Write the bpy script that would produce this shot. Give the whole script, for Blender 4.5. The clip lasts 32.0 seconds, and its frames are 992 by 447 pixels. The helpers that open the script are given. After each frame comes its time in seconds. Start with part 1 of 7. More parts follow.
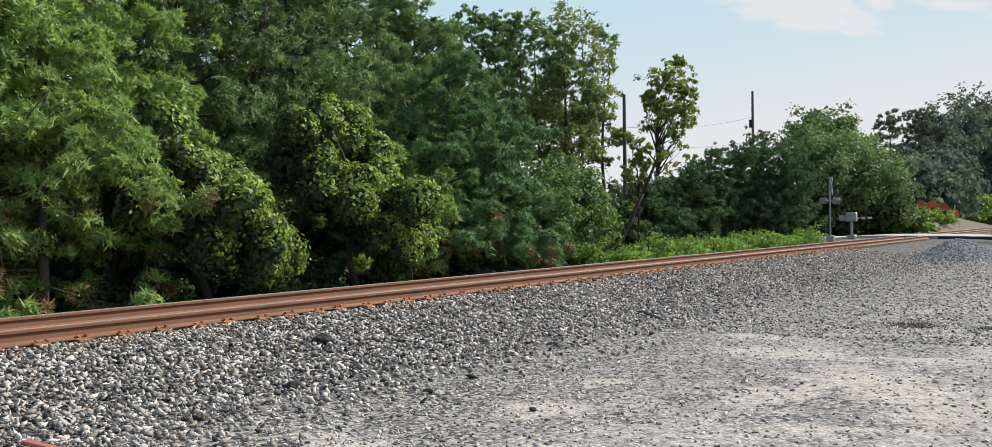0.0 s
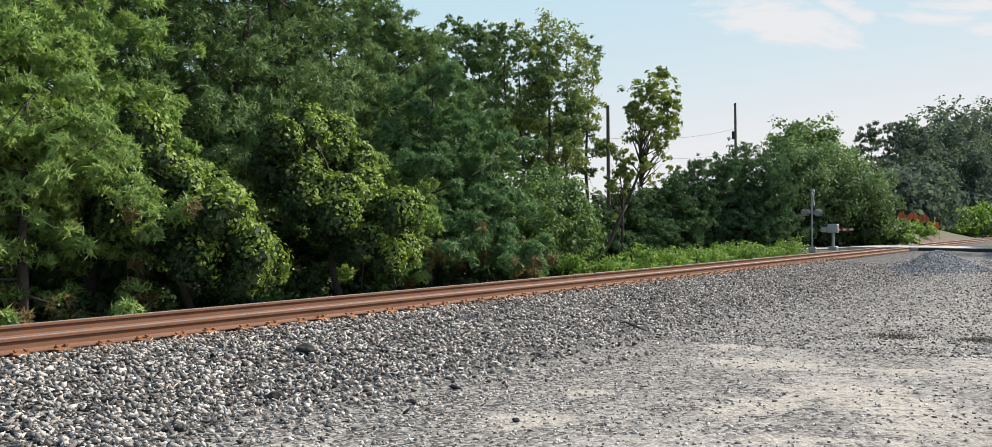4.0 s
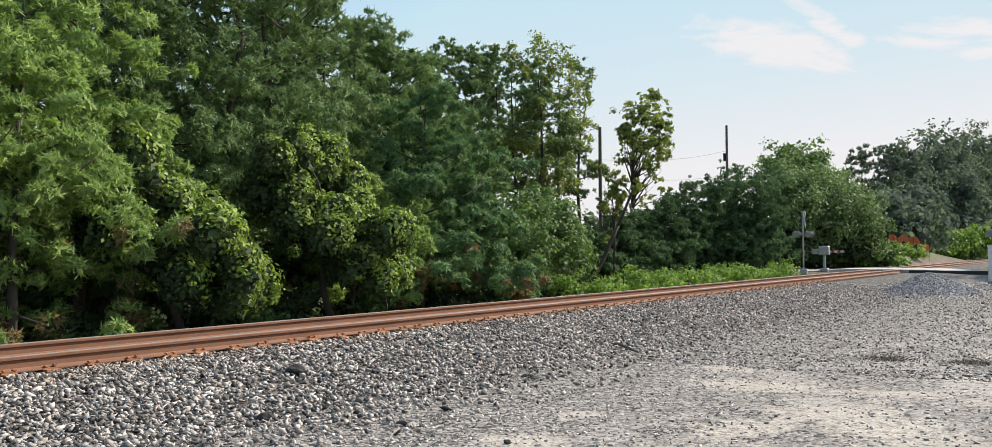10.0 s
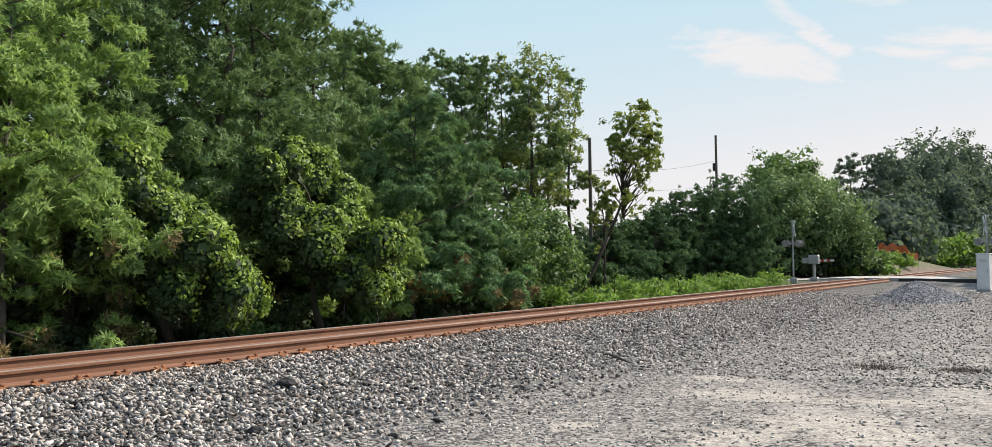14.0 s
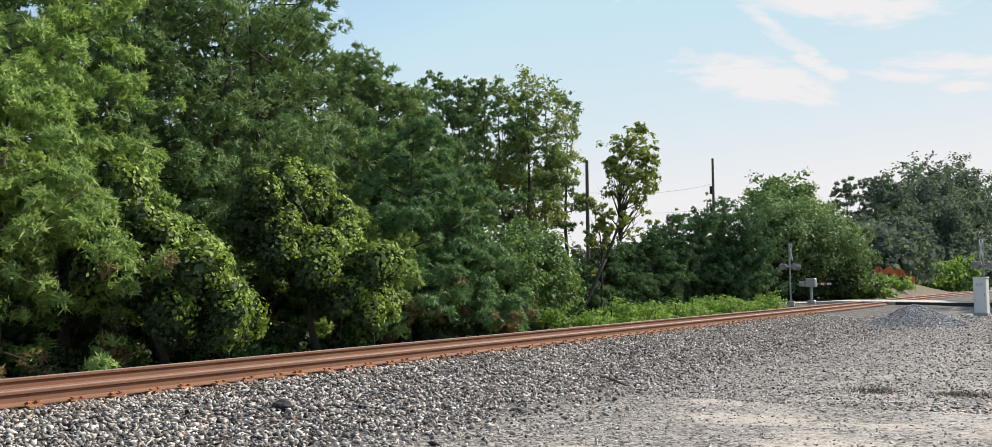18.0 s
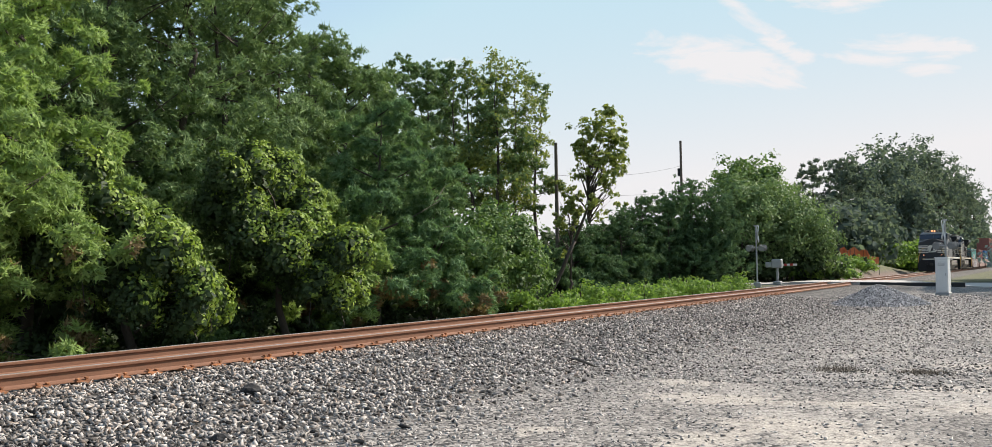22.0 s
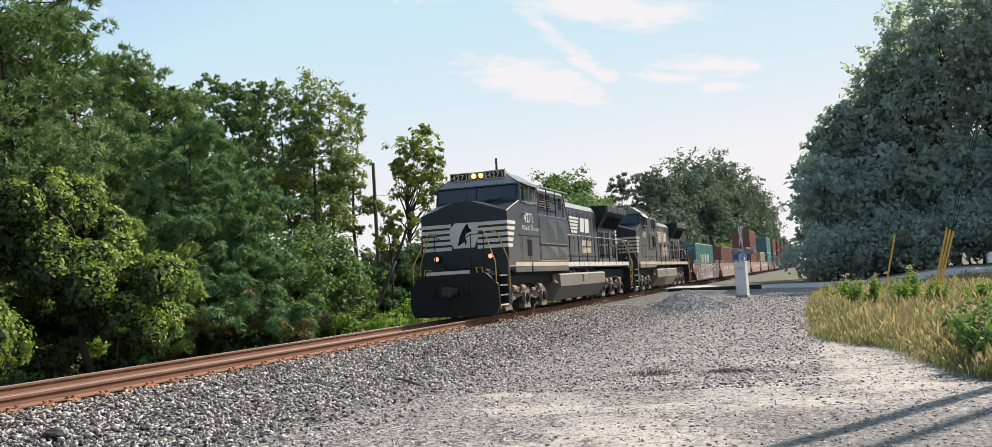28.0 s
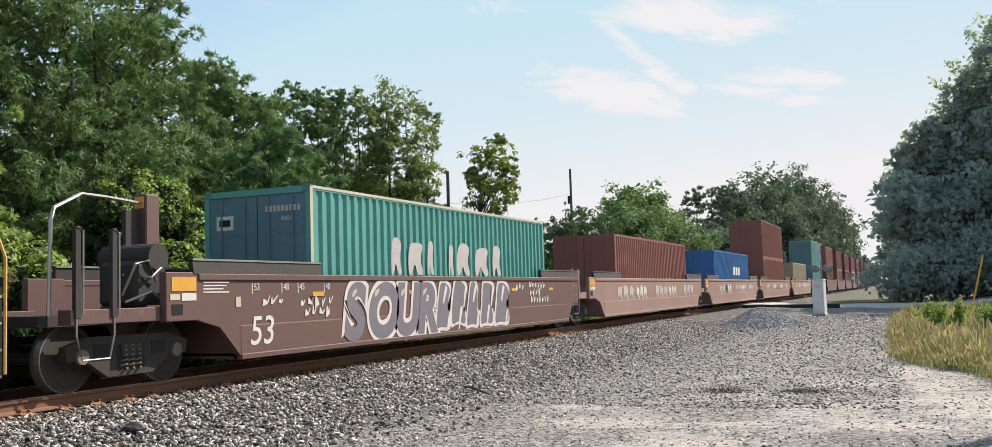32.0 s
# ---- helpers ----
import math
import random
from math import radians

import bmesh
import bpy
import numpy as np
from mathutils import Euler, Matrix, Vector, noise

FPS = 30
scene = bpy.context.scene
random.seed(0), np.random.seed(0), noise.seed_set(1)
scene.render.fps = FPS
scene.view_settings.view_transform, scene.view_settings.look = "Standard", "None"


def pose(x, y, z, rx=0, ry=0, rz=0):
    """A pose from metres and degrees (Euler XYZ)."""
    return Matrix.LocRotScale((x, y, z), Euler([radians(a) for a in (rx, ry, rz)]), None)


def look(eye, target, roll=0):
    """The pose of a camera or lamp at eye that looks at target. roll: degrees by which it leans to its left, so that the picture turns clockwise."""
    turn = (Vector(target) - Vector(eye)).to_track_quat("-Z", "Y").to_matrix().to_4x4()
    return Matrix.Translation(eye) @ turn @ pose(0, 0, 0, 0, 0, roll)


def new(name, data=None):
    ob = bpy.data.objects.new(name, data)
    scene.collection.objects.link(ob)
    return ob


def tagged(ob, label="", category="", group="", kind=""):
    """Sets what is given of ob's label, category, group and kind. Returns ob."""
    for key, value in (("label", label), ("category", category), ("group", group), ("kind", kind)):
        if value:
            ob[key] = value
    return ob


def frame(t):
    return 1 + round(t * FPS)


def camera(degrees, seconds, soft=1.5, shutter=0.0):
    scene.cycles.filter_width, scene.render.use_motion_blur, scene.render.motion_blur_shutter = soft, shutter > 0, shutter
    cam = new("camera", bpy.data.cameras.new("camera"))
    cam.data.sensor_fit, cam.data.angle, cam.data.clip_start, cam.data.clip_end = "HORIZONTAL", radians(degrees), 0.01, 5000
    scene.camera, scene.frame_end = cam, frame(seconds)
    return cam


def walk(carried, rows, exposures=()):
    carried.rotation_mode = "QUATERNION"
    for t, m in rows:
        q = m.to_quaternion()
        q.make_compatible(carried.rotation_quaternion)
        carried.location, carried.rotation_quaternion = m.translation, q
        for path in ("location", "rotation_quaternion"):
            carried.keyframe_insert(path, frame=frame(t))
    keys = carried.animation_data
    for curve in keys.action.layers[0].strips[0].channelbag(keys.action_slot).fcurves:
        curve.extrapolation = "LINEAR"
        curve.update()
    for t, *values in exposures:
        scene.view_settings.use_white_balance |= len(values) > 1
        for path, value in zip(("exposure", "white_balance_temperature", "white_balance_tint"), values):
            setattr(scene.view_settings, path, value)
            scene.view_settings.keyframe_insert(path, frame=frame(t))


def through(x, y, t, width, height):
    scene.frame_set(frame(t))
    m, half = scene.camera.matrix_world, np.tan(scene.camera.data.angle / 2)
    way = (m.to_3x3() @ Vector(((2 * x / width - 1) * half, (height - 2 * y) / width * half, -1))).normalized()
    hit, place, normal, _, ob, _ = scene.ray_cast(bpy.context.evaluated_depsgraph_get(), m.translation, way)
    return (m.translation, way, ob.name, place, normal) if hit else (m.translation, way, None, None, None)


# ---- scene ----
# Plan: x across the line (to the right of the oncoming train's way), y along it, z up.
# Rail heads at z 0.45, the gravel yard at z 0, the camera stands on the yard.
TRACK_X, RAIL_Z = -11.27, 0.45
EYE = (0.0, 0.0, 1.604)
cam = camera(54.98, 32.0, 0.6)
# seconds and the turn of the hand-held camera in degrees
PATH = [
    (0, 89.90, 0.70, 33.89), (0.5, 89.67, 1.05, 33.84), (1, 89.89, 1.29, 33.44), (1.5, 90.22, 1.48, 33.32), (2, 90.07, 1.70, 33.60),
    (2.5, 90.11, 1.99, 33.71), (4.5, 91.00, 0.10, 32.77), (5, 91.74, 0.28, 32.99), (5.5, 92.22, 0.24, 33.06), (6, 92.37, 0.29, 33.11),
    (6.5, 92.48, 0.32, 33.04), (7, 92.39, 0.41, 33.26), (7.5, 92.42, 0.27, 33.51), (8, 92.51, 0.32, 33.61), (8.5, 92.53, 0.42, 33.77),
    (9, 92.38, 0.53, 33.92), (9.5, 91.88, 0.40, 33.27), (10, 91.76, 0.31, 32.43), (10.5, 91.53, 0.43, 31.40), (11, 92.29, 0.20, 31.76),
    (11.5, 92.50, -0.64, 32.29), (12, 92.46, -0.10, 32.03), (12.5, 91.82, 0.25, 31.83), (13, 91.89, 0.36, 31.67), (13.5, 92.08, 0.52, 31.62),
    (14, 92.42, 0.67, 31.87), (14.5, 92.41, 0.77, 31.58), (15, 92.62, 0.43, 31.21), (15.5, 93.13, 0.14, 31.18), (17.5, 93.68, 0.31, 31.08),
    (18, 93.75, 0.49, 31.69), (18.5, 93.79, 0.74, 31.70), (19, 93.41, 1.02, 31.58), (19.5, 93.13, 1.15, 31.55), (20, 92.92, 1.10, 31.74),
    (20.5, 92.83, 1.10, 32.09), (21, 93.09, 1.47, 32.18), (21.5, 92.65, 1.72, 30.48), (22, 92.69, 0.82, 29.86), (22.5, 93.08, 1.11, 30.43),
    (23, 93.47, 1.00, 29.91), (23.5, 93.37, 0.83, 29.25), (24, 93.45, 1.41, 28.27), (24.5, 93.97, 1.39, 27.33), (25, 93.98, 1.54, 26.32),
    (25.5, 94.44, 1.74, 25.54), (27.5, 93.68, 3.40, 20.02), (28, 93.45, 3.44, 19.19), (28.5, 93.20, 3.71, 18.93), (29, 92.72, 4.60, 17.68),
    (29.5, 92.83, 4.70, 17.26), (30, 93.25, 4.66, 17.68), (30.5, 92.93, 4.05, 20.02), (31, 92.75, 2.79, 22.54), (31.5, 93.15, 2.21, 23.04),
    (32, 94.24, 1.77, 23.45),
]
EXPOSURES = [(0, 0.42, 6250, 10.5), (2.5, 0.42, 6250, 10.5), (5, 0.52, 6350, 11.5), (24, 0.54, 6450, 13.5), (28, 0.59, 6450, 14), (32, 0.55, 6450, 13.5)]
walk(cam, [(t, pose(*EYE, rx, ry, rz)) for t, rx, ry, rz in PATH], EXPOSURES)

# ---- sun and sky ----
SUN_AZ, SUN_EL = radians(31.0), radians(40.0)   # azimuth from +y towards +x
sun_dir = Vector((math.sin(SUN_AZ) * math.cos(SUN_EL), math.cos(SUN_AZ) * math.cos(SUN_EL), math.sin(SUN_EL)))
sun_lamp = bpy.data.lights.new("sun", "SUN")
sun_lamp.energy, sun_lamp.angle, sun_lamp.color = 4.6, radians(0.53), (1.0, 0.91, 0.78)
sun = new("sun", sun_lamp)
sun.matrix_world = look(sun_dir * 300, (0, 0, 0))

world = bpy.data.worlds.new("sky")
scene.world = world
world.use_nodes = True
wn, wl = world.node_tree.nodes, world.node_tree.links
wn.clear()


def wnode(kind, **kw):
    n = wn.new(kind)
    for k, v in kw.items():
        n.inputs[k.replace("_", " ")].default_value = v
    return n


def wmath(op, a, b=None, clamp=False):
    n = wn.new("ShaderNodeMath")
    n.operation, n.use_clamp = op, clamp
    for i, v in enumerate((a, b)):
        if v is None:
            continue
        if isinstance(v, (int, float)):
            n.inputs[i].default_value = v
        else:
            wl.new(v, n.inputs[i])
    return n.outputs[0]


sky = wn.new("ShaderNodeTexSky")
sky.sky_type, sky.sun_disc = "NISHITA", False
sky.sun_elevation, sky.sun_rotation = SUN_EL, SUN_AZ
sky.air_density, sky.dust_density, sky.ozone_density = 1.0, 2.2, 1.0
coord = wn.new("ShaderNodeTexCoord")
split = wn.new("ShaderNodeSeparateXYZ")
wl.new(coord.outputs["Generated"], split.inputs[0])
# thin cloud: banks of white at their bearings (degrees from the line, degrees up), frayed by noise
fray = wnode("ShaderNodeTexNoise", Scale=17.0, Detail=9.0, Roughness=0.62, Distortion=0.5)
drawn = wn.new("ShaderNodeCombineXYZ")
wl.new(drawn.outputs[0], fray.inputs["Vector"])
wisp = wnode("ShaderNodeTexNoise", Scale=5.0, Detail=6.0, Roughness=0.6, Distortion=0.8)
wl.new(coord.outputs["Generated"], wisp.inputs["Vector"])
bearing = wmath("MULTIPLY", wmath("ARCTAN2", split.outputs[0], split.outputs[1]), 57.3)
rise = wmath("MULTIPLY", wmath("ARCSINE", split.outputs[2]), 57.3)
wl.new(wmath("MULTIPLY", bearing, 0.0085), drawn.inputs[0])
wl.new(wmath("ADD", wmath("MULTIPLY", rise, 0.026), wmath("MULTIPLY", bearing, 0.004)), drawn.inputs[1])


def bank(az, el, half_wide, half_high, slope, weight):
    """A soft-edged cloud bank; slope: degrees down per degree to the right."""
    da = wmath("SUBTRACT", bearing, az)
    de = wmath("ADD", wmath("SUBTRACT", rise, el), wmath("MULTIPLY", da, slope))
    r2 = wmath("ADD", wmath("POWER", wmath("ABSOLUTE", wmath("DIVIDE", da, half_wide)), 2.0),
               wmath("POWER", wmath("ABSOLUTE", wmath("DIVIDE", de, half_high)), 2.0))
    return wmath("MULTIPLY", wmath("SUBTRACT", 1.0, r2, True), weight)


banks = 0.0
for b in ((-16.4, 11.8, 6.0, 2.1, 0.22, 1.05), (-14.0, 13.6, 3.4, 1.0, 0.7, 0.85), (-7.0, 11.4, 6.0, 1.5, 0.12, 0.95), (-11.0, 15.8, 7.0, 2.2, 0.1, 0.85),
          (-1.0, 12.6, 4.5, 1.0, -0.35, 0.6), (-24.0, 17.0, 4.0, 0.8, 0.1, 0.5), (30.0, 26.0, 26.0, 14.0, 0.0, 0.75), (-60.0, 40.0, 22.0, 6.0, 0.2, 0.6), (100.0, 35.0, 30.0, 8.0, 0.1, 0.6),
          (170.0, 30.0, 20.0, 6.0, -0.1, 0.6)):
    banks = wmath("ADD", banks, bank(*b))
cloud = wmath("MULTIPLY", wmath("SUBTRACT", wmath("ADD", wmath("MULTIPLY", banks, 1.0), wmath("MULTIPLY", wmath("SUBTRACT", fray.outputs[0], 0.5), 3.0)), 0.20), 1.5, True)
thin = wmath("MULTIPLY", wmath("SUBTRACT", wisp.outputs[0], 0.42), 0.9, True)
# haze thickens to the horizon and towards the sun
veil = wmath("POWER", wmath("SUBTRACT", 1.0, wmath("MULTIPLY", wmath("ABSOLUTE", split.outputs[2]), 2.15), True), 2.3)
sunward = wmath("MULTIPLY", wmath("SUBTRACT", wmath("MULTIPLY", wmath("ADD", wmath("MULTIPLY", split.outputs[0], math.sin(SUN_AZ)), wmath("MULTIPLY", split.outputs[1], math.cos(SUN_AZ))), 1.0), 0.35), 0.75, True)
haze = wmath("MULTIPLY", veil, wmath("ADD", 1.2, wmath("MULTIPLY", sunward, 2.0)), True)
cover = wmath("MAXIMUM", wmath("MAXIMUM", cloud, haze), thin, True)
mixer = wn.new("ShaderNodeMixRGB")
wl.new(cover, mixer.inputs[0])
dim = wn.new("ShaderNodeMixRGB")
dim.blend_type = "MULTIPLY"
dim.inputs[0].default_value = 1.0
dim.inputs[2].default_value = (0.125, 0.145, 0.135, 1)
wl.new(sky.outputs[0], dim.inputs[1])
cap = wn.new("ShaderNodeMixRGB")
cap.blend_type = "DARKEN"
cap.inputs[0].default_value = 1.0
cap.inputs[2].default_value = (0.345, 0.525, 0.60, 1)
wl.new(dim.outputs[0], cap.inputs[1])
wl.new(cap.outputs[0], mixer.inputs[1])
mixer.inputs[2].default_value = (0.598, 0.598, 0.592, 1)
back = wn.new("ShaderNodeBackground")
back.inputs[1].default_value = 1.0
wl.new(mixer.outputs[0], back.inputs[0])
wout = wn.new("ShaderNodeOutputWorld")
wl.new(back.outputs[0], wout.inputs[0])


# ---- materials ----
def grain_mat(name, base, dark=None, rough=0.7, metal=0.0, scale=3.0, fine=40.0, bump=0.15, spread=0.25, island=0.0,
              spot=None, spot_at=0.62, spot_scale=2.0, coat=0.0, through=0.0, object_random=0.0, spec=None, dust=None):
    """A surface with two scales of variation, bump and, if given, worn spots of another colour."""
    m = bpy.data.materials.new(name)
    m.use_nodes = True
    nt = m.node_tree
    bsdf = nt.nodes["Principled BSDF"]
    L = nt.links.new
    tc = nt.nodes.new("ShaderNodeTexCoord")
    big, small = nt.nodes.new("ShaderNodeTexNoise"), nt.nodes.new("ShaderNodeTexNoise")
    big.inputs["Scale"].default_value, big.inputs["Detail"].default_value = scale, 4
    small.inputs["Scale"].default_value, small.inputs["Detail"].default_value = fine, 3
    L(tc.outputs["Object"], big.inputs["Vector"])
    L(tc.outputs["Object"], small.inputs["Vector"])
    dark = dark or tuple(c * (1 - 1.6 * spread) for c in base)
    ramp = nt.nodes.new("ShaderNodeMixRGB")
    ramp.inputs[1].default_value, ramp.inputs[2].default_value = (*dark, 1), (*[min(1, c * (1 + spread * 0.6)) for c in base], 1)
    f = nt.nodes.new("ShaderNodeMath")
    f.operation = "MULTIPLY_ADD"
    f.inputs[1].default_value, f.inputs[2].default_value = 0.6, 0.0
    L(big.outputs[0], f.inputs[0])
    g = nt.nodes.new("ShaderNodeMath")
    g.operation, g.use_clamp = "MULTIPLY_ADD", True
    g.inputs[1].default_value = 0.45
    L(small.outputs[0], g.inputs[0])
    L(f.outputs[0], g.inputs[2])
    fac = g.outputs[0]
    if island or object_random:
        geo = nt.nodes.new("ShaderNodeNewGeometry" if island else "ShaderNodeObjectInfo")
        h = nt.nodes.new("ShaderNodeMath")
        h.operation, h.use_clamp = "MULTIPLY_ADD", True
        h.inputs[1].default_value = island or object_random
        L(geo.outputs["Random Per Island" if island else "Random"], h.inputs[0])
        k = nt.nodes.new("ShaderNodeMath")
        k.operation = "SUBTRACT"
        k.inputs[1].default_value = 0.5 * (island or object_random)
        L(fac, k.inputs[0])
        L(k.outputs[0], h.inputs[2])
        fac = h.outputs[0]
    L(fac, ramp.inputs[0])
    col = ramp.outputs[0]
    if spot:
        sp = nt.nodes.new("ShaderNodeTexNoise")
        sp.inputs["Scale"].default_value, sp.inputs["Detail"].default_value, sp.inputs["Roughness"].default_value = spot_scale, 8, 0.7
        L(tc.outputs["Object"], sp.inputs["Vector"])
        st = nt.nodes.new("ShaderNodeMapRange")
        st.inputs[1].default_value, st.inputs[2].default_value = spot_at, spot_at + 0.09
        L(sp.outputs[0], st.inputs[0])
        mx = nt.nodes.new("ShaderNodeMixRGB")
        L(st.outputs[0], mx.inputs[0])
        L(col, mx.inputs[1])
        mx.inputs[2].default_value = (*spot, 1)
        col = mx.outputs[0]
    if dust:   # road dust up to a ragged height: (colour, height where it ends, height of the ragged edge)
        xyz, up, dn, dm = nt.nodes.new("ShaderNodeSeparateXYZ"), nt.nodes.new("ShaderNodeMapRange"), nt.nodes.new("ShaderNodeMath"), nt.nodes.new("ShaderNodeMixRGB")
        L(tc.outputs["Object"], xyz.inputs[0])
        up.inputs[1].default_value, up.inputs[2].default_value, up.inputs[3].default_value, up.inputs[4].default_value = dust[1] - dust[2], dust[1], 0.85, 0.0
        L(xyz.outputs[2], up.inputs[0])
        dn.operation, dn.use_clamp = "MULTIPLY", True
        L(up.outputs[0], dn.inputs[0])
        L(fac, dn.inputs[1])
        L(dn.outputs[0], dm.inputs[0])
        L(col, dm.inputs[1])
        dm.inputs[2].default_value = (*dust[0], 1)
        col = dm.outputs[0]
    L(col, bsdf.inputs["Base Color"])
    if spec is not None:
        bsdf.inputs["Specular IOR Level"].default_value = spec
    bsdf.inputs["Roughness"].default_value, bsdf.inputs["Metallic"].default_value = rough, metal
    if coat:
        bsdf.inputs["Coat Weight"].default_value = coat
    if through:
        bsdf.inputs["Specular IOR Level"].default_value = 0.3 if spec is None else spec
        tr = nt.nodes.new("ShaderNodeBsdfTranslucent")
        warm = nt.nodes.new("ShaderNodeMixRGB")
        warm.blend_type = "MULTIPLY"
        warm.inputs[0].default_value, warm.inputs[2].default_value = 1.0, (1.65, 1.7, 1.1, 1)
        L(col, warm.inputs[1])
        L(warm.outputs[0], tr.inputs[0])
        mixs = nt.nodes.new("ShaderNodeMixShader")
        mixs.inputs[0].default_value = through
        L(bsdf.outputs[0], mixs.inputs[1])
        L(tr.outputs[0], mixs.inputs[2])
        L(mixs.outputs[0], nt.nodes["Material Output"].inputs[0])
    if bump:
        bp = nt.nodes.new("ShaderNodeBump")
        bp.inputs["Strength"].default_value, bp.inputs["Distance"].default_value = bump, 0.02
        L(small.outputs[0], bp.inputs["Height"])
        L(bp.outputs[0], bsdf.inputs["Normal"])
    return m


def glow_mat(name, colour, strength):
    m = bpy.data.materials.new(name)
    m.use_nodes = True
    b = m.node_tree.nodes["Principled BSDF"]
    b.inputs["Base Color"].default_value = (*colour, 1)
    b.inputs["Emission Color"].default_value = (*colour, 1)
    b.inputs["Emission Strength"].default_value = strength
    return m


def glass_mat(name, tint, rough=0.05):
    m = bpy.data.materials.new(name)
    m.use_nodes = True
    b = m.node_tree.nodes["Principled BSDF"]
    b.inputs["Base Color"].default_value = (*tint, 1)
    b.inputs["Roughness"].default_value = rough
    b.inputs["IOR"].default_value = 1.5
    b.inputs["Coat Weight"].default_value = 0.6
    return m


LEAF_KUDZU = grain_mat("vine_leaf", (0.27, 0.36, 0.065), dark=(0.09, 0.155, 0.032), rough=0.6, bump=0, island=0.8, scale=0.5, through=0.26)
LEAF_PINE = grain_mat("pine_needle", (0.3, 0.4, 0.125), dark=(0.12, 0.19, 0.072), rough=0.6, bump=0, island=0.6, scale=0.4, through=0.3, spec=0.12)
LEAF_PINE_SOFT = grain_mat("young_pine_needle", (0.155, 0.255, 0.11), dark=(0.065, 0.125, 0.058), rough=0.6, bump=0, island=0.6, scale=0.4, through=0.24, spec=0.12)
LEAF_PINE_DARK = grain_mat("old_pine_needle", (0.2, 0.285, 0.115), dark=(0.075, 0.125, 0.06), rough=0.6, bump=0, island=0.6, scale=0.4, through=0.22, spec=0.12)
LEAF_BLUE = grain_mat("blue_pine_needle", (0.115, 0.19, 0.088), dark=(0.05, 0.092, 0.048), rough=0.8, spec=0.15, bump=0, island=0.6, scale=0.4, through=0.22)
LEAF_BROAD = grain_mat("broad_leaf", (0.14, 0.22, 0.068), dark=(0.06, 0.11, 0.038), rough=0.6, bump=0, island=0.7, scale=0.3, through=0.32)
# leaf darkened to stand for the shade under and behind other leaves
LEAF_SHADE = grain_mat("shade_dark_leaf", (0.060, 0.095, 0.036), dark=(0.028, 0.046, 0.020), rough=0.65, bump=0, island=0.7, scale=0.6, through=0.25)
# pale blue-grey leaf: veiling glare over the wood is put into the colour
LEAF_VEILED = grain_mat("glare_veiled_leaf", (0.345, 0.385, 0.405), dark=(0.235, 0.275, 0.295), rough=0.7, bump=0, island=0.7, scale=0.2, through=0.55)
# far leaves: distance haze is put into a bluish base colour
LEAF_FAR_HAZE = grain_mat("hazed_far_leaf", (0.135, 0.17, 0.138), dark=(0.07, 0.098, 0.088), rough=0.9, spec=0.1, bump=0, island=0.7, scale=0.2, through=0.36)
LEAF_YELLOW = grain_mat("yellowing_leaf", (0.23, 0.26, 0.07), dark=(0.11, 0.15, 0.045), rough=0.6, bump=0, island=0.9, scale=0.5, through=0.35)
LEAF_DEAD = grain_mat("dead_needle", (0.25, 0.185, 0.09), dark=(0.13, 0.10, 0.05), rough=0.7, bump=0, island=0.7, through=0.3)
LEAF_WEED = grain_mat("weed_leaf", (0.190, 0.290, 0.060), dark=(0.090, 0.160, 0.036), rough=0.6, bump=0, island=0.8, scale=0.5, through=0.42)
GRASS_GREEN = grain_mat("green_grass", (0.185, 0.21, 0.1), dark=(0.08, 0.1, 0.046), rough=0.6, bump=0, island=0.9, scale=0.35, through=0.38)
GRASS_GOLD = grain_mat("dry_grass", (0.355, 0.285, 0.185), dark=(0.15, 0.122, 0.075), rough=0.65, bump=0, island=0.9, scale=0.35, through=0.35)
BARK = grain_mat("bark", (0.085, 0.068, 0.055), dark=(0.03, 0.025, 0.02), rough=0.9, scale=4, fine=30, bump=0.6)
WOOD_POLE = grain_mat("weathered_pole", (0.13, 0.105, 0.085), dark=(0.06, 0.05, 0.04), rough=0.85, scale=2, fine=25, bump=0.3)
RAIL_RUST = grain_mat("rail_rust", (0.25, 0.115, 0.062), dark=(0.1, 0.048, 0.03), rough=0.75, metal=0.1, scale=1.5, fine=60, bump=0.2)
RAIL_TOP = grain_mat("worn_rail_head", (0.78, 0.77, 0.75), dark=(0.55, 0.53, 0.51), rough=0.42, metal=0.9, scale=1, fine=50, bump=0.05)
PLATE_RUST = grain_mat("plate_rust", (0.42, 0.18, 0.075), dark=(0.17, 0.075, 0.036), rough=0.8, scale=6, fine=60, bump=0.3, object_random=0.6)
TIE_WOOD = grain_mat("tie_wood", (0.12, 0.095, 0.08), dark=(0.05, 0.042, 0.036), rough=0.9, scale=3, fine=30, bump=0.4, object_random=0.5)
STONE = grain_mat("ballast_stone", (0.51, 0.465, 0.425), dark=(0.028, 0.025, 0.024), rough=0.85, scale=6, fine=70, bump=0.3, island=1.1)
STONE_RUSTY = grain_mat("rust_stained_stone", (0.42, 0.34, 0.28), dark=(0.05, 0.038, 0.032), rough=0.9, scale=6, fine=70, bump=0.3, island=1.1)
STONE_BLUE = grain_mat("heaped_gravel", (0.37, 0.38, 0.40), dark=(0.06, 0.062, 0.068), rough=0.85, scale=6, fine=70, bump=0.3, island=1.0)
# near black, for the strip that stands in for shadow at the crossing
EDGE_SHADE = grain_mat("crossing_edge_shade", (0.045, 0.044, 0.043), dark=(0.02, 0.02, 0.02), rough=0.9, scale=2, fine=40, bump=0.3)
STONE_FINE = grain_mat("yard_gravel", (0.54, 0.495, 0.455), dark=(0.11, 0.10, 0.092), rough=0.85, scale=6, fine=70, bump=0.3, island=1.0)
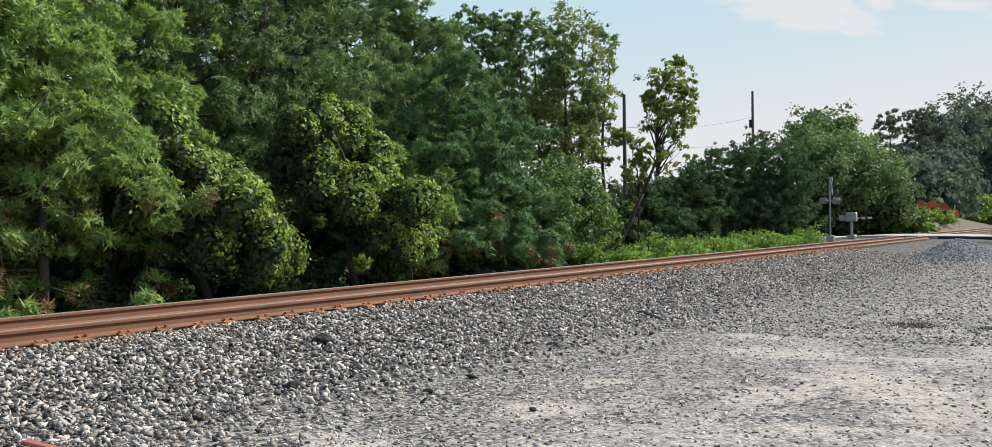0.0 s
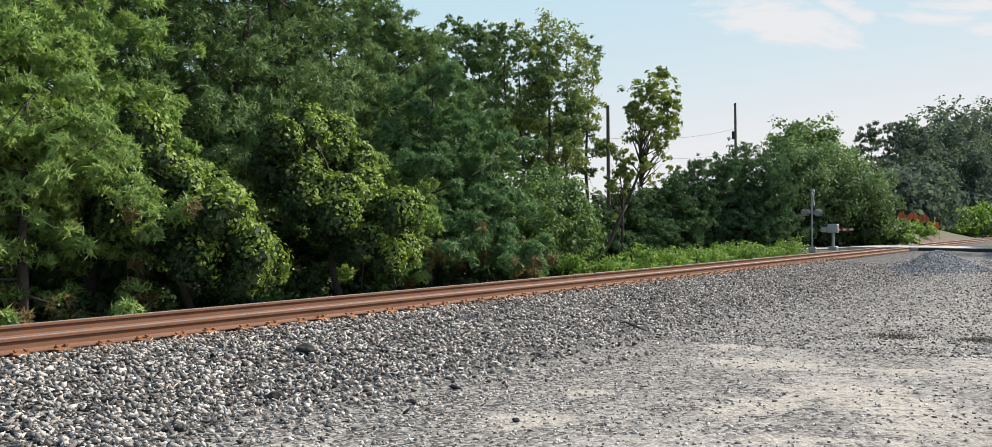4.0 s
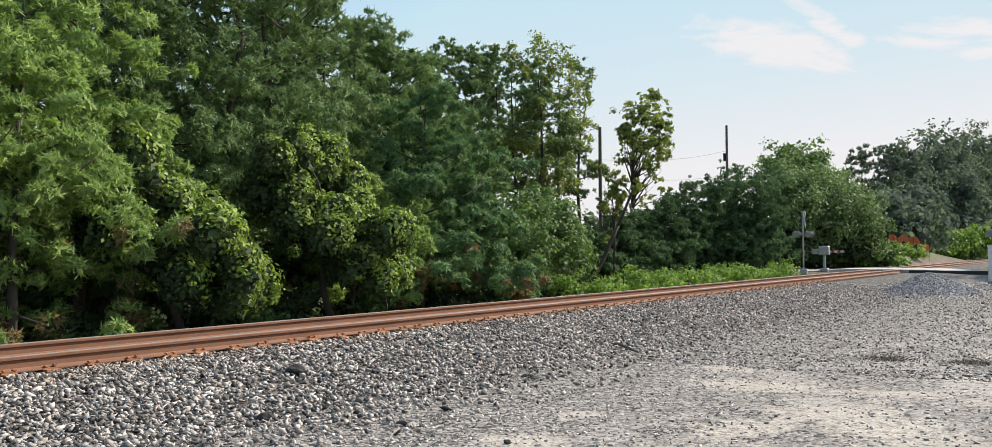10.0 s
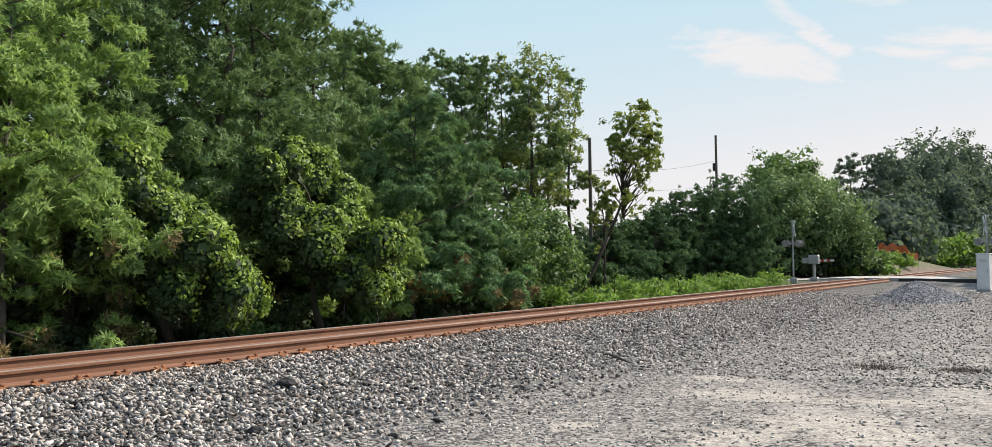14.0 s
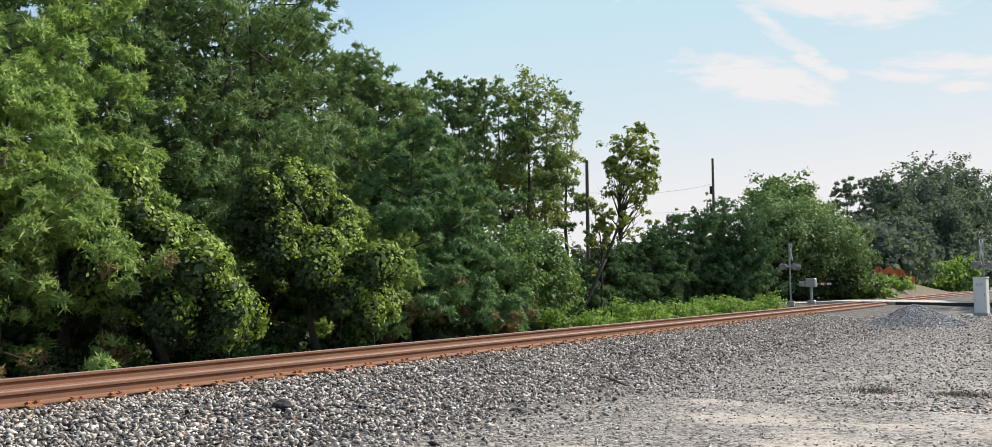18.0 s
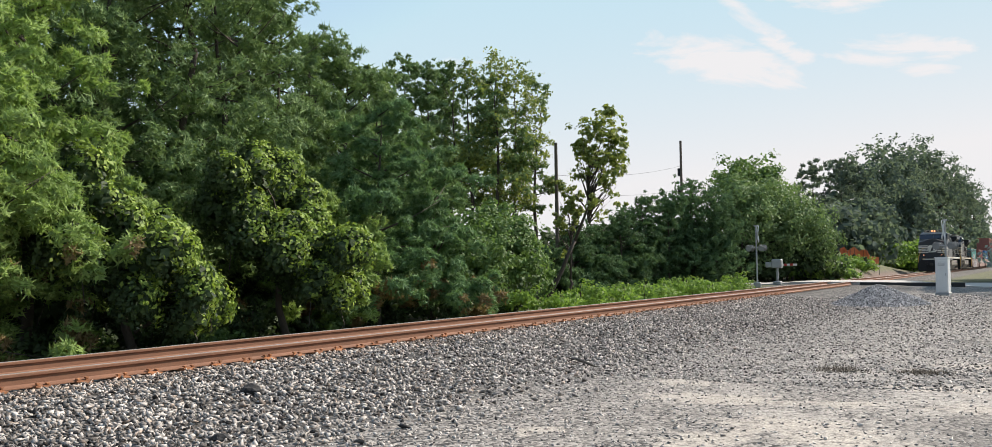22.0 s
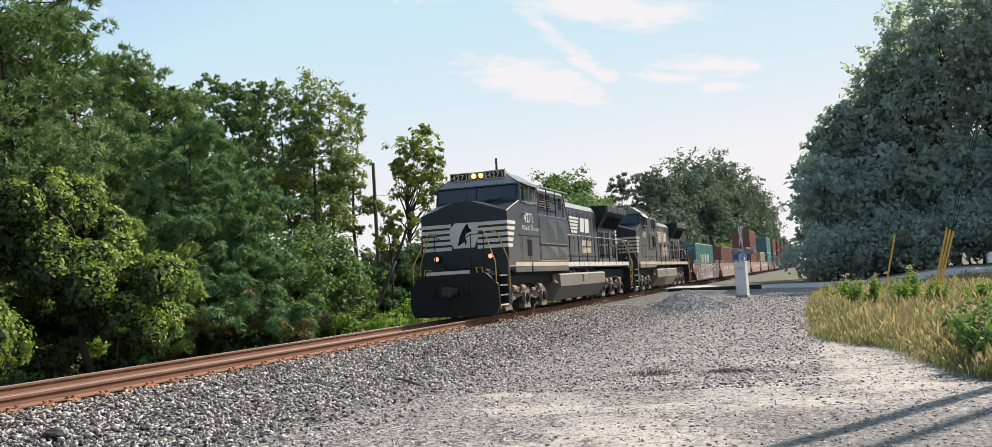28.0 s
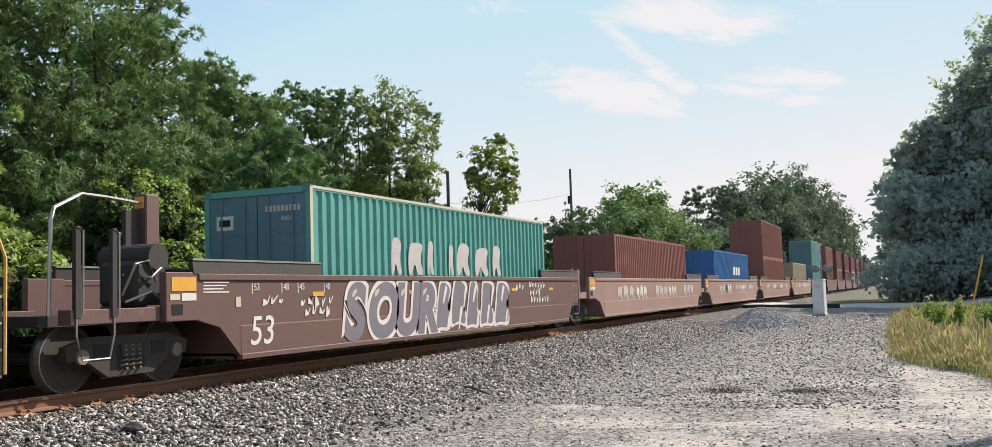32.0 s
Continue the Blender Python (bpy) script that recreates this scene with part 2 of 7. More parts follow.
PAINT_BLACK = grain_mat("loco_black", (0.064, 0.081, 0.097), dark=(0.034, 0.044, 0.054), rough=0.42, spec=0.55, scale=0.8, fine=25, bump=0.03,
                        spot=(0.055, 0.054, 0.051), spot_at=0.66, spot_scale=1.1, dust=((0.26, 0.215, 0.17), 3.3, 1.7))
PAINT_GREY = grain_mat("faded_loco_black", (0.054, 0.064, 0.071), dark=(0.03, 0.036, 0.041), rough=0.45, spec=0.5, scale=0.8, fine=25, bump=0.03,
                       spot=(0.07, 0.062, 0.052), spot_at=0.64, spot_scale=1.1, dust=((0.28, 0.23, 0.18), 3.5, 1.9))
# loco black without dust, darkened to stand for shade on the front
PAINT_NOSE_SHADE = grain_mat("shaded_nose_black", (0.028, 0.036, 0.046), dark=(0.016, 0.021, 0.027), rough=0.4, spec=0.4, scale=0.8, fine=25, bump=0.03, spot=(0.05, 0.05, 0.05), spot_at=0.68, spot_scale=1.1)
PEEL_TAN = grain_mat("peeled_paint", (0.34, 0.25, 0.18), dark=(0.17, 0.12, 0.085), rough=0.75, scale=2.5, fine=30, bump=0.1, spot=(0.05, 0.05, 0.05), spot_at=0.56, spot_scale=3.0)
SCRAP_RED = grain_mat("red_wood", (0.42, 0.15, 0.10), dark=(0.22, 0.08, 0.055), rough=0.85, scale=8, fine=60, bump=0.3)
WARNING_RED = grain_mat("warning_red", (0.55, 0.10, 0.06), dark=(0.40, 0.07, 0.05), rough=0.6, bump=0)
PAINT_WHITE = grain_mat("stripe_white", (0.74, 0.72, 0.66), dark=(0.50, 0.47, 0.42), rough=0.5, scale=1.2, fine=30, bump=0.02)
PAINT_CREAM = grain_mat("dusty_cream", (0.62, 0.55, 0.42), dark=(0.38, 0.31, 0.22), rough=0.6, scale=1.2, fine=30, bump=0.02)
PAINT_YELLOW = grain_mat("handrail_yellow", (0.68, 0.42, 0.08), dark=(0.40, 0.24, 0.05), rough=0.5, scale=5, fine=40, bump=0.02)
UNDERFRAME = grain_mat("dusty_underframe", (0.26, 0.2, 0.15), dark=(0.085, 0.068, 0.054), rough=0.85, scale=2.5, fine=35, bump=0.2)
TANK_DUST = grain_mat("dusty_tank", (0.225, 0.195, 0.160), dark=(0.115, 0.10, 0.085), rough=0.7, scale=0.7, fine=20, bump=0.06, spot=(0.25, 0.235, 0.215), spot_at=0.60, spot_scale=0.5)
BLACK_STEEL = grain_mat("black_steel", (0.022, 0.023, 0.025), dark=(0.010, 0.010, 0.011), rough=0.55, spec=0.25, scale=2, fine=30, bump=0.08)
GRILLE = grain_mat("dark_grille", (0.012, 0.012, 0.013), dark=(0.005, 0.005, 0.005), rough=0.9, spec=0.1, scale=2, fine=90, bump=0.5)
STEEL = grain_mat("bright_steel", (0.45, 0.43, 0.40), dark=(0.25, 0.23, 0.21), rough=0.4, metal=0.8, scale=3, fine=40, bump=0.05)
GLASS_DARK = glass_mat("cab_glass", (0.012, 0.022, 0.045))
GLASS_PALE = glass_mat("pale_glass", (0.16, 0.19, 0.21), 0.1)
HEADLIGHT = glow_mat("headlight_glow", (1.0, 0.36, 0.14), 1.6)
DITCH = glow_mat("ditch_light_glow", (1.0, 0.45, 0.25), 0.7)
LENS = glass_mat("lamp_lens", (0.45, 0.45, 0.43), 0.15)
WELL_BROWN = grain_mat("well_brown", (0.14, 0.074, 0.062), dark=(0.085, 0.046, 0.039), rough=0.65, scale=0.8, fine=25, bump=0.05,
                       spot=(0.21, 0.14, 0.12), spot_at=0.66, spot_scale=1.3)
WELL_FADED = grain_mat("faded_well", (0.34, 0.215, 0.18), dark=(0.19, 0.115, 0.095), rough=0.7, scale=0.8, fine=25, bump=0.05)
TRUCK_DARK = grain_mat("truck_grime", (0.055, 0.046, 0.04), dark=(0.022, 0.019, 0.017), rough=0.85, scale=3, fine=40, bump=0.2)
SPRAY_WHITE = grain_mat("spray_white", (0.66, 0.62, 0.58), dark=(0.48, 0.44, 0.40), rough=0.7, scale=4, fine=30, bump=0)
SPRAY_PALE = grain_mat("spray_pale", (0.50, 0.46, 0.44), dark=(0.34, 0.31, 0.30), rough=0.7, scale=4, fine=30, bump=0)
SPRAY_GREY = grain_mat("spray_grey", (0.19, 0.17, 0.20), dark=(0.11, 0.10, 0.12), rough=0.7, scale=2, fine=20, bump=0)
SIGN_ORANGE = grain_mat("sign_orange", (0.72, 0.36, 0.05), dark=(0.55, 0.26, 0.04), rough=0.5, scale=5, fine=40, bump=0)
CABINET_WHITE = grain_mat("signal_case_white", (0.72, 0.73, 0.72), dark=(0.52, 0.53, 0.53), rough=0.5, scale=2, fine=30, bump=0.03)
GALVANISED = grain_mat("galvanised", (0.40, 0.41, 0.41), dark=(0.25, 0.255, 0.26), rough=0.5, metal=0.5, scale=4, fine=40, bump=0.05)
CONCRETE = grain_mat("pale_road", (0.50, 0.48, 0.45), dark=(0.33, 0.315, 0.29), rough=0.9, scale=0.6, fine=14, bump=0.15)
RED_PAINT = grain_mat("red_paint", (0.50, 0.05, 0.035), dark=(0.34, 0.035, 0.025), rough=0.5, scale=5, fine=40, bump=0)
GUARD_YELLOW = grain_mat("guy_guard_yellow", (0.78, 0.42, 0.05), dark=(0.6, 0.3, 0.04), rough=0.5, scale=4, fine=30, bump=0)
CAR_WHITE = grain_mat("car_white", (0.78, 0.78, 0.77), dark=(0.66, 0.66, 0.66), rough=0.25, scale=1, fine=10, bump=0, coat=0.6)
TYRE = grain_mat("tyre", (0.025, 0.025, 0.026), rough=0.85, scale=6, fine=50, bump=0.2)
BARRIER_ORANGE = grain_mat("barrier_orange", (0.65, 0.16, 0.05), dark=(0.45, 0.11, 0.04), rough=0.6, scale=3, fine=20, bump=0.1)
DARK_ROCK = grain_mat("dark_rock", (0.035, 0.034, 0.035), dark=(0.015, 0.015, 0.015), rough=0.9, scale=10, fine=60, bump=0.3)


# ---- building blocks ----
def part(name, bm, material, parent=None, label="", smooth=False):
    me = bpy.data.meshes.new(name)
    bm.normal_update()
    bm.to_mesh(me)
    bm.free()
    me.materials.append(material)
    if smooth:
        me.shade_smooth()
    ob = new(name, me)
    if parent:
        ob.parent = parent
    if label:
        tagged(ob, label)
    return ob


def np_part(name, verts, faces, material, parent=None, label=""):
    """A mesh from numpy arrays; faces all have the same number of corners."""
    verts, faces = np.asarray(verts, dtype=np.float32), np.asarray(faces, dtype=np.int32)
    me = bpy.data.meshes.new(name)
    k = faces.shape[1]
    me.vertices.add(len(verts))
    me.vertices.foreach_set("co", verts.ravel())
    me.loops.add(faces.size)
    me.loops.foreach_set("vertex_index", faces.ravel())
    me.polygons.add(len(faces))
    me.polygons.foreach_set("loop_start", np.arange(0, faces.size, k, dtype=np.int32))
    me.update(calc_edges=True)
    me.materials.append(material)
    ob = new(name, me)
    if parent:
        ob.parent = parent
    if label:
        tagged(ob, label)
    return ob


def thing(name, m, label, category, group="", kind=""):
    ob = new(name)
    ob.empty_display_size = 0.2
    ob.matrix_world = m
    return tagged(ob, label, category, group, kind)


def box(bm, x0, x1, y0, y1, z0, z1, bevel=0.0):
    c = bmesh.ops.create_cube(bm, size=1.0)
    vs = c["verts"]
    for v in vs:
        v.co = Vector(((x0 + x1) / 2 + v.co.x * (x1 - x0), (y0 + y1) / 2 + v.co.y * (y1 - y0), (z0 + z1) / 2 + v.co.z * (z1 - z0)))
    if bevel:
        edges = list({e for v in vs for e in v.link_edges})
        bmesh.ops.bevel(bm, geom=edges, offset=bevel, segments=1, affect="EDGES")
    return bm


def boxes(*specs, bevel=0.0):
    bm = bmesh.new()
    for s in specs:
        box(bm, *s, bevel=bevel)
    return bm


def prism(bm, outline, axis, a, b):
    """Extrudes a closed outline of 2D points along axis x, y or z from a to b."""
    def put(p, q):
        return {"x": (q, p[0], p[1]), "y": (p[0], q, p[1]), "z": (p[0], p[1], q)}[axis]
    v0 = [bm.verts.new(put(p, a)) for p in outline]
    v1 = [bm.verts.new(put(p, b)) for p in outline]
    n = len(outline)
    bm.faces.new(v0)
    bm.faces.new(v1[::-1])
    for i in range(n):
        bm.faces.new((v0[i], v1[i], v1[(i + 1) % n], v0[(i + 1) % n]))
    bmesh.ops.recalc_face_normals(bm, faces=bm.faces[:])
    return bm


def tube(bm, points, r, sides=6):
    """A round bar along a line of points."""
    pts = [Vector(p) for p in points]
    rings = []
    for i, p in enumerate(pts):
        d = (pts[min(i + 1, len(pts) - 1)] - pts[max(i - 1, 0)]).normalized()
        u = d.orthogonal().normalized()
        w = d.cross(u)
        rr = r[i] if isinstance(r, (list, tuple)) else r
        rings.append([bm.verts.new(p + (u * math.cos(6.2832 * k / sides) + w * math.sin(6.2832 * k / sides)) * rr) for k in range(sides)])
    for a, b in zip(rings, rings[1:]):
        for k in range(sides):
            bm.faces.new((a[k], a[(k + 1) % sides], b[(k + 1) % sides], b[k]))
    bm.faces.new(rings[0][::-1])
    bm.faces.new(rings[-1])
    return bm


def disc(bm, centre, r, half, axis="x", sides=24, r2=None):
    """A wheel-like disc centred at a point, its thickness along axis."""
    c = Vector(centre)
    d = {"x": Vector((1, 0, 0)), "y": Vector((0, 1, 0)), "z": Vector((0, 0, 1))}[axis]
    u = d.orthogonal().normalized()
    w = d.cross(u)
    rings = []
    for s, rr in ((-half, r), (half, r if r2 is None else r2)):
        rings.append([bm.verts.new(c + d * s + (u * math.cos(6.2832 * k / sides) + w * math.sin(6.2832 * k / sides)) * rr) for k in range(sides)])
    for k in range(sides):
        bm.faces.new((rings[0][k], rings[0][(k + 1) % sides], rings[1][(k + 1) % sides], rings[1][k]))
    bm.faces.new(rings[0][::-1])
    bm.faces.new(rings[1])
    return bm


# ---- ground ----
def smooth(a, b, x):
    t = np.clip((x - a) / (b - a), 0, 1)
    return t * t * (3 - 2 * t)


def ground_z(x, y):
    """Height of the ground: the track bed, the falling woodland side and the road's low bank."""
    x, y = np.asarray(x, dtype=float), np.asarray(y, dtype=float)
    d = np.abs(x - TRACK_X)
    bed = 0.235 * (1 - smooth(1.5, 4.6, d))
    z = bed + 0.012 * np.sin(x * 1.3 + 0.4 * y) * np.cos(y * 0.7) * smooth(2, 5, d)
    z = z - 0.35 * smooth(-15.2, -20.0, x) * (1 - smooth(48, 56, y))
    cross = smooth(54, 62, y) * (1 - smooth(74, 90, y))
    z = z + 0.22 * cross * smooth(1.5, 4, d) * (1 - 0.6 * smooth(-9, -2, x) * (1 - smooth(58, 62, y)))
    z = z + 0.55 * smooth(1.5, 8.0, x) * smooth(40, 56, y)
    bank = smooth(-13.8, -16.6, x) * smooth(74, 100, y) * (1 - smooth(122, 140, y)) * (1 - smooth(-34, -44, x))
    return z + 1.5 * bank


XS = np.concatenate([[-1800, -900, -400, -200, -100, -60, -40, -30], np.arange(-25, -15.9, 0.8), np.arange(-15.6, 4.1, 0.22),
                     np.arange(4.6, 14, 0.8), [17, 22, 30, 45, 70, 120, 220, 450, 900, 1800]])
YS = np.concatenate([[-1800, -700, -250, -100, -50, -25, -15], np.arange(-10, 3, 1.0), np.arange(3.2, 24, 0.22), np.arange(24.5, 46, 0.55),
                     np.arange(47, 100, 1.2), [105, 115, 130, 150, 180, 220, 280, 380, 550, 900, 1800]])
gx, gy = np.meshgrid(XS, YS)
gz = ground_z(gx, gy)
gverts = np.stack([gx, gy, gz], -1).reshape(-1, 3)
ni, nj = len(YS), len(XS)
ii, jj = np.meshgrid(np.arange(ni - 1), np.arange(nj - 1), indexing="ij")
a = (ii * nj + jj).ravel()
gfaces = np.stack([a, a + 1, a + nj + 1, a + nj], -1)


def grass_edge(y):
    """The edge of the tall grass beside the yard."""
    return np.interp(y, [12.6, 13.4, 15.3, 18.1, 19.2, 21.5, 30, 46, 50], [3.0, 1.75, 1.35, 0.9, 0.25, -0.35, -0.6, -0.75, -0.7])


# what covers the ground: 0 gravel, 1 grass and weeds, with bare sand on the yard and clay by the crossing
zone = np.zeros(gx.shape)
zone = np.maximum(zone, smooth(-0.2, 0.5, gx - grass_edge(gy)) * (gy > 12) * (gy < 60))
zone = np.maximum(zone, smooth(-14.6, -15.4, gx))
zone = np.maximum(zone, smooth(68, 72, gy) * smooth(3.2, 4.2, np.abs(gx - TRACK_X)))
zone = np.maximum(zone, smooth(8, 12, gx))
zone = np.maximum(zone, smooth(-12, -20, gy))
sand = smooth(-5.4, -2.2, gx) * (1 - smooth(0.5, 5.0, gx)) * (0.55 + 0.45 * smooth(20, 11, gy)) * (1 - smooth(22, 42, gy))
sand = sand * (1 - 0.85 * smooth(-1.0, 0.6, gx) * (1 - smooth(10.8, 12.0, gy)))
sand = np.clip(sand + 0.9 * smooth(-0.9, -0.1, gx - grass_edge(gy)) * (gy > 12) * (gy < 24), 0, 1)
bare = np.zeros(gx.shape)
for px, py, pw, pl in ((-4.4, 8.5, 0.22, 0.25), (-4.2, 6.95, 0.4, 0.35), (-4.3, 12.7, 0.5, 0.3), (-3.4, 11.3, 0.9, 0.4), (-2.8, 8.6, 0.35, 0.6), (-2.2, 9.7, 0.7, 0.45),
                       (-1.7, 9.1, 0.5, 0.45), (-1.1, 8.4, 0.6, 0.7), (-2.1, 7.3, 0.4, 0.2), (-2.0, 11.5, 0.5, 0.25),
                       (-1.2, 13.2, 0.7, 0.3), (-0.4, 11.6, 0.6, 0.4), (-0.9, 16.4, 0.6, 0.4), (0.4, 14.2, 0.5, 0.7), (-4.9, 5.2, 0.4, 0.3), (-3.4, 5.6, 0.5, 0.3), (0.7, 13.0, 0.7, 0.5), (0.3, 16.0, 0.4, 1.0), (-0.1, 18.4, 0.35, 1.2)):
    bare = np.maximum(bare, 1.0 - 0.62 * np.hypot((gx - px) / pw, (gy - py) / pl))
bare = np.clip(bare, 0, 1)
dim_gravel = smooth(-1.6, -0.2, gx) * (1 - smooth(10.2, 11.6, gy))   # darker gravel by the road, part of its shade put into the colour
bed = 1 - smooth(3.6, 5.8, np.abs(gx - TRACK_X))
clay = smooth(74, 82, gy) * (1 - smooth(128, 138, gy)) * smooth(-15.6, -14.2, gx) * (1 - smooth(-13.2, -12.6, gx))


def ground_material():
    m = bpy.data.materials.new("yard_ground")
    m.use_nodes = True
    nt = m.node_tree
    N, L = nt.nodes.new, nt.links.new
    bsdf = nt.nodes["Principled BSDF"]
    bsdf.inputs["Roughness"].default_value = 0.92
    tc = N("ShaderNodeTexCoord")

    def noise_node(scale, detail=5, rough=0.6):
        n = N("ShaderNodeTexNoise")
        n.inputs["Scale"].default_value, n.inputs["Detail"].default_value, n.inputs["Roughness"].default_value = scale, detail, rough
        L(tc.outputs["Object"], n.inputs["Vector"])
        return n.outputs[0]

    def cells(scale):
        n = N("ShaderNodeTexVoronoi")
        n.inputs["Scale"].default_value = scale
        L(tc.outputs["Object"], n.inputs["Vector"])
        return n

    def ramp(f, *stops):
        r = N("ShaderNodeValToRGB")
        while len(r.color_ramp.elements) < len(stops):
            r.color_ramp.elements.new(0.5)
        for e, (p, c) in zip(r.color_ramp.elements, stops):
            e.position, e.color = p, (*c, 1)
        L(f, r.inputs[0])
        return r.outputs[0]

    def mix(f, a, b):
        n = N("ShaderNodeMixRGB")
        L(f, n.inputs[0])
        L(a, n.inputs[1])
        L(b, n.inputs[2])
        return n.outputs[0]

    def math_node(op, a, b):
        n = N("ShaderNodeMath")
        n.operation, n.use_clamp = op, True
        for i, v in enumerate((a, b)):
            if isinstance(v, (int, float)):
                n.inputs[i].default_value = v
            else:
                L(v, n.inputs[i])
        return n.outputs[0]

    def attr(name):
        n = N("ShaderNodeAttribute")
        n.attribute_name = name
        return n.outputs["Fac"]

    coarse, fine = cells(19.0), cells(27.0)
    bw = N("ShaderNodeRGBToBW")
    L(coarse.outputs["Color"], bw.inputs[0])
    bw2 = N("ShaderNodeRGBToBW")
    L(fine.outputs["Color"], bw2.inputs[0])
    # bed below the ballast nearly black: shade between stones put into colour
    gap_shade = ramp(bw.outputs[0], (0.2, (0.015, 0.013, 0.012)), (0.6, (0.045, 0.040, 0.037)), (0.85, (0.26, 0.235, 0.215)))
    stone_f = ramp(bw2.outputs[0], (0.28, (0.03, 0.027, 0.026)), (0.45, (0.175, 0.16, 0.147)), (0.78, (0.41, 0.375, 0.34)))
    gravel = mix(attr("bed"), stone_f, gap_shade)
    patch = noise_node(0.55, 7, 0.68)
    speck = noise_node(9.0, 4, 0.7)
    sand_col = ramp(speck, (0.36, (0.09, 0.08, 0.072)), (0.46, (0.40, 0.365, 0.325)), (0.66, (0.61, 0.56, 0.50)))
    s_fac = math_node("MULTIPLY", math_node("ADD", math_node("MULTIPLY", math_node("SUBTRACT", patch, 0.465), 11.0),
                                           math_node("MULTIPLY", math_node("SUBTRACT", speck, 0.57), 2.5)), math_node("MULTIPLY", attr("sand"), 0.6))
    worn = math_node("MULTIPLY", math_node("SUBTRACT", noise_node(1.7, 8, 0.72), 0.50), 5.0)   # darker trodden streaks
    gravel = mix(math_node("MULTIPLY", worn, 0.8), gravel, ramp(speck, (0.35, (0.045, 0.040, 0.036)), (0.62, (0.24, 0.218, 0.198))))
    fleck = math_node("MULTIPLY", math_node("SUBTRACT", noise_node(5.5, 4, 0.75), 0.52), 7.0)   # hand-sized darker spots
    gravel = mix(math_node("MULTIPLY", fleck, 0.6), gravel, ramp(speck, (0.35, (0.05, 0.045, 0.041)), (0.62, (0.17, 0.155, 0.142))))
    col = mix(s_fac, gravel, sand_col)
    frayed = math_node("SUBTRACT", math_node("ADD", attr("bare"), math_node("MULTIPLY", math_node("SUBTRACT", noise_node(3.0, 8, 0.8), 0.42), 3.0)), 0.50)
    b_fac = math_node("MULTIPLY", frayed, 4.0)
    col = mix(math_node("MULTIPLY", b_fac, 0.85), col, ramp(speck, (0.36, (0.15, 0.133, 0.117)), (0.46, (0.41, 0.365, 0.315)), (0.7, (0.55, 0.49, 0.425))))
    # darkens that corner for dark gravel and partial shade together
    col = mix(math_node("MULTIPLY", attr("dim_gravel"), math_node("ADD", 0.5, math_node("MULTIPLY", fleck, 0.5))), col, ramp(speck, (0.35, (0.05, 0.046, 0.042)), (0.62, (0.20, 0.185, 0.17))))
    soil = ramp(noise_node(2.2, 6), (0.35, (0.045, 0.04, 0.02)), (0.55, (0.10, 0.105, 0.035)), (0.7, (0.15, 0.16, 0.05)))
    z_fac = math_node("MULTIPLY", attr("zone"), math_node("ADD", 0.75, math_node("SUBTRACT", patch, 0.3)))
    col = mix(z_fac, col, soil)
    clay_col = ramp(noise_node(1.2, 6), (0.35, (0.075, 0.055, 0.038)), (0.5, (0.15, 0.095, 0.068)), (0.65, (0.22, 0.14, 0.10)))
    col = mix(attr("clay"), col, clay_col)
    L(col, bsdf.inputs["Base Color"])
    hgt = N("ShaderNodeMixRGB")
    L(attr("bed"), hgt.inputs[0])
    L(fine.outputs["Distance"], hgt.inputs[1])
    L(coarse.outputs["Distance"], hgt.inputs[2])
    bp = N("ShaderNodeBump")
    bp.invert = True
    bp.inputs["Strength"].default_value, bp.inputs["Distance"].default_value = 0.5, 0.03
    L(hgt.outputs[0], bp.inputs["Height"])
    L(bp.outputs[0], bsdf.inputs["Normal"])
    return m


ground = np_part("ground", gverts, gfaces, ground_material())
tagged(ground, "pale grey gravel yard with sandy patches, weeds beyond the track", "ground", kind="structure")
for key, values in (("zone", zone), ("sand", sand), ("bare", bare), ("dim_gravel", dim_gravel), ("bed", bed), ("clay", clay)):
    at = ground.data.attributes.new(key, "FLOAT", "POINT")
    at.data.foreach_set("value", values.astype(np.float32).ravel())
ground.data.shade_smooth()

rng = np.random.default_rng(7)


def stone_field(name, xy, size, z, material, label, seed):
    """Loose angular stones: squashed, jittered octahedra, one mesh."""
    r = np.random.default_rng(seed)
    n = len(xy)
    base = np.array([(1, 0, 0), (0, 1, 0), (-1, 0, 0), (0, -1, 0), (0, 0, 1), (0, 0, -1)], dtype=float)
    tri = np.array([(0, 1, 4), (1, 2, 4), (2, 3, 4), (3, 0, 4), (1, 0, 5), (2, 1, 5), (3, 2, 5), (0, 3, 5)])
    v = (base[None] * r.uniform(0.6, 1.1, (n, 6, 1)) + r.normal(0, 0.22, (n, 6, 3))) * np.stack([r.uniform(1.1, 1.7, n), r.uniform(0.7, 1.1, n), r.uniform(0.45, 0.8, n)], -1)[:, None]
    q = r.normal(size=(n, 4))
    q /= np.linalg.norm(q, axis=1, keepdims=True)
    w, x, y_, zz = q.T
    rot = np.stack([1 - 2 * (y_ * y_ + zz * zz), 2 * (x * y_ - w * zz), 2 * (x * zz + w * y_),
                    2 * (x * y_ + w * zz), 1 - 2 * (x * x + zz * zz), 2 * (y_ * zz - w * x),
                    2 * (x * zz - w * y_), 2 * (y_ * zz + w * x), 1 - 2 * (x * x + y_ * y_)], -1).reshape(n, 3, 3)
    v = np.einsum("nij,nkj->nki", rot, v) * (np.asarray(size) * r.uniform(0.6, 1.35, n))[:, None, None]
    v[:, :, 2] *= 0.75
    v[:, :, 0] += xy[:, :1]
    v[:, :, 1] += xy[:, 1:]
    v[:, :, 2] += np.asarray(z)[:, None]
    f = (np.arange(n) * 6)[:, None, None] + tri[None]
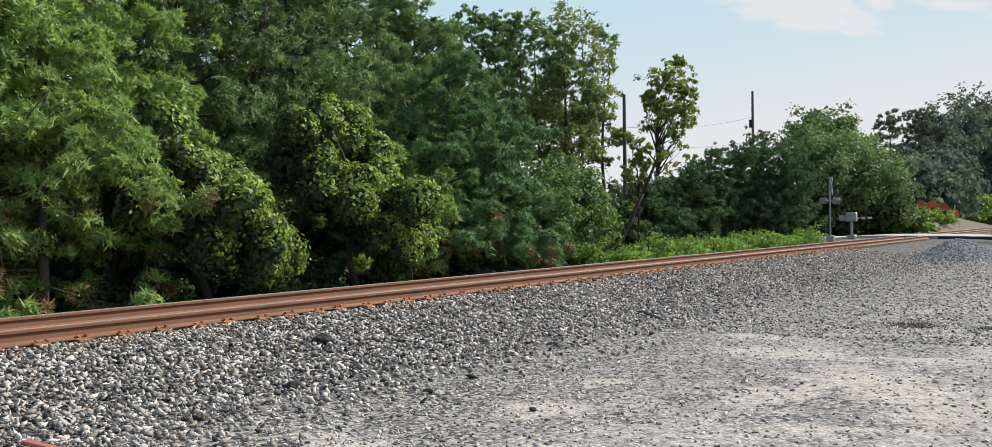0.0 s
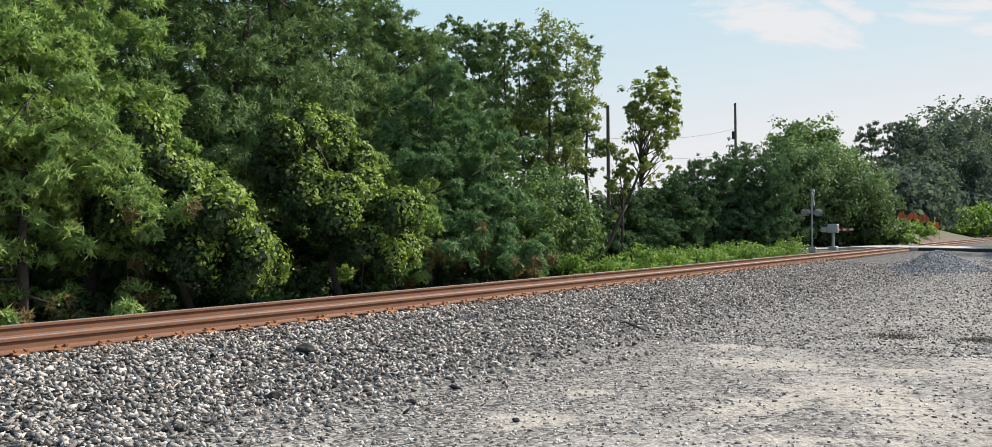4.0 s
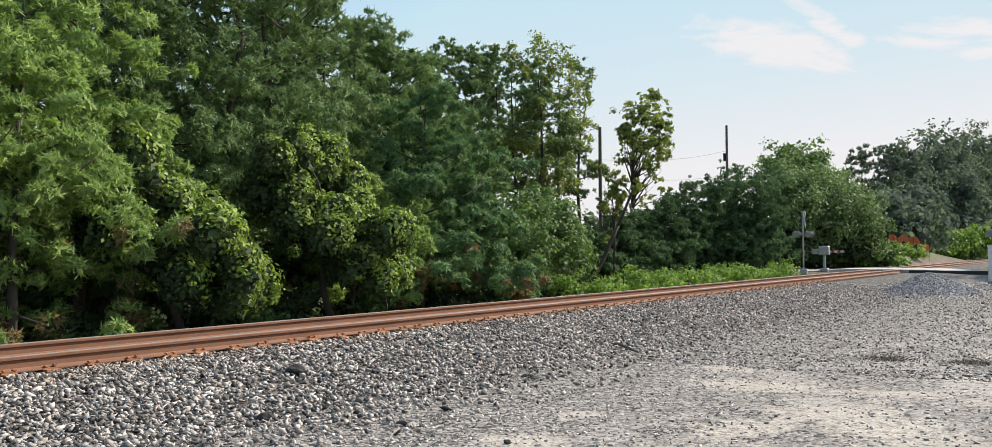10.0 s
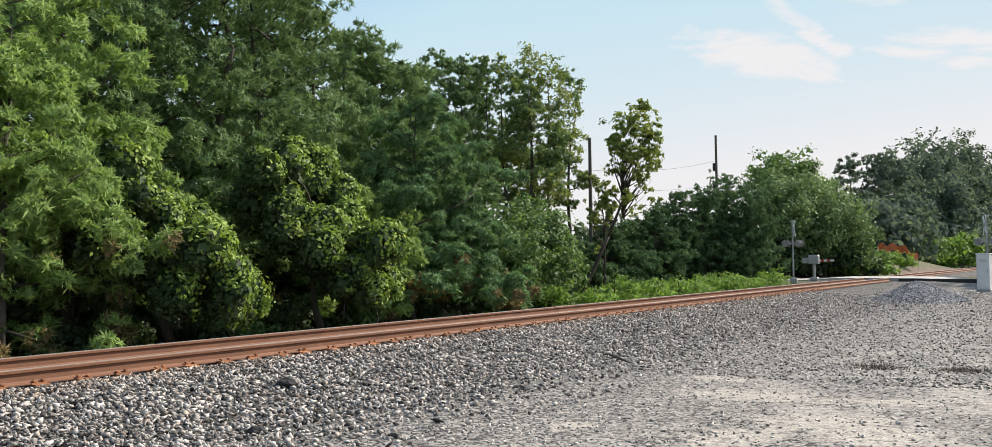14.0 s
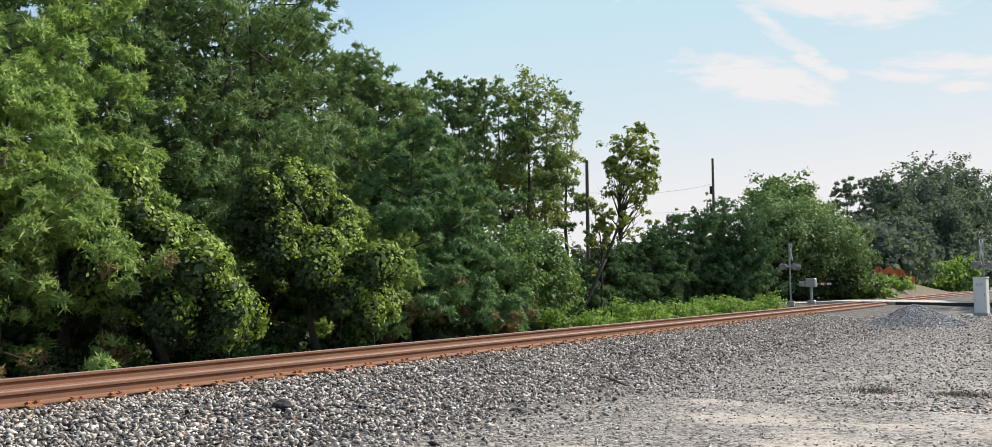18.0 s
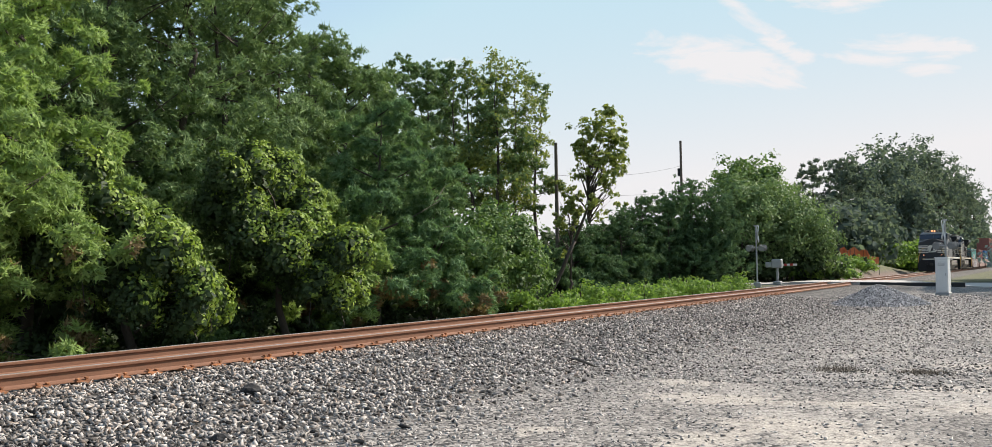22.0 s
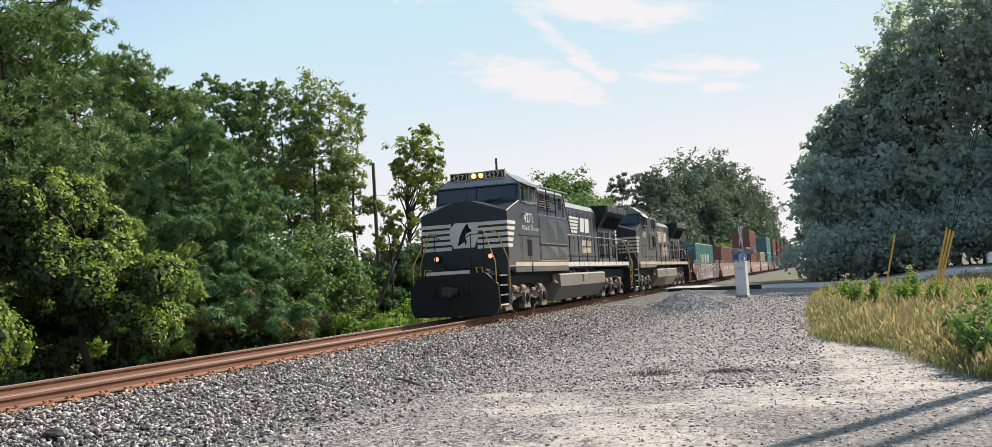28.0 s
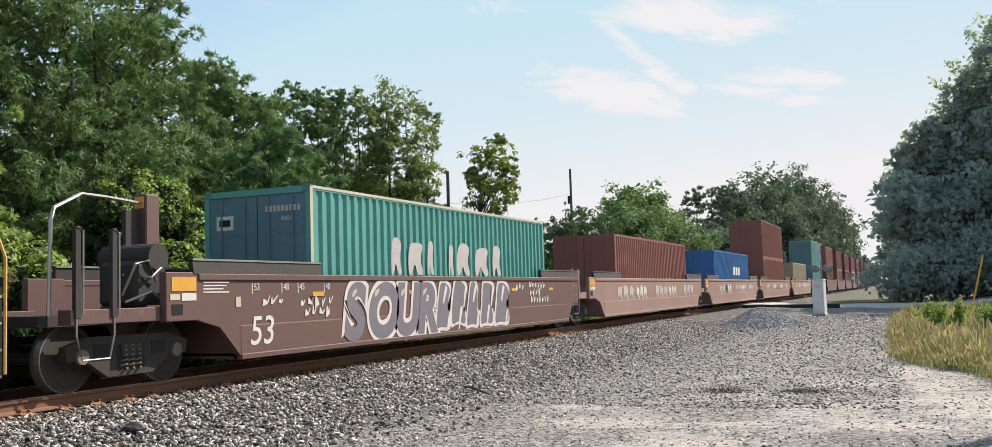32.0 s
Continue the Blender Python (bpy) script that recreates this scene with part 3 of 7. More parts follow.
    ob = np_part(name, v.reshape(-1, 3), f.reshape(-1, 3), material)
    return tagged(ob, label, "gravel", kind="stuff")


def scatter(n, x0, x1, y0, y1, power=1.0):
    """More points towards y0."""
    u = rng.random(n) ** power
    return np.stack([x0 + (x1 - x0) * rng.random(n), y0 + (y1 - y0) * u], -1)


BALLAST = 47000
p = scatter(BALLAST, TRACK_X + 0.95, -5.0, 2.2, 42.0, 1.7)
keep = rng.random(len(p)) > smooth(-7.8, -5.2, p[:, 0]) * 0.93
p = p[keep]
rusty = rng.random(len(p)) < 0.75 * (1 - smooth(1.0, 2.3, p[:, 0] - TRACK_X)) + 0.05
for pick, mat, text, seed in ((~rusty, STONE, "coarse grey crushed-stone ballast along the rails", 1), (rusty, STONE_RUSTY, "rust-stained ballast beside the rails", 5)):
    q = p[pick]
    lift = rng.random(len(q)) * 0.03 + 0.006
    stone_field("ballast", q, np.full(len(q), 0.035), ground_z(q[:, 0], q[:, 1]) + lift, mat, text, seed)
p2 = np.concatenate([scatter(5200, TRACK_X - 0.68, TRACK_X + 0.68, 4.0, 36.0, 1.5), scatter(2600, TRACK_X - 2.6, TRACK_X - 0.9, 4.0, 40.0, 1.4)])
stone_field("ballast", p2, np.full(len(p2), 0.034), ground_z(p2[:, 0], p2[:, 1]) + 0.012, STONE_RUSTY, "rust-stained ballast between and behind the rails", 2)
p3 = scatter(26000, -7.6, 2.2, 3.2, 36.0, 1.9)
keep = rng.random(len(p3)) > 0.55 * smooth(-5.5, -2.5, p3[:, 0])
p3 = p3[keep & (p3[:, 0] < grass_edge(p3[:, 1]) + 0.2)]
stone_field("yard_gravel", p3, np.full(len(p3), 0.021), ground_z(p3[:, 0], p3[:, 1]) + 0.004, STONE_FINE, "small pale gravel trodden into the sandy yard", 3)

p5 = scatter(15000, -8.2, -0.2, 13.0, 52.0, 1.4)
p5 = p5[p5[:, 0] < grass_edge(p5[:, 1])]
stone_field("yard_gravel", p5, 0.018 + 0.00055 * p5[:, 1], ground_z(p5[:, 0], p5[:, 1]) + 0.006, STONE, "pale gravel on the far part of the yard", 6)

# heap of gravel by the crossing
hx, hy, hr, hh = -5.55, 39.5, 1.8, 0.68
p4 = rng.normal(0, 1, (7000, 2))
p4 = p4 / np.linalg.norm(p4, axis=1, keepdims=True) * (rng.random((7000, 1)) ** 0.5)
hz = hh * np.clip(1 - np.linalg.norm(p4, axis=1) ** 1.45, 0, 1) * (1 + 0.12 * np.sin(5 * p4[:, 0] + 2) * np.cos(4 * p4[:, 1]))
xy = np.stack([hx + p4[:, 0] * hr * 1.0, hy + p4[:, 1] * hr * 1.7], -1)
heap = thing("gravel_heap", pose(0, 0, 0), "heap of grey gravel tipped on the yard by the track", "gravel heap")
rr, tt = np.meshgrid(np.linspace(0, 1, 9), np.linspace(0, 2 * np.pi, 33)[:-1], indexing="ij")
hv = np.stack([hx + rr * np.cos(tt) * hr, hy + rr * np.sin(tt) * hr * 1.7, hh * np.clip(1 - rr ** 1.45, 0, 1) * (1 + 0.12 * np.sin(5 * rr * np.cos(tt) + 2)) - 0.02], -1).reshape(-1, 3)
hf = np.array([(i * 32 + k, (i + 1) * 32 + k, (i + 1) * 32 + (k + 1) % 32, i * 32 + (k + 1) % 32) for i in range(8) for k in range(32)])
hv[:, 2] -= 0.06
np_part("core", hv, hf, STONE_BLUE, heap)
loose = stone_field("loose_gravel", xy, np.full(len(xy), 0.032), hz + 0.0, STONE_BLUE, "", 4)
loose.parent = heap
del loose["category"]


# ---- track ----
def rail_profile():
    half = [(0.076, 0.0), (0.076, 0.012), (0.03, 0.028), (0.010, 0.045), (0.009, 0.125), (0.036, 0.142), (0.037, 0.172), (0.028, 0.181)]
    return half + [(-x, z) for x, z in half[::-1]]


RAIL_FOOT = RAIL_Z - 0.181
for side in (0.753, -0.753):
    rail = thing("rail", pose(TRACK_X + side, 0, RAIL_FOOT), "rust-brown steel rail on tie plates, head worn bright", "rail", "rails")
    bm = bmesh.new()
    prism(bm, rail_profile(), "y", -60, 420)
    part("rail_bar", bm, RAIL_RUST, rail)
    part("running_surface", boxes((-0.029, 0.029, -60, 420, 0.1805, 0.1835)), RAIL_TOP, rail, "worn bright rail head")
TIE_STEP = 0.55
plate_bm = boxes((-0.19, 0.19, -0.095, 0.095, -0.02, 0.004), (-0.115, -0.08, -0.095, 0.095, 0.004, 0.018), (0.08, 0.115, -0.095, 0.095, 0.004, 0.018))
plate_me = bpy.data.meshes.new("tie_plate")
plate_bm.to_mesh(plate_me)
plate_bm.free()
plate_me.materials.append(PLATE_RUST)
tie_bm = boxes((-1.3, 1.3, -0.115, 0.115, -0.18, 0.0), bevel=0.012)
tie_me = bpy.data.meshes.new("tie")
tie_bm.to_mesh(tie_me)
tie_bm.free()
tie_me.materials.append(TIE_WOOD)
spike_bm = boxes((-0.012, 0.012, -0.012, 0.012, -0.02, 0.03), (-0.03, 0.018, -0.018, 0.018, 0.03, 0.048))
spike_me = bpy.data.meshes.new("spike")
spike_bm.to_mesh(spike_me)
spike_bm.free()
spike_me.materials.append(PLATE_RUST)


def tie_row():
    r = random.Random(3)
    for i in range(150):
        y = -1.0 + i * TIE_STEP + r.uniform(-0.03, 0.03)
        if 61.5 < y < 71:
            continue
        tie = tagged(new("tie", tie_me), "weathered timber tie bedded in ballast", "tie", "ties under the rails")
        tie.matrix_world = pose(TRACK_X + r.uniform(-0.04, 0.04), y, RAIL_FOOT - 0.022, 0, 0, r.uniform(-0.8, 0.8))
        for side in (0.753, -0.753):
            pl = new("tie_plate", plate_me)
            pl.parent = tie
            pl.matrix_basis = pose(side, 0, 0.02)
            if y < 45 and side > 0:
                for dx, dy in ((0.10, -0.06), (0.10, 0.06), (-0.10, 0.05)):
                    sp = new("spike", spike_me)
                    sp.parent = pl
                    sp.matrix_basis = pose(dx, dy + r.uniform(-0.01, 0.01), r.uniform(-0.004, 0.012), 0, 0, 0 if dx > 0 else 180)


# ---- trees ----
def leaf_cloud(name, pos, size, material, parent, r, up=0.35, long=1.0, label="", out=None):
    """Many small leaves: folded diamonds at the given places, one mesh. out: which way each one tends to face."""
    n = len(pos)
    nor = r.normal(size=(n, 3)) * 0.75 + np.array([0.1, -0.1, up]) + (0 if out is None else out)
    nor /= np.linalg.norm(nor, axis=1, keepdims=True)
    t = np.cross(nor, r.normal(size=(n, 3)))
    t /= np.linalg.norm(t, axis=1, keepdims=True) + 1e-9
    b = np.cross(nor, t)
    s = (np.asarray(size) * r.uniform(0.6, 1.3, n))[:, None]
    v = np.stack([pos - t * s * long, pos + b * s * 0.62 + nor * s * 0.18, pos + t * s * long, pos - b * s * 0.62 + nor * s * 0.18], 1)
    f = np.arange(n * 4).reshape(n, 4)
    return np_part(name, v.reshape(-1, 3), f, material, parent, label)


def needle_cloud(name, pos, out, size, material, parent, r, count=9, label="", wide=0.13):
    """Tufts of needles lying over the outside of a clump, thin triangles that face outwards, one mesh."""
    n = len(pos)
    o = np.repeat(out, count, 0)
    d = r.normal(0, 1, (n * count, 3))
    d -= o * (d * o).sum(1, keepdims=True)
    d /= np.linalg.norm(d, axis=1, keepdims=True) + 1e-9
    d = d + o * r.uniform(0.0, 1.25, (n * count, 1))
    d /= np.linalg.norm(d, axis=1, keepdims=True)
    s = np.repeat(np.asarray(size) * np.ones(n), count) * r.uniform(0.6, 1.3, n * count)
    p = np.repeat(pos, count, 0) - d * (s * 0.35)[:, None] + r.normal(0, 0.02, (n * count, 3))
    w = np.cross(d, o + r.normal(0, 0.35, (n * count, 3)))
    w /= np.linalg.norm(w, axis=1, keepdims=True) + 1e-9
    w *= (s * wide)[:, None]
    v = np.stack([p - w, p + w, p + d * s[:, None]], 1)
    f = np.arange(n * count * 3).reshape(-1, 3)
    return np_part(name, v.reshape(-1, 3), f, material, parent, label)


def trunk_bm(bm, base, top, r0, r1, r, steps=6, wobble=0.15, sides=7):
    pts = []
    base, top = Vector(base), Vector(top)
    for i in range(steps + 1):
        t = i / steps
        q = base.lerp(top, t)
        if 0 < i < steps:
            q += Vector((r.normal() * wobble, r.normal() * wobble, 0))
        pts.append(q)
    rad = [r0 + (r1 - r0) * (i / steps) ** 0.8 for i in range(steps + 1)]
    tube(bm, pts, rad, sides)
    return pts


def pine(x, y, h, spread, seed, material, label, low=0.12, tufts=3000, size=0.2, dead=0, count=7, group="", z=None, top=0.92, pad=0.3, flat=0.6, limb=5.0, droop=0.0, mixed=None, share=0.5, wide=0.13):
    """A pine: straight trunk, limbs, and along their outer parts knobbly clumps of needle tufts with open air between."""
    r = np.random.default_rng(seed)
    z = float(ground_z(x, y)) if z is None else z
    tree = thing("pine_tree", pose(x, y, z - 0.05), label, "tree", group)
    bm = bmesh.new()
    trunk_bm(bm, (0, 0, 0), (r.normal() * 0.02 * h, r.normal() * 0.02 * h, h * top), 0.010 * h + 0.05, 0.015, r, 7, 0.008 * h)
    limbs = max(14, int(h * limb * (1 - low)))
    knobs = []
    for i in range(limbs):
        t = low + (1 - low) * ((i + r.random()) / limbs)
        ang = r.random() * 6.283
        profile = (1 - t) ** 0.55 * (0.55 + 0.45 * min(1, (t - low) * 5 + 0.35))
        length = spread * profile * r.uniform(0.55, 1.25) + 0.2
        rise = 0.02 + 0.5 * t - droop + r.normal() * 0.2
        d = np.array([math.cos(ang), math.sin(ang), rise])
        a = np.array([0, 0, h * t * 0.97])
        tube(bm, [a, a + d * length * 0.5 + np.array([0, 0, -0.04 * length]), a + d * length], [0.02 + 0.01 * length, 0.018, 0.008], 4)
        side = np.array([-d[1], d[0], 0])
        n = max(1, int(0.6 + length / (pad * 1.8)))
        for q in range(n):
            u = 0.35 + 0.67 * (q + r.random()) / n
            c = a + d * length * u + side * r.normal() * 0.20 * length * (1.1 - 0.4 * u)
            cs = pad * r.uniform(0.7, 1.35) * (0.6 + 0.4 * profile)
            for k in range(8):
                k_off = r.normal(0, 0.80, 3) * cs * np.array([1, 1, flat])
                knobs.append((c + k_off, cs * r.uniform(0.26, 0.46), k_off / cs + np.array([0, 0, 0.25])))
    part("trunk", bm, BARK, tree, smooth=True)
    weight = np.array([k[1] ** 2 for k in knobs])
    share_of = np.maximum(3, (tufts * weight / weight.sum()).astype(int))
    pos, outs = [], []
    for (c, cs, lean), k in zip(knobs, share_of):
        q = r.normal(0, 1, (k, 3))
        q[:, 2] = np.where(r.random(k) < 0.6, np.abs(q[:, 2]), q[:, 2])
        q /= np.linalg.norm(q, axis=1, keepdims=True) + 1e-6
        pos.append(c + q * cs * r.uniform(0.72, 1.05, (k, 1)) * np.array([1, 1, 0.85]))
        o = q + lean[None] * 0.55
        outs.append(o / (np.linalg.norm(o, axis=1, keepdims=True) + 1e-6))
    pos, outs = np.concatenate(pos), np.concatenate(outs)
    pos[:, 2] = np.maximum(pos[:, 2] * h / np.quantile(pos[:, 2], 0.999), 0.05)
    if dead:
        cell = np.floor(pos * 1.6)
        pick = (np.abs(np.sin(cell @ np.array([12.9898, 78.233, 37.719]) + seed) * 43758.5453) % 1) < dead
        brown = (pos[:, 2] < h * 0.3) & pick
        needle_cloud("dead_foliage", pos[brown], outs[brown], size, LEAF_DEAD, tree, r, count, "brown dead needles", wide)
        pos, outs = pos[~brown], outs[~brown]
    if mixed is not None:
        pick = r.random(len(pos)) < share + 0.4 * np.sin(pos[:, 0] * 1.1 + pos[:, 2] * 0.8 + seed)
        leaf_cloud("yellow_foliage", np.repeat(pos[pick], 2, 0) + r.normal(0, 0.1, (2 * int(pick.sum()), 3)), 0.10, mixed, tree, r, label="yellowing leaves", out=np.repeat(outs[pick], 2, 0) * 1.6)
        pos, outs = pos[~pick], outs[~pick]
    needle_cloud("crown", pos, outs, size, material, tree, r, count, wide=wide)
    return tree


def vine_tree(az, d, ridge, seed, blobs=46, leaves=26000, size=0.058):
    """A small tree smothered in vine: billows of leaves under a falling ridge, open and dark below, with stems trailing down.
    ridge: steps of (metres to the side, top of the billows, where they end below)."""
    r = np.random.default_rng(seed)
    x, y = polar(az, d)
    z = float(ground_z(x, y))
    tree = thing("vine_covered_tree", pose(x, y, z - 0.05), VINE, "tree")
    right = np.array([math.cos(radians(az)), -math.sin(radians(az)), 0])
    back = np.array([x, y, 0]) / d
    us, tops, ends = [[k[i] for k in ridge] for i in range(3)]
    bm = bmesh.new()
    trunk_bm(bm, (0, 0, 0), tuple(right * us[1] * 0.6)[:2] + (max(tops) * 0.75,), 0.11, 0.03, r, 5, 0.06)
    lobes = []
    for i in range(blobs):
        u = us[0] + (us[-1] - us[0]) * (i + r.random()) / blobs
        t, e = np.interp(u, us, tops), np.interp(u, us, ends)
        rad = r.uniform(0.26, 0.58)
        drop = r.random() ** 1.2
        lobes.append((right * u + back * (r.normal() * 0.55 - 0.35 * drop) + np.array([0, 0, t - rad - max(0.1, t - e - 1.7 * rad) * drop]), rad))
    for c, rad in lobes[::4]:
        tube(bm, [np.array([0, 0, c[2] * 0.5]), c * 0.5 + np.array([0, 0, c[2] * 0.35]), c], [0.03, 0.02, 0.008], 4)
    part("trunk", bm, BARK, tree, smooth=True)
    centres, radii = np.array([l[0] for l in lobes]), np.array([l[1] for l in lobes])

    def shell(n, inset, jitter):
        out_p, out_n = [], []
        for j, k in enumerate((n * radii ** 2 / (radii ** 2).sum()).astype(int)):
            q = r.normal(size=(k, 3))
            q /= np.linalg.norm(q, axis=1, keepdims=True)
            p = centres[j] + q * radii[j] * inset * np.array([1, 1, 1.12]) + r.normal(0, jitter, (k, 3))
            far = np.linalg.norm(p[:, None] - centres[None], axis=2) / radii[None]
            far[:, j] = 9
            keep = (far.min(1) > 0.84 * inset) & (q[:, 2] > -0.75)
            gap = np.sin(p[:, 0] * 5.1 + p[:, 2] * 3.3 + seed) + np.sin(p[:, 1] * 4.3 - p[:, 2] * 5.7) + r.normal(0, 0.5, k)
            keep &= gap > -1.45
            out_p.append(p[keep])
            out_n.append(q[keep])
        return np.concatenate(out_p), np.concatenate(out_n)

    p, n = shell(leaves, 1.0, 0.05)
    # bright leaves facing the sun, dark ones elsewhere: light and shade put into colour
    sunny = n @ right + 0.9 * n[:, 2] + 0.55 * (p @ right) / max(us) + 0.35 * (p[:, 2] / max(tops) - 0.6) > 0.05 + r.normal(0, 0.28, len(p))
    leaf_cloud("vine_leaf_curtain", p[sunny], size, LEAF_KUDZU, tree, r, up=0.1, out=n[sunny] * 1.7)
    leaf_cloud("crown", p[~sunny], size, LEAF_SHADE, tree, r, out=n[~sunny] * 1.2, label="leaves coloured dark on the side away from the sun")
    # inner leaves coloured dark to stand for shade within the vine
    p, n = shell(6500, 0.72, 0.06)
    leaf_cloud("inner_foliage", p, size * 2.3, LEAF_SHADE, tree, r, out=n, label="inner leaves of the vine, their shade put into a dark colour")
    for k in range(9):
        c, rad = lobes[(k * 5 + 3) % blobs]
        foot = np.array([c[0] + r.normal() * 0.3, c[1] + r.normal() * 0.2, max(0.05, c[2] - r.uniform(0.7, 1.5))])
        bm = bmesh.new()
        tube(bm, [c, (c + foot) / 2 + r.normal(0, 0.12, 3), foot], 0.009, 4)
        part("trailing_stem", bm, BARK, tree, "bare hanging vine stem")
    return tree


def broad(x, y, h, spread, seed, material, label, trunk_to=0.45, clumps=40, leaves=9000, size=0.12, lean=(0, 0), name="broadleaf_tree",
          squash=1.0, shell=0.6, group="", z=None, mixed=None, round_top=0.5, share=0.4, clump=1.0, limbs=True, tight=1.0):
    """A leafy tree: trunk and limbs, and clumps of separate leaves on a knobbly outline."""
    r = np.random.default_rng(seed)
    z = float(ground_z(x, y)) if z is None else z
    tree = thing(name, pose(x, y, z - 0.05), label, "tree" if h > 3.8 else "bush", group)
    bm = bmesh.new()
    fork = np.array([lean[0] * 0.4, lean[1] * 0.4, h * max(trunk_to, 0.12)])
    trunk_bm(bm, (0, 0, 0), fork, 0.009 * h + 0.05, 0.006 * h + 0.03, r, 4, 0.006 * h)
    trunk_bm(bm, fork, (lean[0], lean[1], h * 0.88), 0.006 * h + 0.03, 0.02, r, 4, 0.012 * h)
    mid = h * (trunk_to + 1) / 2
    half = h * (1 - trunk_to) / 2
    pos, face = [], []
    per = max(12, leaves // (clumps * 3))
    for i in range(clumps):
        d = r.normal(size=3)
        d /= np.linalg.norm(d)
        if r.random() < round_top:
            d[2] = abs(d[2])
        c = np.array([lean[0] * 0.8, lean[1] * 0.8, mid]) + d * r.uniform(shell, 1.0) * np.array([spread, spread, half]) * 0.82
        c[2] = max(c[2], h * 0.05)
        if limbs and i % 2 == 0 and name == "broadleaf_tree":
            root = np.array([lean[0] * 0.6, lean[1] * 0.6, max(h * trunk_to, c[2] * r.uniform(0.6, 0.85))])
            tube(bm, [root, root * 0.45 + c * 0.55 + r.normal(0, 0.02 * h, 3), c], [0.004 * h + 0.015, 0.018, 0.006], 4)
        cs = spread * r.uniform(0.16, 0.34) * clump
        for k in range(3):   # each clump is three ragged sprays
            off = r.normal(0, 0.75, 3)
            cc = c + off * cs * np.array([1, 1, 0.8])
            q = r.normal(size=(per, 3))
            q /= np.linalg.norm(q, axis=1, keepdims=True)
            rad = r.random((per, 1)) ** 0.3 * cs * r.uniform(0.55, 1.0) * np.array([1, 1, 0.7 * squash])
            pos.append(cc + q * rad + r.normal(0, (0.34 - 0.20 * tight) * cs, (per, 3)))
            face.append((q * 1.1 + d * 0.5 + off * 0.3) * tight)
    part("trunk", bm, BARK, tree, smooth=True)
    pos, face = np.concatenate(pos), np.concatenate(face)
    top = np.quantile(pos[:, 2], 0.998)
    pos[:, 2] *= h / top
    pos[:, 2] = np.maximum(pos[:, 2], 0.03)
    if mixed is not None:
        pick = r.random(len(pos)) < share + 0.35 * np.sin(pos[:, 0] * 0.9 + pos[:, 2] * 0.7 + seed)
        leaf_cloud("yellow_foliage", pos[pick], size, mixed, tree, r, label="yellowing leaves", out=face[pick])
        pos, face = pos[~pick], face[~pick]
    leaf_cloud("crown", pos, size, material, tree, r, out=face)
    return tree


def polar(az, d):
    return d * math.sin(radians(az)), d * math.cos(radians(az))


YOUNG = "bright green young pine with branches to the ground beside the track"
OLD = "tall dark green pine in the wood behind the track"
VINE = "small tree smothered in bright green vine leaves"


def top_at(el, d):
    """Height above the yard of a point seen el degrees up at d metres."""
    return EYE[2] + d * math.tan(radians(el))


# front edge of the wood, beside the track
pine(*polar(-62.3, 19.0), 6.4, 2.2, 10, LEAF_PINE, YOUNG, 0.04, 7371, 0.21, dead=0.16, pad=0.63, count=5, wide=0.115, limb=4.2)
pine(*polar(-59.4, 19.6), 7.0, 2.2, 11, LEAF_PINE, YOUNG, 0.05, 9126, 0.21, dead=0.16, pad=0.65, count=5, wide=0.115, limb=4.2)
pine(*polar(-56.2, 22.6), 9.2, 2.5, 12, LEAF_PINE, YOUNG, 0.10, 11934, 0.21, dead=0.14, pad=0.75, count=5, wide=0.115, limb=4.2)
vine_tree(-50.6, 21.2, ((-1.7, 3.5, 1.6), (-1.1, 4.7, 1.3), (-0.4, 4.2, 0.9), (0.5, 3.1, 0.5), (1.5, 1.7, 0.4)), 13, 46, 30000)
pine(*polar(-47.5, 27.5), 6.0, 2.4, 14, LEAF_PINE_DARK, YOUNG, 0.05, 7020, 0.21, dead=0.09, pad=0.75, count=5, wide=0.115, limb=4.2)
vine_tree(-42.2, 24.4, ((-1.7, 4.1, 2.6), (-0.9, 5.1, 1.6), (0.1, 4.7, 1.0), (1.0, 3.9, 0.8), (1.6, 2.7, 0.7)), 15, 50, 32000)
pine(*polar(-40.4, 28.0), 4.2, 2.0, 9, LEAF_PINE, YOUNG, 0.05, 5940, 0.21, dead=0.16, pad=0.59, count=5, wide=0.115, limb=4.2)
pine(*polar(-36.9, 29.4), 7.0, 2.7, 17, LEAF_PINE_SOFT, YOUNG, 0.05, 11475, 0.21, dead=0.20, pad=0.63, flat=0.55, count=5, wide=0.115, limb=4.2)
pine(*polar(-33.6, 31.5), 5.0, 2.2, 18, LEAF_PINE_SOFT, YOUNG, 0.05, 7560, 0.21, dead=0.23, pad=0.59, flat=0.55, count=5, wide=0.115, limb=4.2)
broad(*polar(-31.6, 35.0), 3.6, 1.7, 8, LEAF_BROAD, "dense green bush at the wood's edge", 0.06, 50, 9000, 0.08, name="bush")
broad(*polar(-29.2, 37.0), 3.9, 1.8, 19, LEAF_BROAD, "dense green bush at the wood's edge", 0.06, 50, 11000, 0.08, name="bush")
broad(*polar(-31.0, 39.0), 4.8, 1.9, 20, LEAF_BROAD, "dense green bush at the wood's edge", 0.06, 46, 10000, 0.085, name="bush")
# undergrowth that closes the wood's edge, its shade put into dark leaf colour
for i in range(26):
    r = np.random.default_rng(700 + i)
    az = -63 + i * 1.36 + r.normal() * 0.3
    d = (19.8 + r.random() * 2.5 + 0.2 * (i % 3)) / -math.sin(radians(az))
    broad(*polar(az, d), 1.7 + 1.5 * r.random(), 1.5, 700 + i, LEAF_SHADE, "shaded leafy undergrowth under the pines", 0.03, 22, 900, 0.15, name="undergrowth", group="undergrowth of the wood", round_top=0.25)
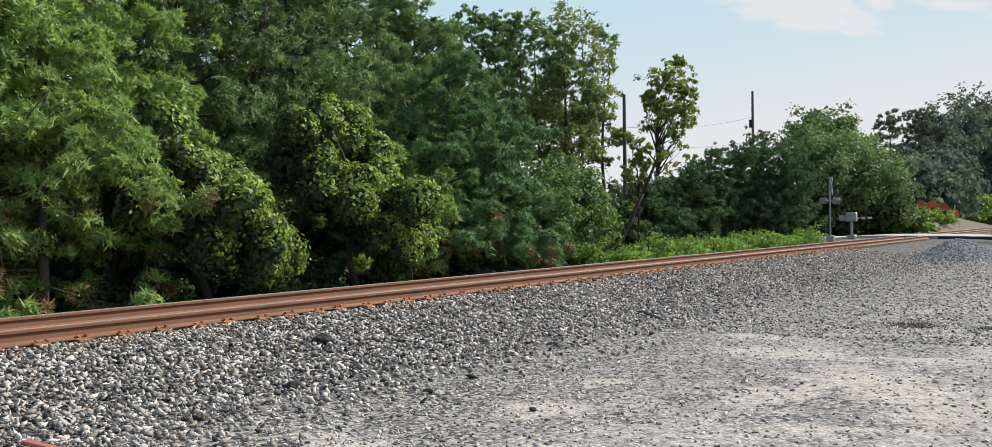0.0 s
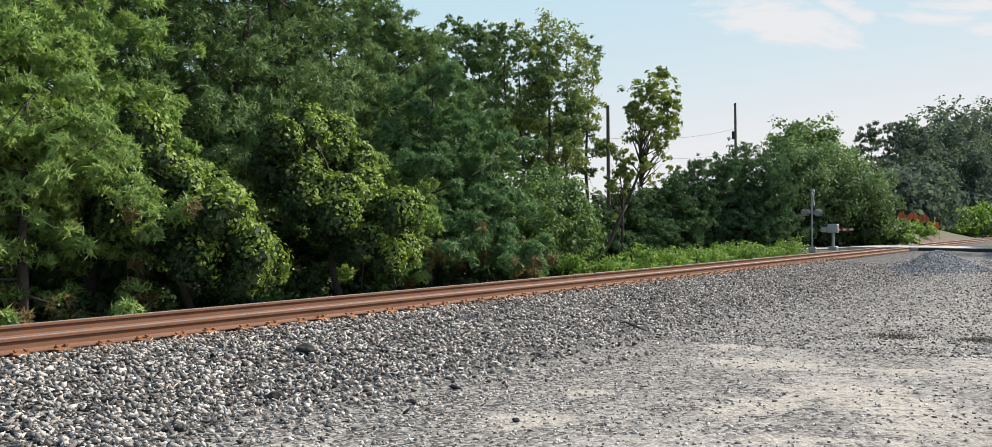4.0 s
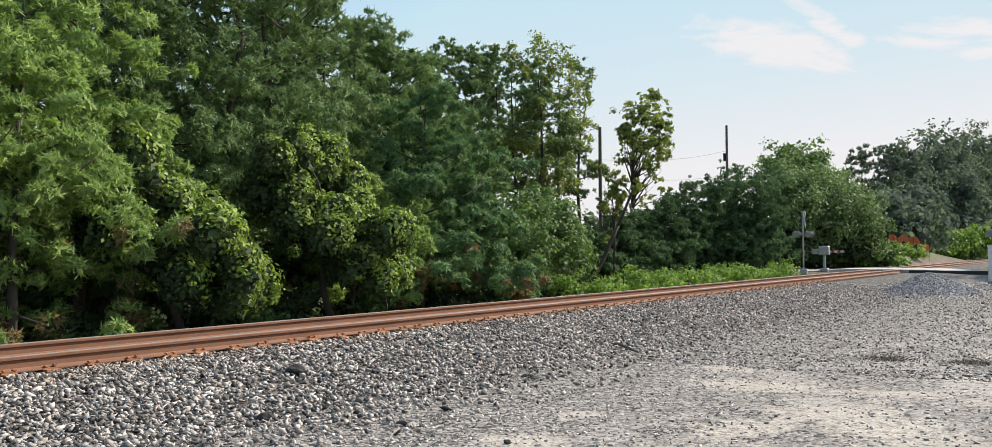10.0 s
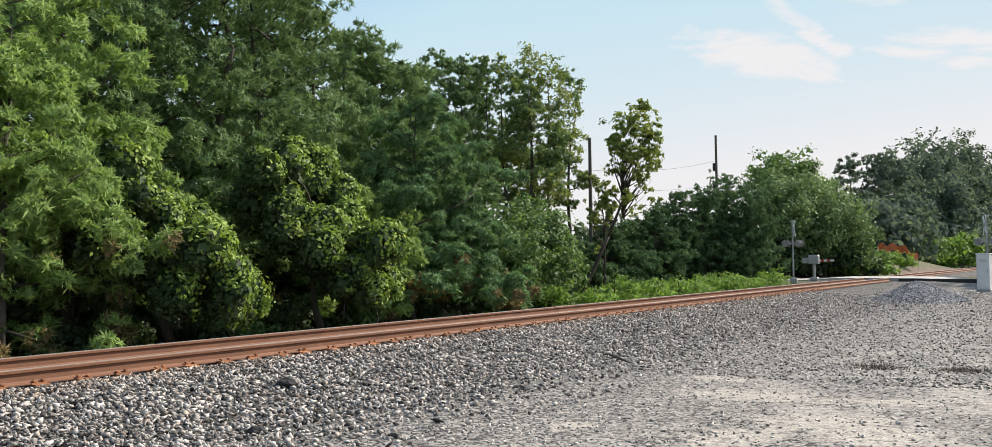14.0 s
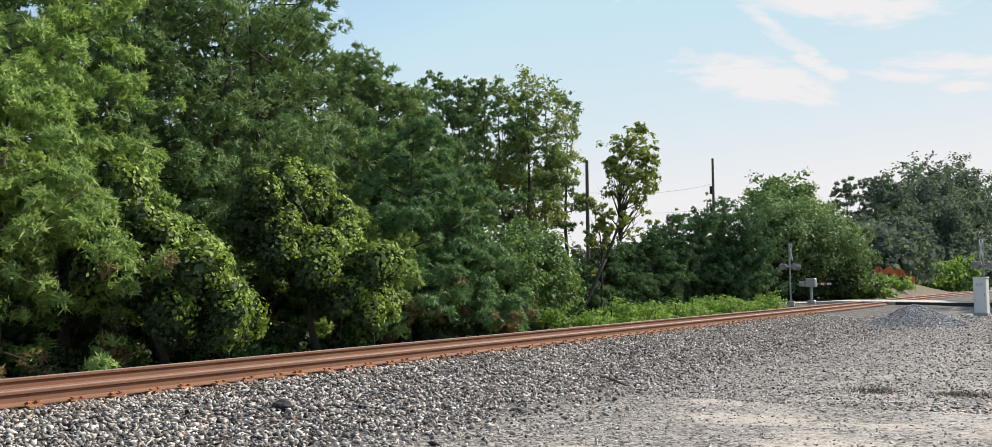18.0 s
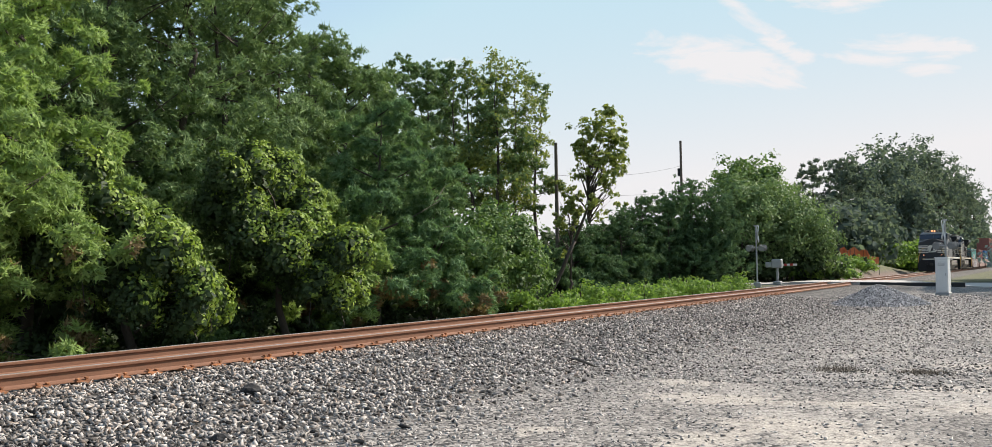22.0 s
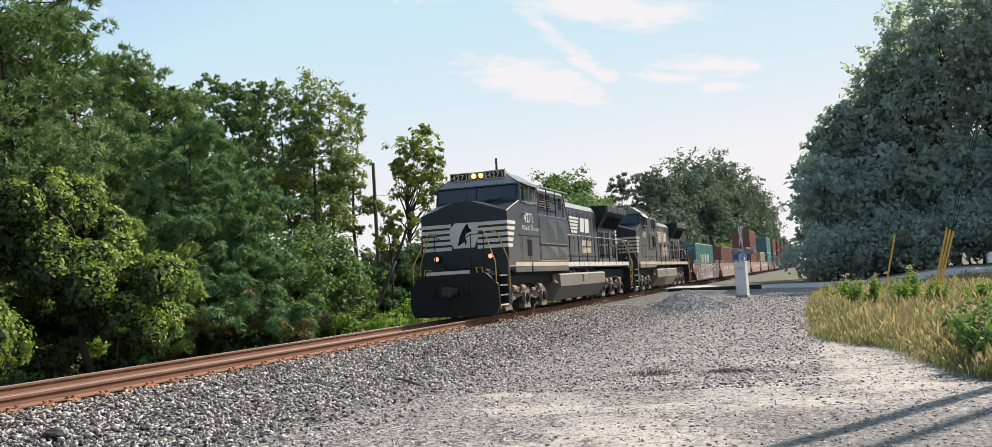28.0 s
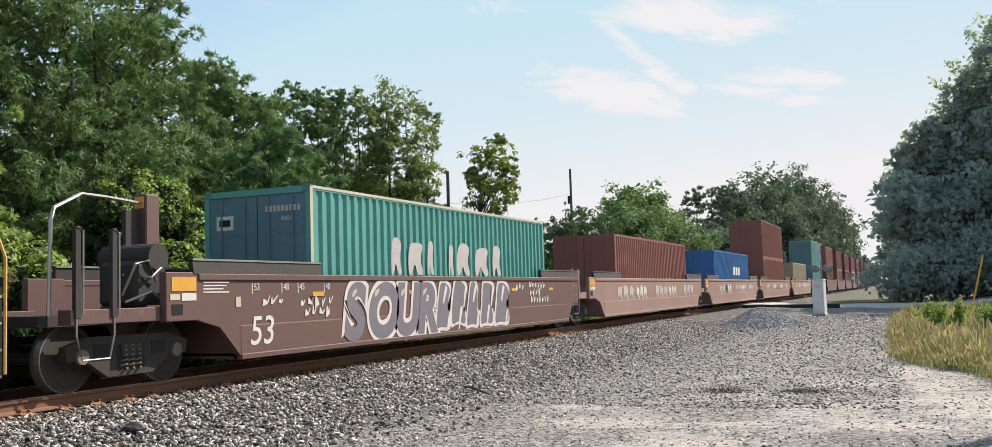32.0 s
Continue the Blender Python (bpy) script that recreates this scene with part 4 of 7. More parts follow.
# the wood behind
for az, d, el, s, seed in ((-64, 27, 24, 3.4, 21), (-59.8, 30, 16, 3.0, 22), (-56.0, 28, 22, 3.6, 23), (-52.5, 28, 26, 4.0, 24), (-48.2, 29, 26, 4.0, 25), (-45.0, 30, 21, 3.2, 26),
                           (-42.9, 32, 17.0, 2.6, 27), (-40.6, 35, 14.0, 2.8, 28), (-38.7, 36, 13.4, 2.7, 29), (-37.4, 39, 12.4, 2.3, 30), (-61, 38, 18, 3.2, 31), (-54, 39, 24, 3.8, 32),
                           (-50, 40, 24, 3.8, 33), (-46, 41, 20, 3.6, 34), (-40.4, 44, 12.8, 3.2, 35), (-36.4, 45, 10.5, 2.6, 36), (-34.5, 46, 8.6, 2.6, 37)):
    pine(*polar(az, d), top_at(el, d) + 0.2, s, seed, LEAF_PINE if az < -58 else LEAF_PINE_DARK, OLD, 0.10, 8600 if d < 37 else 2600, 0.24 if d < 37 else 0.42, count=5, pad=0.74, flat=0.45, limb=4.0, wide=0.10 if d < 37 else 0.13)
# open stand of tall trees with bare trunks: dark pines, then leafy trees turning yellow
for az, d, el, s, seed in ((-36.6, 59, 12.0, 2.4, 41), (-35.2, 62, 13.0, 2.5, 42), (-33.9, 60, 12.7, 2.3, 43), (-32.6, 63, 12.4, 2.3, 44), (-33.0, 68, 11.6, 2.6, 38), (-30.0, 69, 11.6, 2.6, 39)):
    pine(*polar(az, d), top_at(el, d), s, seed, LEAF_PINE_DARK, "tall thin dark pine with a bare trunk", 0.36, 3600, 0.28, count=5, pad=0.66, flat=0.42, limb=3.2, wide=0.15)
for az, d, el, s, seed in ((-31.2, 61, 12.6, 2.3, 45), (-29.7, 60, 13.3, 2.4, 46), (-28.5, 61, 12.4, 2.4, 47), (-27.5, 64, 11.4, 2.2, 49)):
    pine(*polar(az, d), top_at(el, d), s, seed, LEAF_PINE_DARK, "tall thin pine, bare trunk, crown turning yellow", 0.34, 2600, 0.28, count=5, pad=0.60, flat=0.42, limb=3.0, wide=0.15, mixed=LEAF_YELLOW, share=0.62)
broad(*polar(-26.8, 57), top_at(9.9, 57), 2.0, 48, LEAF_YELLOW, "thin leaning tree with sparse large yellow-green leaves", 0.30, 90, 2600, 0.14, lean=(3.8, 1.8), shell=0.45, clump=0.5, round_top=0.6)
broad(*polar(-25.4, 58), top_at(5.4, 58), 1.3, 480, LEAF_YELLOW, "sparse yellow-green sapling below the leaning tree", 0.15, 40, 900, 0.12, shell=0.3, clump=0.5)
# undergrowth below the open stand and the low wood, mostly coloured dark for shade
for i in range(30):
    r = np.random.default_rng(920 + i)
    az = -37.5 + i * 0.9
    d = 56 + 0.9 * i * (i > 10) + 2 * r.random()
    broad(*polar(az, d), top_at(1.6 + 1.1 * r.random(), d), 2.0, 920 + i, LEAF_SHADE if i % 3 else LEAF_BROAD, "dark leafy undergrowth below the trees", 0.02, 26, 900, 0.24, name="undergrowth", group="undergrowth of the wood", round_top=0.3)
# low dark wood towards the crossing
for az, d, el, s, seed, kind in ((-26.6, 60, 1.5, 2.0, 50, 1), (-25.2, 62, 2.2, 2.2, 51, 1), (-23.8, 64, 2.7, 2.3, 52, 1), (-22.4, 66, 3.2, 2.2, 53, 1), (-21.0, 68, 4.0, 2.0, 54, 1), (-19.6, 70, 4.4, 2.2, 55, 1),
                                 (-18.2, 72, 4.2, 2.4, 56, 1), (-16.9, 72, 4.3, 2.6, 57, 1), (-24.2, 74, 2.5, 2.6, 59, 1), (-21.6, 80, 3.5, 3.0, 63, 1), (-18.2, 84, 4.9, 4.0, 67, 1)):
    pine(*polar(az, d), top_at(el, d), s, seed, LEAF_BLUE, "dark green pine at the edge of a low wood", 0.02, 3000, 0.30, count=5, pad=0.7, flat=0.8, limb=6, wide=0.15)
for az, d, el, s, seed in ((-15.4, 76, 5.2, 3.0, 58), (-13.9, 78, 5.0, 3.2, 60), (-12.6, 80, 4.2, 3.0, 61), (-11.6, 82, 2.8, 2.6, 62)):
    broad(*polar(az, d), top_at(el, d), s, seed, LEAF_PINE_DARK, "leafy sunlit green tree at the end of the low wood", 0.02, 90, 11000, 0.125, squash=1.3)
# more undergrowth with the shade in its leaf colour
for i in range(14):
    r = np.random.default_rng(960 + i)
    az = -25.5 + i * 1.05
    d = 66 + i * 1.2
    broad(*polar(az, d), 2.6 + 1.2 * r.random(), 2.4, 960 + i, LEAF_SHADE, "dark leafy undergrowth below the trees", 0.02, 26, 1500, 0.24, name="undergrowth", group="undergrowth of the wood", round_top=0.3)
broad(*polar(-14.9, 110), top_at(5.6, 110), 4.4, 64, LEAF_BROAD, "round-topped dark green tree behind the low wood", 0.35, 90, 9000, 0.2, clump=0.8)
# distant trees, their haze carried by the bluish leaf colour
pine(*polar(-11.3, 125), top_at(5.2, 125), 3.8, 65, LEAF_FAR_HAZE, "thin distant pine with an open crown", 0.5, 900, 0.5, count=7, pad=0.9, flat=0.45, limb=2)
pine(*polar(-9.9, 150), top_at(5.9, 150), 5.0, 66, LEAF_FAR_HAZE, "distant dark pine beyond the crossing", 0.25, 1700, 0.6, count=7, pad=1.2, flat=0.45, limb=2.4)
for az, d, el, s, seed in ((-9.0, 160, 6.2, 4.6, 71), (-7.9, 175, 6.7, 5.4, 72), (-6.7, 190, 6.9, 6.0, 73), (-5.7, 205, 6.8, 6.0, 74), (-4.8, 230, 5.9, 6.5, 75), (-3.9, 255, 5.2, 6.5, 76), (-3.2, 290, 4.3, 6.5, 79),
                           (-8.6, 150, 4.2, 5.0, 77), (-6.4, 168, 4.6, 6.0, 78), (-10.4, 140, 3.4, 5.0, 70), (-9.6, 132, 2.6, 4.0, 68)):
    broad(*polar(az, d), top_at(el, d), s, seed, LEAF_FAR_HAZE, "large distant tree beside the line", 0.03, 130, 5800, 0.31, round_top=0.2, shell=0.4, clump=0.7, tight=0.9)
# bushes on the bank left of the line, and growth that closes the foot of the far wood
for i in range(9):
    r = np.random.default_rng(980 + i)
    az, d = -8.4 + 0.36 * i, 138 + 2.2 * i
    broad(*polar(az, d), 4.4 + 1.2 * r.random(), 2.6, 980 + i, LEAF_WEED if i % 3 else LEAF_BROAD, "bright green bush on the bank beyond the crossing", 0.02, 30, 2000, 0.24, name="bush", group="scrub beyond the crossing", round_top=0.3)
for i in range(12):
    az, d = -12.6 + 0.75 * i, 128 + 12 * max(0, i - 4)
    broad(*polar(az, d), 6.5 + i % 3, 5.0, 1000 + i, LEAF_FAR_HAZE, "dark undergrowth at the foot of the far wood", 0.02, 40, 1700, 0.5, name="undergrowth", group="scrub beyond the crossing", round_top=0.25)
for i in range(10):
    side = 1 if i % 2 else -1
    broad(TRACK_X + side * (9 + 2 * (i % 3)) + (5 if side > 0 else 0), 330 + 34 * i, 11 + (i * 7 % 5), 8.0, 80 + i, LEAF_FAR_HAZE, "far tree lining the railway", 0.04, 40, 2600, 0.8)
# tall wood on the right beyond the road, glare put into its pale leaf colour
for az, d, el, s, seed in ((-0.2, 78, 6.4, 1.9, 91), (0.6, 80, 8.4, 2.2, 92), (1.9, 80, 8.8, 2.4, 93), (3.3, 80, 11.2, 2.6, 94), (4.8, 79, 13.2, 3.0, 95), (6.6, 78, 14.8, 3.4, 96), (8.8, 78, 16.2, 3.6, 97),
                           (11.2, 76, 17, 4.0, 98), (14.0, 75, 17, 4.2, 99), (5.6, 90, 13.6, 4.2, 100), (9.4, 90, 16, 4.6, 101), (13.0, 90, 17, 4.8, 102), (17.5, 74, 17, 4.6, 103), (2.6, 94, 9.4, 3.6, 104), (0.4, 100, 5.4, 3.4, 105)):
    broad(*polar(az, d), top_at(el, d), s, seed, LEAF_VEILED, "tall dense dark tree beyond the road", 0.03, 150, 6800, 0.23, round_top=0.25, shell=0.4, clump=0.7, tight=0.45)
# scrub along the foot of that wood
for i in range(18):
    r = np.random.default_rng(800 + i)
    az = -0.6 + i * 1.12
    broad(*polar(az, 70 + 2 * r.random()), 3.4 + 2.2 * r.random(), 2.6, 800 + i, LEAF_VEILED, "leafy scrub at the foot of the wood beyond the road", 0.02, 44, 2600, 0.17, name="scrub", group="scrub beyond the road", round_top=0.3, tight=0.35)
    broad(*polar(az + 0.7, 74 + 2 * r.random()), 7.5 + 2.5 * r.random(), 2.6, 830 + i, LEAF_VEILED, "shaded undergrowth of the wood beyond the road", 0.02, 46, 1400, 0.28, name="undergrowth", group="scrub beyond the road", round_top=0.3, tight=0.35)
# low growth at the very edge of the left wood, mostly coloured dark for shade
for i in range(15):
    r = np.random.default_rng(860 + i)
    az = -63.5 + i * 2.44 + r.normal() * 0.3
    d = (16.9 + r.random() * 1.3) / -math.sin(radians(az))
    broad(*polar(az, d), 0.5 + 0.5 * r.random(), 0.8, 860 + i, (LEAF_SHADE, LEAF_BROAD, LEAF_SHADE)[i % 3], "low leafy growth at the wood's edge", 0.02, 14, 800, 0.07, name="low_bush", group="undergrowth of the wood", round_top=0.3)
# weeds
for i in range(24):
    r = np.random.default_rng(200 + i)
    yy = 31 + i * 1.25
    broad(TRACK_X - 4.6 - r.random() * 1.4, yy, 0.5 + 1.0 * r.random() ** 1.5, 0.8 + 0.5 * r.random(), 200 + i, LEAF_WEED, "bright green weeds along the far side of the track", 0.05, 16, 1000, 0.07, name="weed_clump", limbs=False, group="weeds beyond the track")


def grass_field(name, n, h, material, label, seed, power=1.6, lean=0.25, seedheads=False):
    r = np.random.default_rng(seed)
    y = 12.8 + (50 - 12.8) * r.random(n) ** power
    x = grass_edge(y) + r.normal(0, 0.12, n) + (0.05 + r.random(n) ** 1.35 * np.interp(y, [12, 30, 50], [4.5, 8.0, 12.0]))
    z = ground_z(x, y)
    lump = 0.5 + 0.5 * np.sin(x * 2.3 + 1.3 * np.sin(y * 1.1)) * np.cos(y * 1.7 + 0.8 * np.sin(x * 1.9))
    hh = h * r.uniform(0.45, 1.15, n) * np.clip(0.45 + (x - grass_edge(y)) * 0.9, 0.45, 1.0) * (0.62 + 0.6 * lump)
    keep = r.random(n) < 0.35 + 0.65 * (lump if material is GRASS_GREEN else 0.9 - 0.8 * lump)
    x, y, z, hh, n = x[keep], y[keep], z[keep], hh[keep], int(keep.sum())
    ang = r.random(n) * 6.283
    d = np.stack([np.cos(ang), np.sin(ang), np.zeros(n)], -1) * (hh * r.uniform(0.05, lean * 2, n))[:, None]
    base = np.stack([x, y, z], -1)
    a2 = r.random(n) * 6.283
    w = np.stack([np.cos(a2), np.sin(a2), np.zeros(n)], -1) * (0.0045 + 0.00025 * y)[:, None]
    up = np.array([0, 0, 1.0])
    mid = base + d * 0.35 + up * (hh * 0.6)[:, None]
    tip = base + d + up * hh[:, None]
    if seedheads:
        v = np.stack([mid - w, tip * 0.6 + mid * 0.4 + w * 2.2, tip, tip * 0.6 + mid * 0.4 - w * 2.2], 1)
    else:
        v = np.stack([base - w, mid - w * 0.8, tip, mid + w * 0.8], 1)
    ob = np_part(name, v.reshape(-1, 3), np.arange(n * 4).reshape(n, 4), material)
    return tagged(ob, label, "grass", kind="stuff")


grass_field("tall_grass", 82000, 0.42, GRASS_GREEN, "tall green grass beside the gravel yard", 301)
grass_field("dry_grass", 50000, 0.46, GRASS_GOLD, "golden seeding grass beside the gravel yard", 302)
grass_field("grass_seedheads", 20000, 0.55, GRASS_GOLD, "golden grass seed heads", 303, seedheads=True)


# ---- the train ----
# local space of each vehicle: y from its leading end backwards, z from the rail head
MOVING = []      # (thing, y offset behind the leading nose)
WHEELS = []      # (wheelset, radius)


def decal(bm, pts, x):
    """A flat painted shape on a side plane x, standing 4 mm proud; pts are (y, z)."""
    vs = [bm.verts.new((x, p, q)) for p, q in pts]
    bm.faces.new(vs)
    return bm


def letters(text, size, x, y, z, material, parent, name, label="", bold=0.0, shear=0.0):
    """Lettering on a side that faces +x; y, z is its left lower corner as read from the side."""
    cu = bpy.data.curves.new(name, "FONT")
    cu.body, cu.size, cu.shear, cu.offset, cu.extrude = text, size, shear, bold, 0.0015
    tmp = bpy.data.objects.new(name, cu)
    dg = bpy.context.evaluated_depsgraph_get()
    scene.collection.objects.link(tmp)
    dg.update()
    me = bpy.data.meshes.new_from_object(tmp.evaluated_get(dg))
    bpy.data.objects.remove(tmp)
    me.transform(Matrix.Translation((x, y, z)) @ Euler((radians(90), 0, radians(90))).to_matrix().to_4x4())
    me.materials.clear()
    me.materials.append(material)
    ob = new(name, me)
    ob.parent = parent
    return tagged(ob, label) if label else ob


def figures(text, size, x, y, z, material, parent, name, label="", bold=0.0):
    """A row of figures, each one a part of its own."""
    out, at = [], 0.0
    for ch in text:
        ob = letters(ch, size, x, y + at, z, material, parent, name, label, bold)
        at += size * (0.40 if ch == "1" else 0.60)
        out.append(ob)
    return out


def wheelset(parent, y, radius, gauge=0.753, shine=STEEL):
    """Two flanged wheels on an axle, turning about it."""
    bm = bmesh.new()
    tube(bm, [(-0.9, 0, 0), (0.9, 0, 0)], 0.085, 10)
    ob = part("wheelset", bm, TRUCK_DARK, parent, "dark steel axle and wheels")
    ob.matrix_basis = pose(0, y, radius)
    for s in (1, -1):
        bm = bmesh.new()
        rings = [(-0.102, radius + 0.024), (-0.074, radius + 0.026), (-0.06, radius), (0.05, radius - 0.004), (0.052, radius * 0.86), (0.03, radius * 0.80), (0.022, radius * 0.36), (0.06, radius * 0.30), (0.062, 0.02)]
        vs = [[bm.verts.new((s * (gauge + dx), rr * math.cos(6.2832 * k / 28), rr * math.sin(6.2832 * k / 28))) for k in range(28)] for dx, rr in [(-0.102, 0.1)] + rings]
        for a, b in zip(vs, vs[1:]):
            for k in range(28):
                bm.faces.new((a[k], a[(k + 1) % 28], b[(k + 1) % 28], b[k]))
        bmesh.ops.recalc_face_normals(bm, faces=bm.faces[:])
        part("wheel", bm, TRUCK_DARK, ob)
        bm = bmesh.new()
        vs = [[bm.verts.new((s * (gauge + dx), rr * math.cos(6.2832 * k / 28), rr * math.sin(6.2832 * k / 28))) for k in range(28)] for dx, rr in ((-0.058, radius + 0.0025), (0.048, radius - 0.001), (0.0535, radius - 0.012))]
        for a, b in zip(vs, vs[1:]):
            for k in range(28):
                bm.faces.new((a[k], a[(k + 1) % 28], b[(k + 1) % 28], b[k]))
        bmesh.ops.recalc_face_normals(bm, faces=bm.faces[:])
        part("tread", bm, shine, ob, "bright worn tread")
    WHEELS.append((ob, radius, y))
    return ob


def coil(x, y, z0, z1, r, wire, turns):
    bm = bmesh.new()
    n = turns * 9
    tube(bm, [(x + r * math.cos(6.2832 * k / 9), y + r * math.sin(6.2832 * k / 9), z0 + (z1 - z0) * k / n) for k in range(n + 1)], wire, 4)
    return bm


def loco_truck(parent, yc, dust):
    """A three-axle truck: side frames, pedestals, springs, journal boxes."""
    truck = part("truck_frame", boxes((-0.7, 0.7, yc - 0.3, yc + 0.3, 0.5, 0.85)), BLACK_STEEL, parent)
    for s in (1, -1):
        x0, x1 = (0.98, 1.16) if s > 0 else (-1.16, -0.98)
        bm = bmesh.new()
        out = [(yc - 2.75, 0.62), (yc - 2.55, 0.86), (yc - 1.5, 0.86), (yc - 1.2, 0.70), (yc - 0.8, 0.70), (yc - 0.5, 0.90), (yc + 0.5, 0.90), (yc + 0.8, 0.70),
               (yc + 1.2, 0.70), (yc + 1.5, 0.86), (yc + 2.55, 0.86), (yc + 2.75, 0.62), (yc + 2.4, 0.50), (yc + 1.3, 0.46), (yc + 0.5, 0.58), (yc - 0.5, 0.58),
               (yc - 1.3, 0.46), (yc - 2.4, 0.50)]
        prism(bm, out, "x", x0, x1)
        part("side_frame", bm, dust, truck, "dusty cast side frame")
        for k in (-2.07, 0, 2.07):
            y = yc + k
            bm = bmesh.new()
            prism(bm, [(y - 0.24, 0.72), (y + 0.24, 0.72), (y + 0.27, 0.30), (y + 0.36, 0.24), (y + 0.36, 0.17), (y - 0.36, 0.17), (y - 0.36, 0.24), (y - 0.27, 0.30)], "x",
                  1.10 if s > 0 else -1.26, 1.26 if s > 0 else -1.10)
            part("pedestal", bm, dust, truck)
            bm = bmesh.new()
            disc(bm, (s * 1.285, y, 0.52), 0.165, 0.03, sides=18)
            disc(bm, (s * 1.32, y, 0.52), 0.085, 0.03, sides=12)
            part("journal_box", bm, BLACK_STEEL, truck, "black axle-box cover")
            for dy in (-0.42, 0.42):
                part("coil_spring", coil(s * 1.16, y + dy, 0.38, 0.66, 0.085, 0.022, 4), TRUCK_DARK, truck)
        for k in (-1.5, -0.55, 1.5):
            bm = bmesh.new()
            disc(bm, (s * 1.24, yc + k, 0.86), 0.115, 0.21, axis="y", sides=14)
            disc(bm, (s * 1.24, yc + k - 0.25, 0.86), 0.03, 0.16, axis="y", sides=8)
            part("brake_cylinder", bm, dust, truck, "dusty brake cylinder")
        for y0, y1 in ((yc + 0.7, yc + 1.15), (yc - 1.2, yc - 0.8)):
            part("snubber", boxes((s * 1.2 - 0.05, s * 1.2 + 0.05, y0, y1, 0.73, 0.85), bevel=0.02), dust, truck)
        bm = bmesh.new()
        tube(bm, [(s * 1.22, yc - 2.7, 0.95), (s * 1.22, yc - 1.2, 1.0), (s * 1.22, yc + 0.3, 0.97), (s * 1.22, yc + 1.6, 1.02), (s * 1.22, yc + 2.9, 0.94)], 0.022)
        part("brake_pipe", bm, BLACK_STEEL, truck)
    for k in (-2.07, 0, 2.07):
        wheelset(parent, yc + k, 0.533)
    return truck


def locomotive(y_off, paint, number, lit, label, newer):
    """A six-axle diesel: wide nose cab, long hood with doors, radiator with wings, tank and trucks."""
    lo = thing("locomotive", pose(TRACK_X, 0, RAIL_Z), label, "locomotive", "locomotives of the train")
    W = 1.52
    stripe = PAINT_WHITE if newer else PAINT_CREAM
    body_end = 7.5 if newer else 5.85

    def shell(name, front, rear, mat, parent, tag=""):
        bm = bmesh.new()
        n = len(front)
        f, b = [bm.verts.new(q) for q in front], [bm.verts.new(q) for q in rear]
        bm.faces.new(f[::-1])
        bm.faces.new(b)
        for i in range(n):
            bm.faces.new((f[i], f[(i + 1) % n], b[(i + 1) % n], b[i]))
        bmesh.ops.recalc_face_normals(bm, faces=bm.faces[:])
        bmesh.ops.bevel(bm, geom=bm.edges[:], offset=0.012, segments=1, affect="EDGES")
        return part(name, bm, mat, parent, tag)

    def panel(name, s, y0, y1, z0, z1, x=W, proud=0.014, mat=None, parent=None, tag=""):
        return part(name, boxes((s * (x + proud / 2) - proud / 2 - 0.004, s * (x + proud / 2) + proud / 2, y0, y1, z0, z1), bevel=0.004), mat or paint, parent or lo, tag)

    # underframe and deck
    part("underframe", boxes((-1.2, 1.2, -0.9, 19.8, 1.02, 1.40)), BLACK_STEEL, lo)
    part("deck", boxes((-W + 0.03, W - 0.03, 0.0, 19.9, 1.50, 1.62), bevel=0.01), BLACK_STEEL, lo)
    # nose: shade darkens the front's colour, side panels keep the body paint
    shell("nose", [(-W, 0, 1.62), (W, 0, 1.62), (W, 0, 3.44), (0.3, 0.0, 3.84), (-0.3, 0.0, 3.84), (-W, 0, 3.44)],
          [(-W, 1.4, 1.62), (W, 1.4, 1.62), (W, 1.4, 3.86), (0.3, 1.4, 3.92), (-0.3, 1.4, 3.92), (-W, 1.4, 3.86)], PAINT_NOSE_SHADE, lo, "black nose without dust, darkened for the shade on its front")
    for s in (1, -1):
        bm = bmesh.new()
        decal(bm, [(0.02, 1.64), (1.38, 1.64), (1.38, 3.84), (0.02, 3.43)], s * (W + 0.002))
        part("nose_side", bm, paint, lo)
    # cab
    prof = [(-W, 1.62), (W, 1.62), (W, 3.88), (W, 4.50), (0.92, 4.90), (-0.92, 4.90), (-W, 4.50), (-W, 3.88)]
    lean = {1.62: 1.36, 3.88: 1.38, 4.50: 1.56, 4.90: 1.80}
    cab = shell("cab", [(x, lean[z], z) for x, z in prof], [(x, 3.62, z) for x, z in prof], paint, lo)
    for x0, x1 in ((-1.42, -0.03), (0.03, 1.42)):
        bm = bmesh.new()
        v = [bm.verts.new(q) for q in ((x0, 1.386, 3.94), (x1, 1.386, 3.94), (x1, 1.512, 4.42), (x0, 1.512, 4.42))]
        bm.faces.new(v[::-1])
        bmesh.ops.translate(bm, verts=bm.verts[:], vec=(0, -0.012, 0))
        part("windshield", bm, GLASS_DARK, cab, "dark blue reflecting windshield")
    for x in (-0.75, 0.55):
        bm = bmesh.new()
        tube(bm, [(x, 1.30, 3.90), (x + 0.35, 1.33, 3.97), (x + 0.42, 1.36, 4.2)], 0.012, 5)
        part("wiper", bm, BLACK_STEEL, cab)
        part("wiper_motor", boxes((x - 0.1, x + 0.08, 1.2, 1.34, 3.86, 3.96), bevel=0.02), BLACK_STEEL, cab)
    part("brow", boxes((-1.46, 1.46, 1.44, 1.56, 4.43, 4.47)), paint, cab)
    bm = bmesh.new()
    v = [bm.verts.new(q) for q in ((-1.46, 1.545, 4.475), (1.46, 1.545, 4.475), (0.93, 1.775, 4.875), (-0.93, 1.775, 4.875))]
    bm.faces.new(v[::-1])
    bmesh.ops.translate(bm, verts=bm.verts[:], vec=(0, -0.012, 0.0))
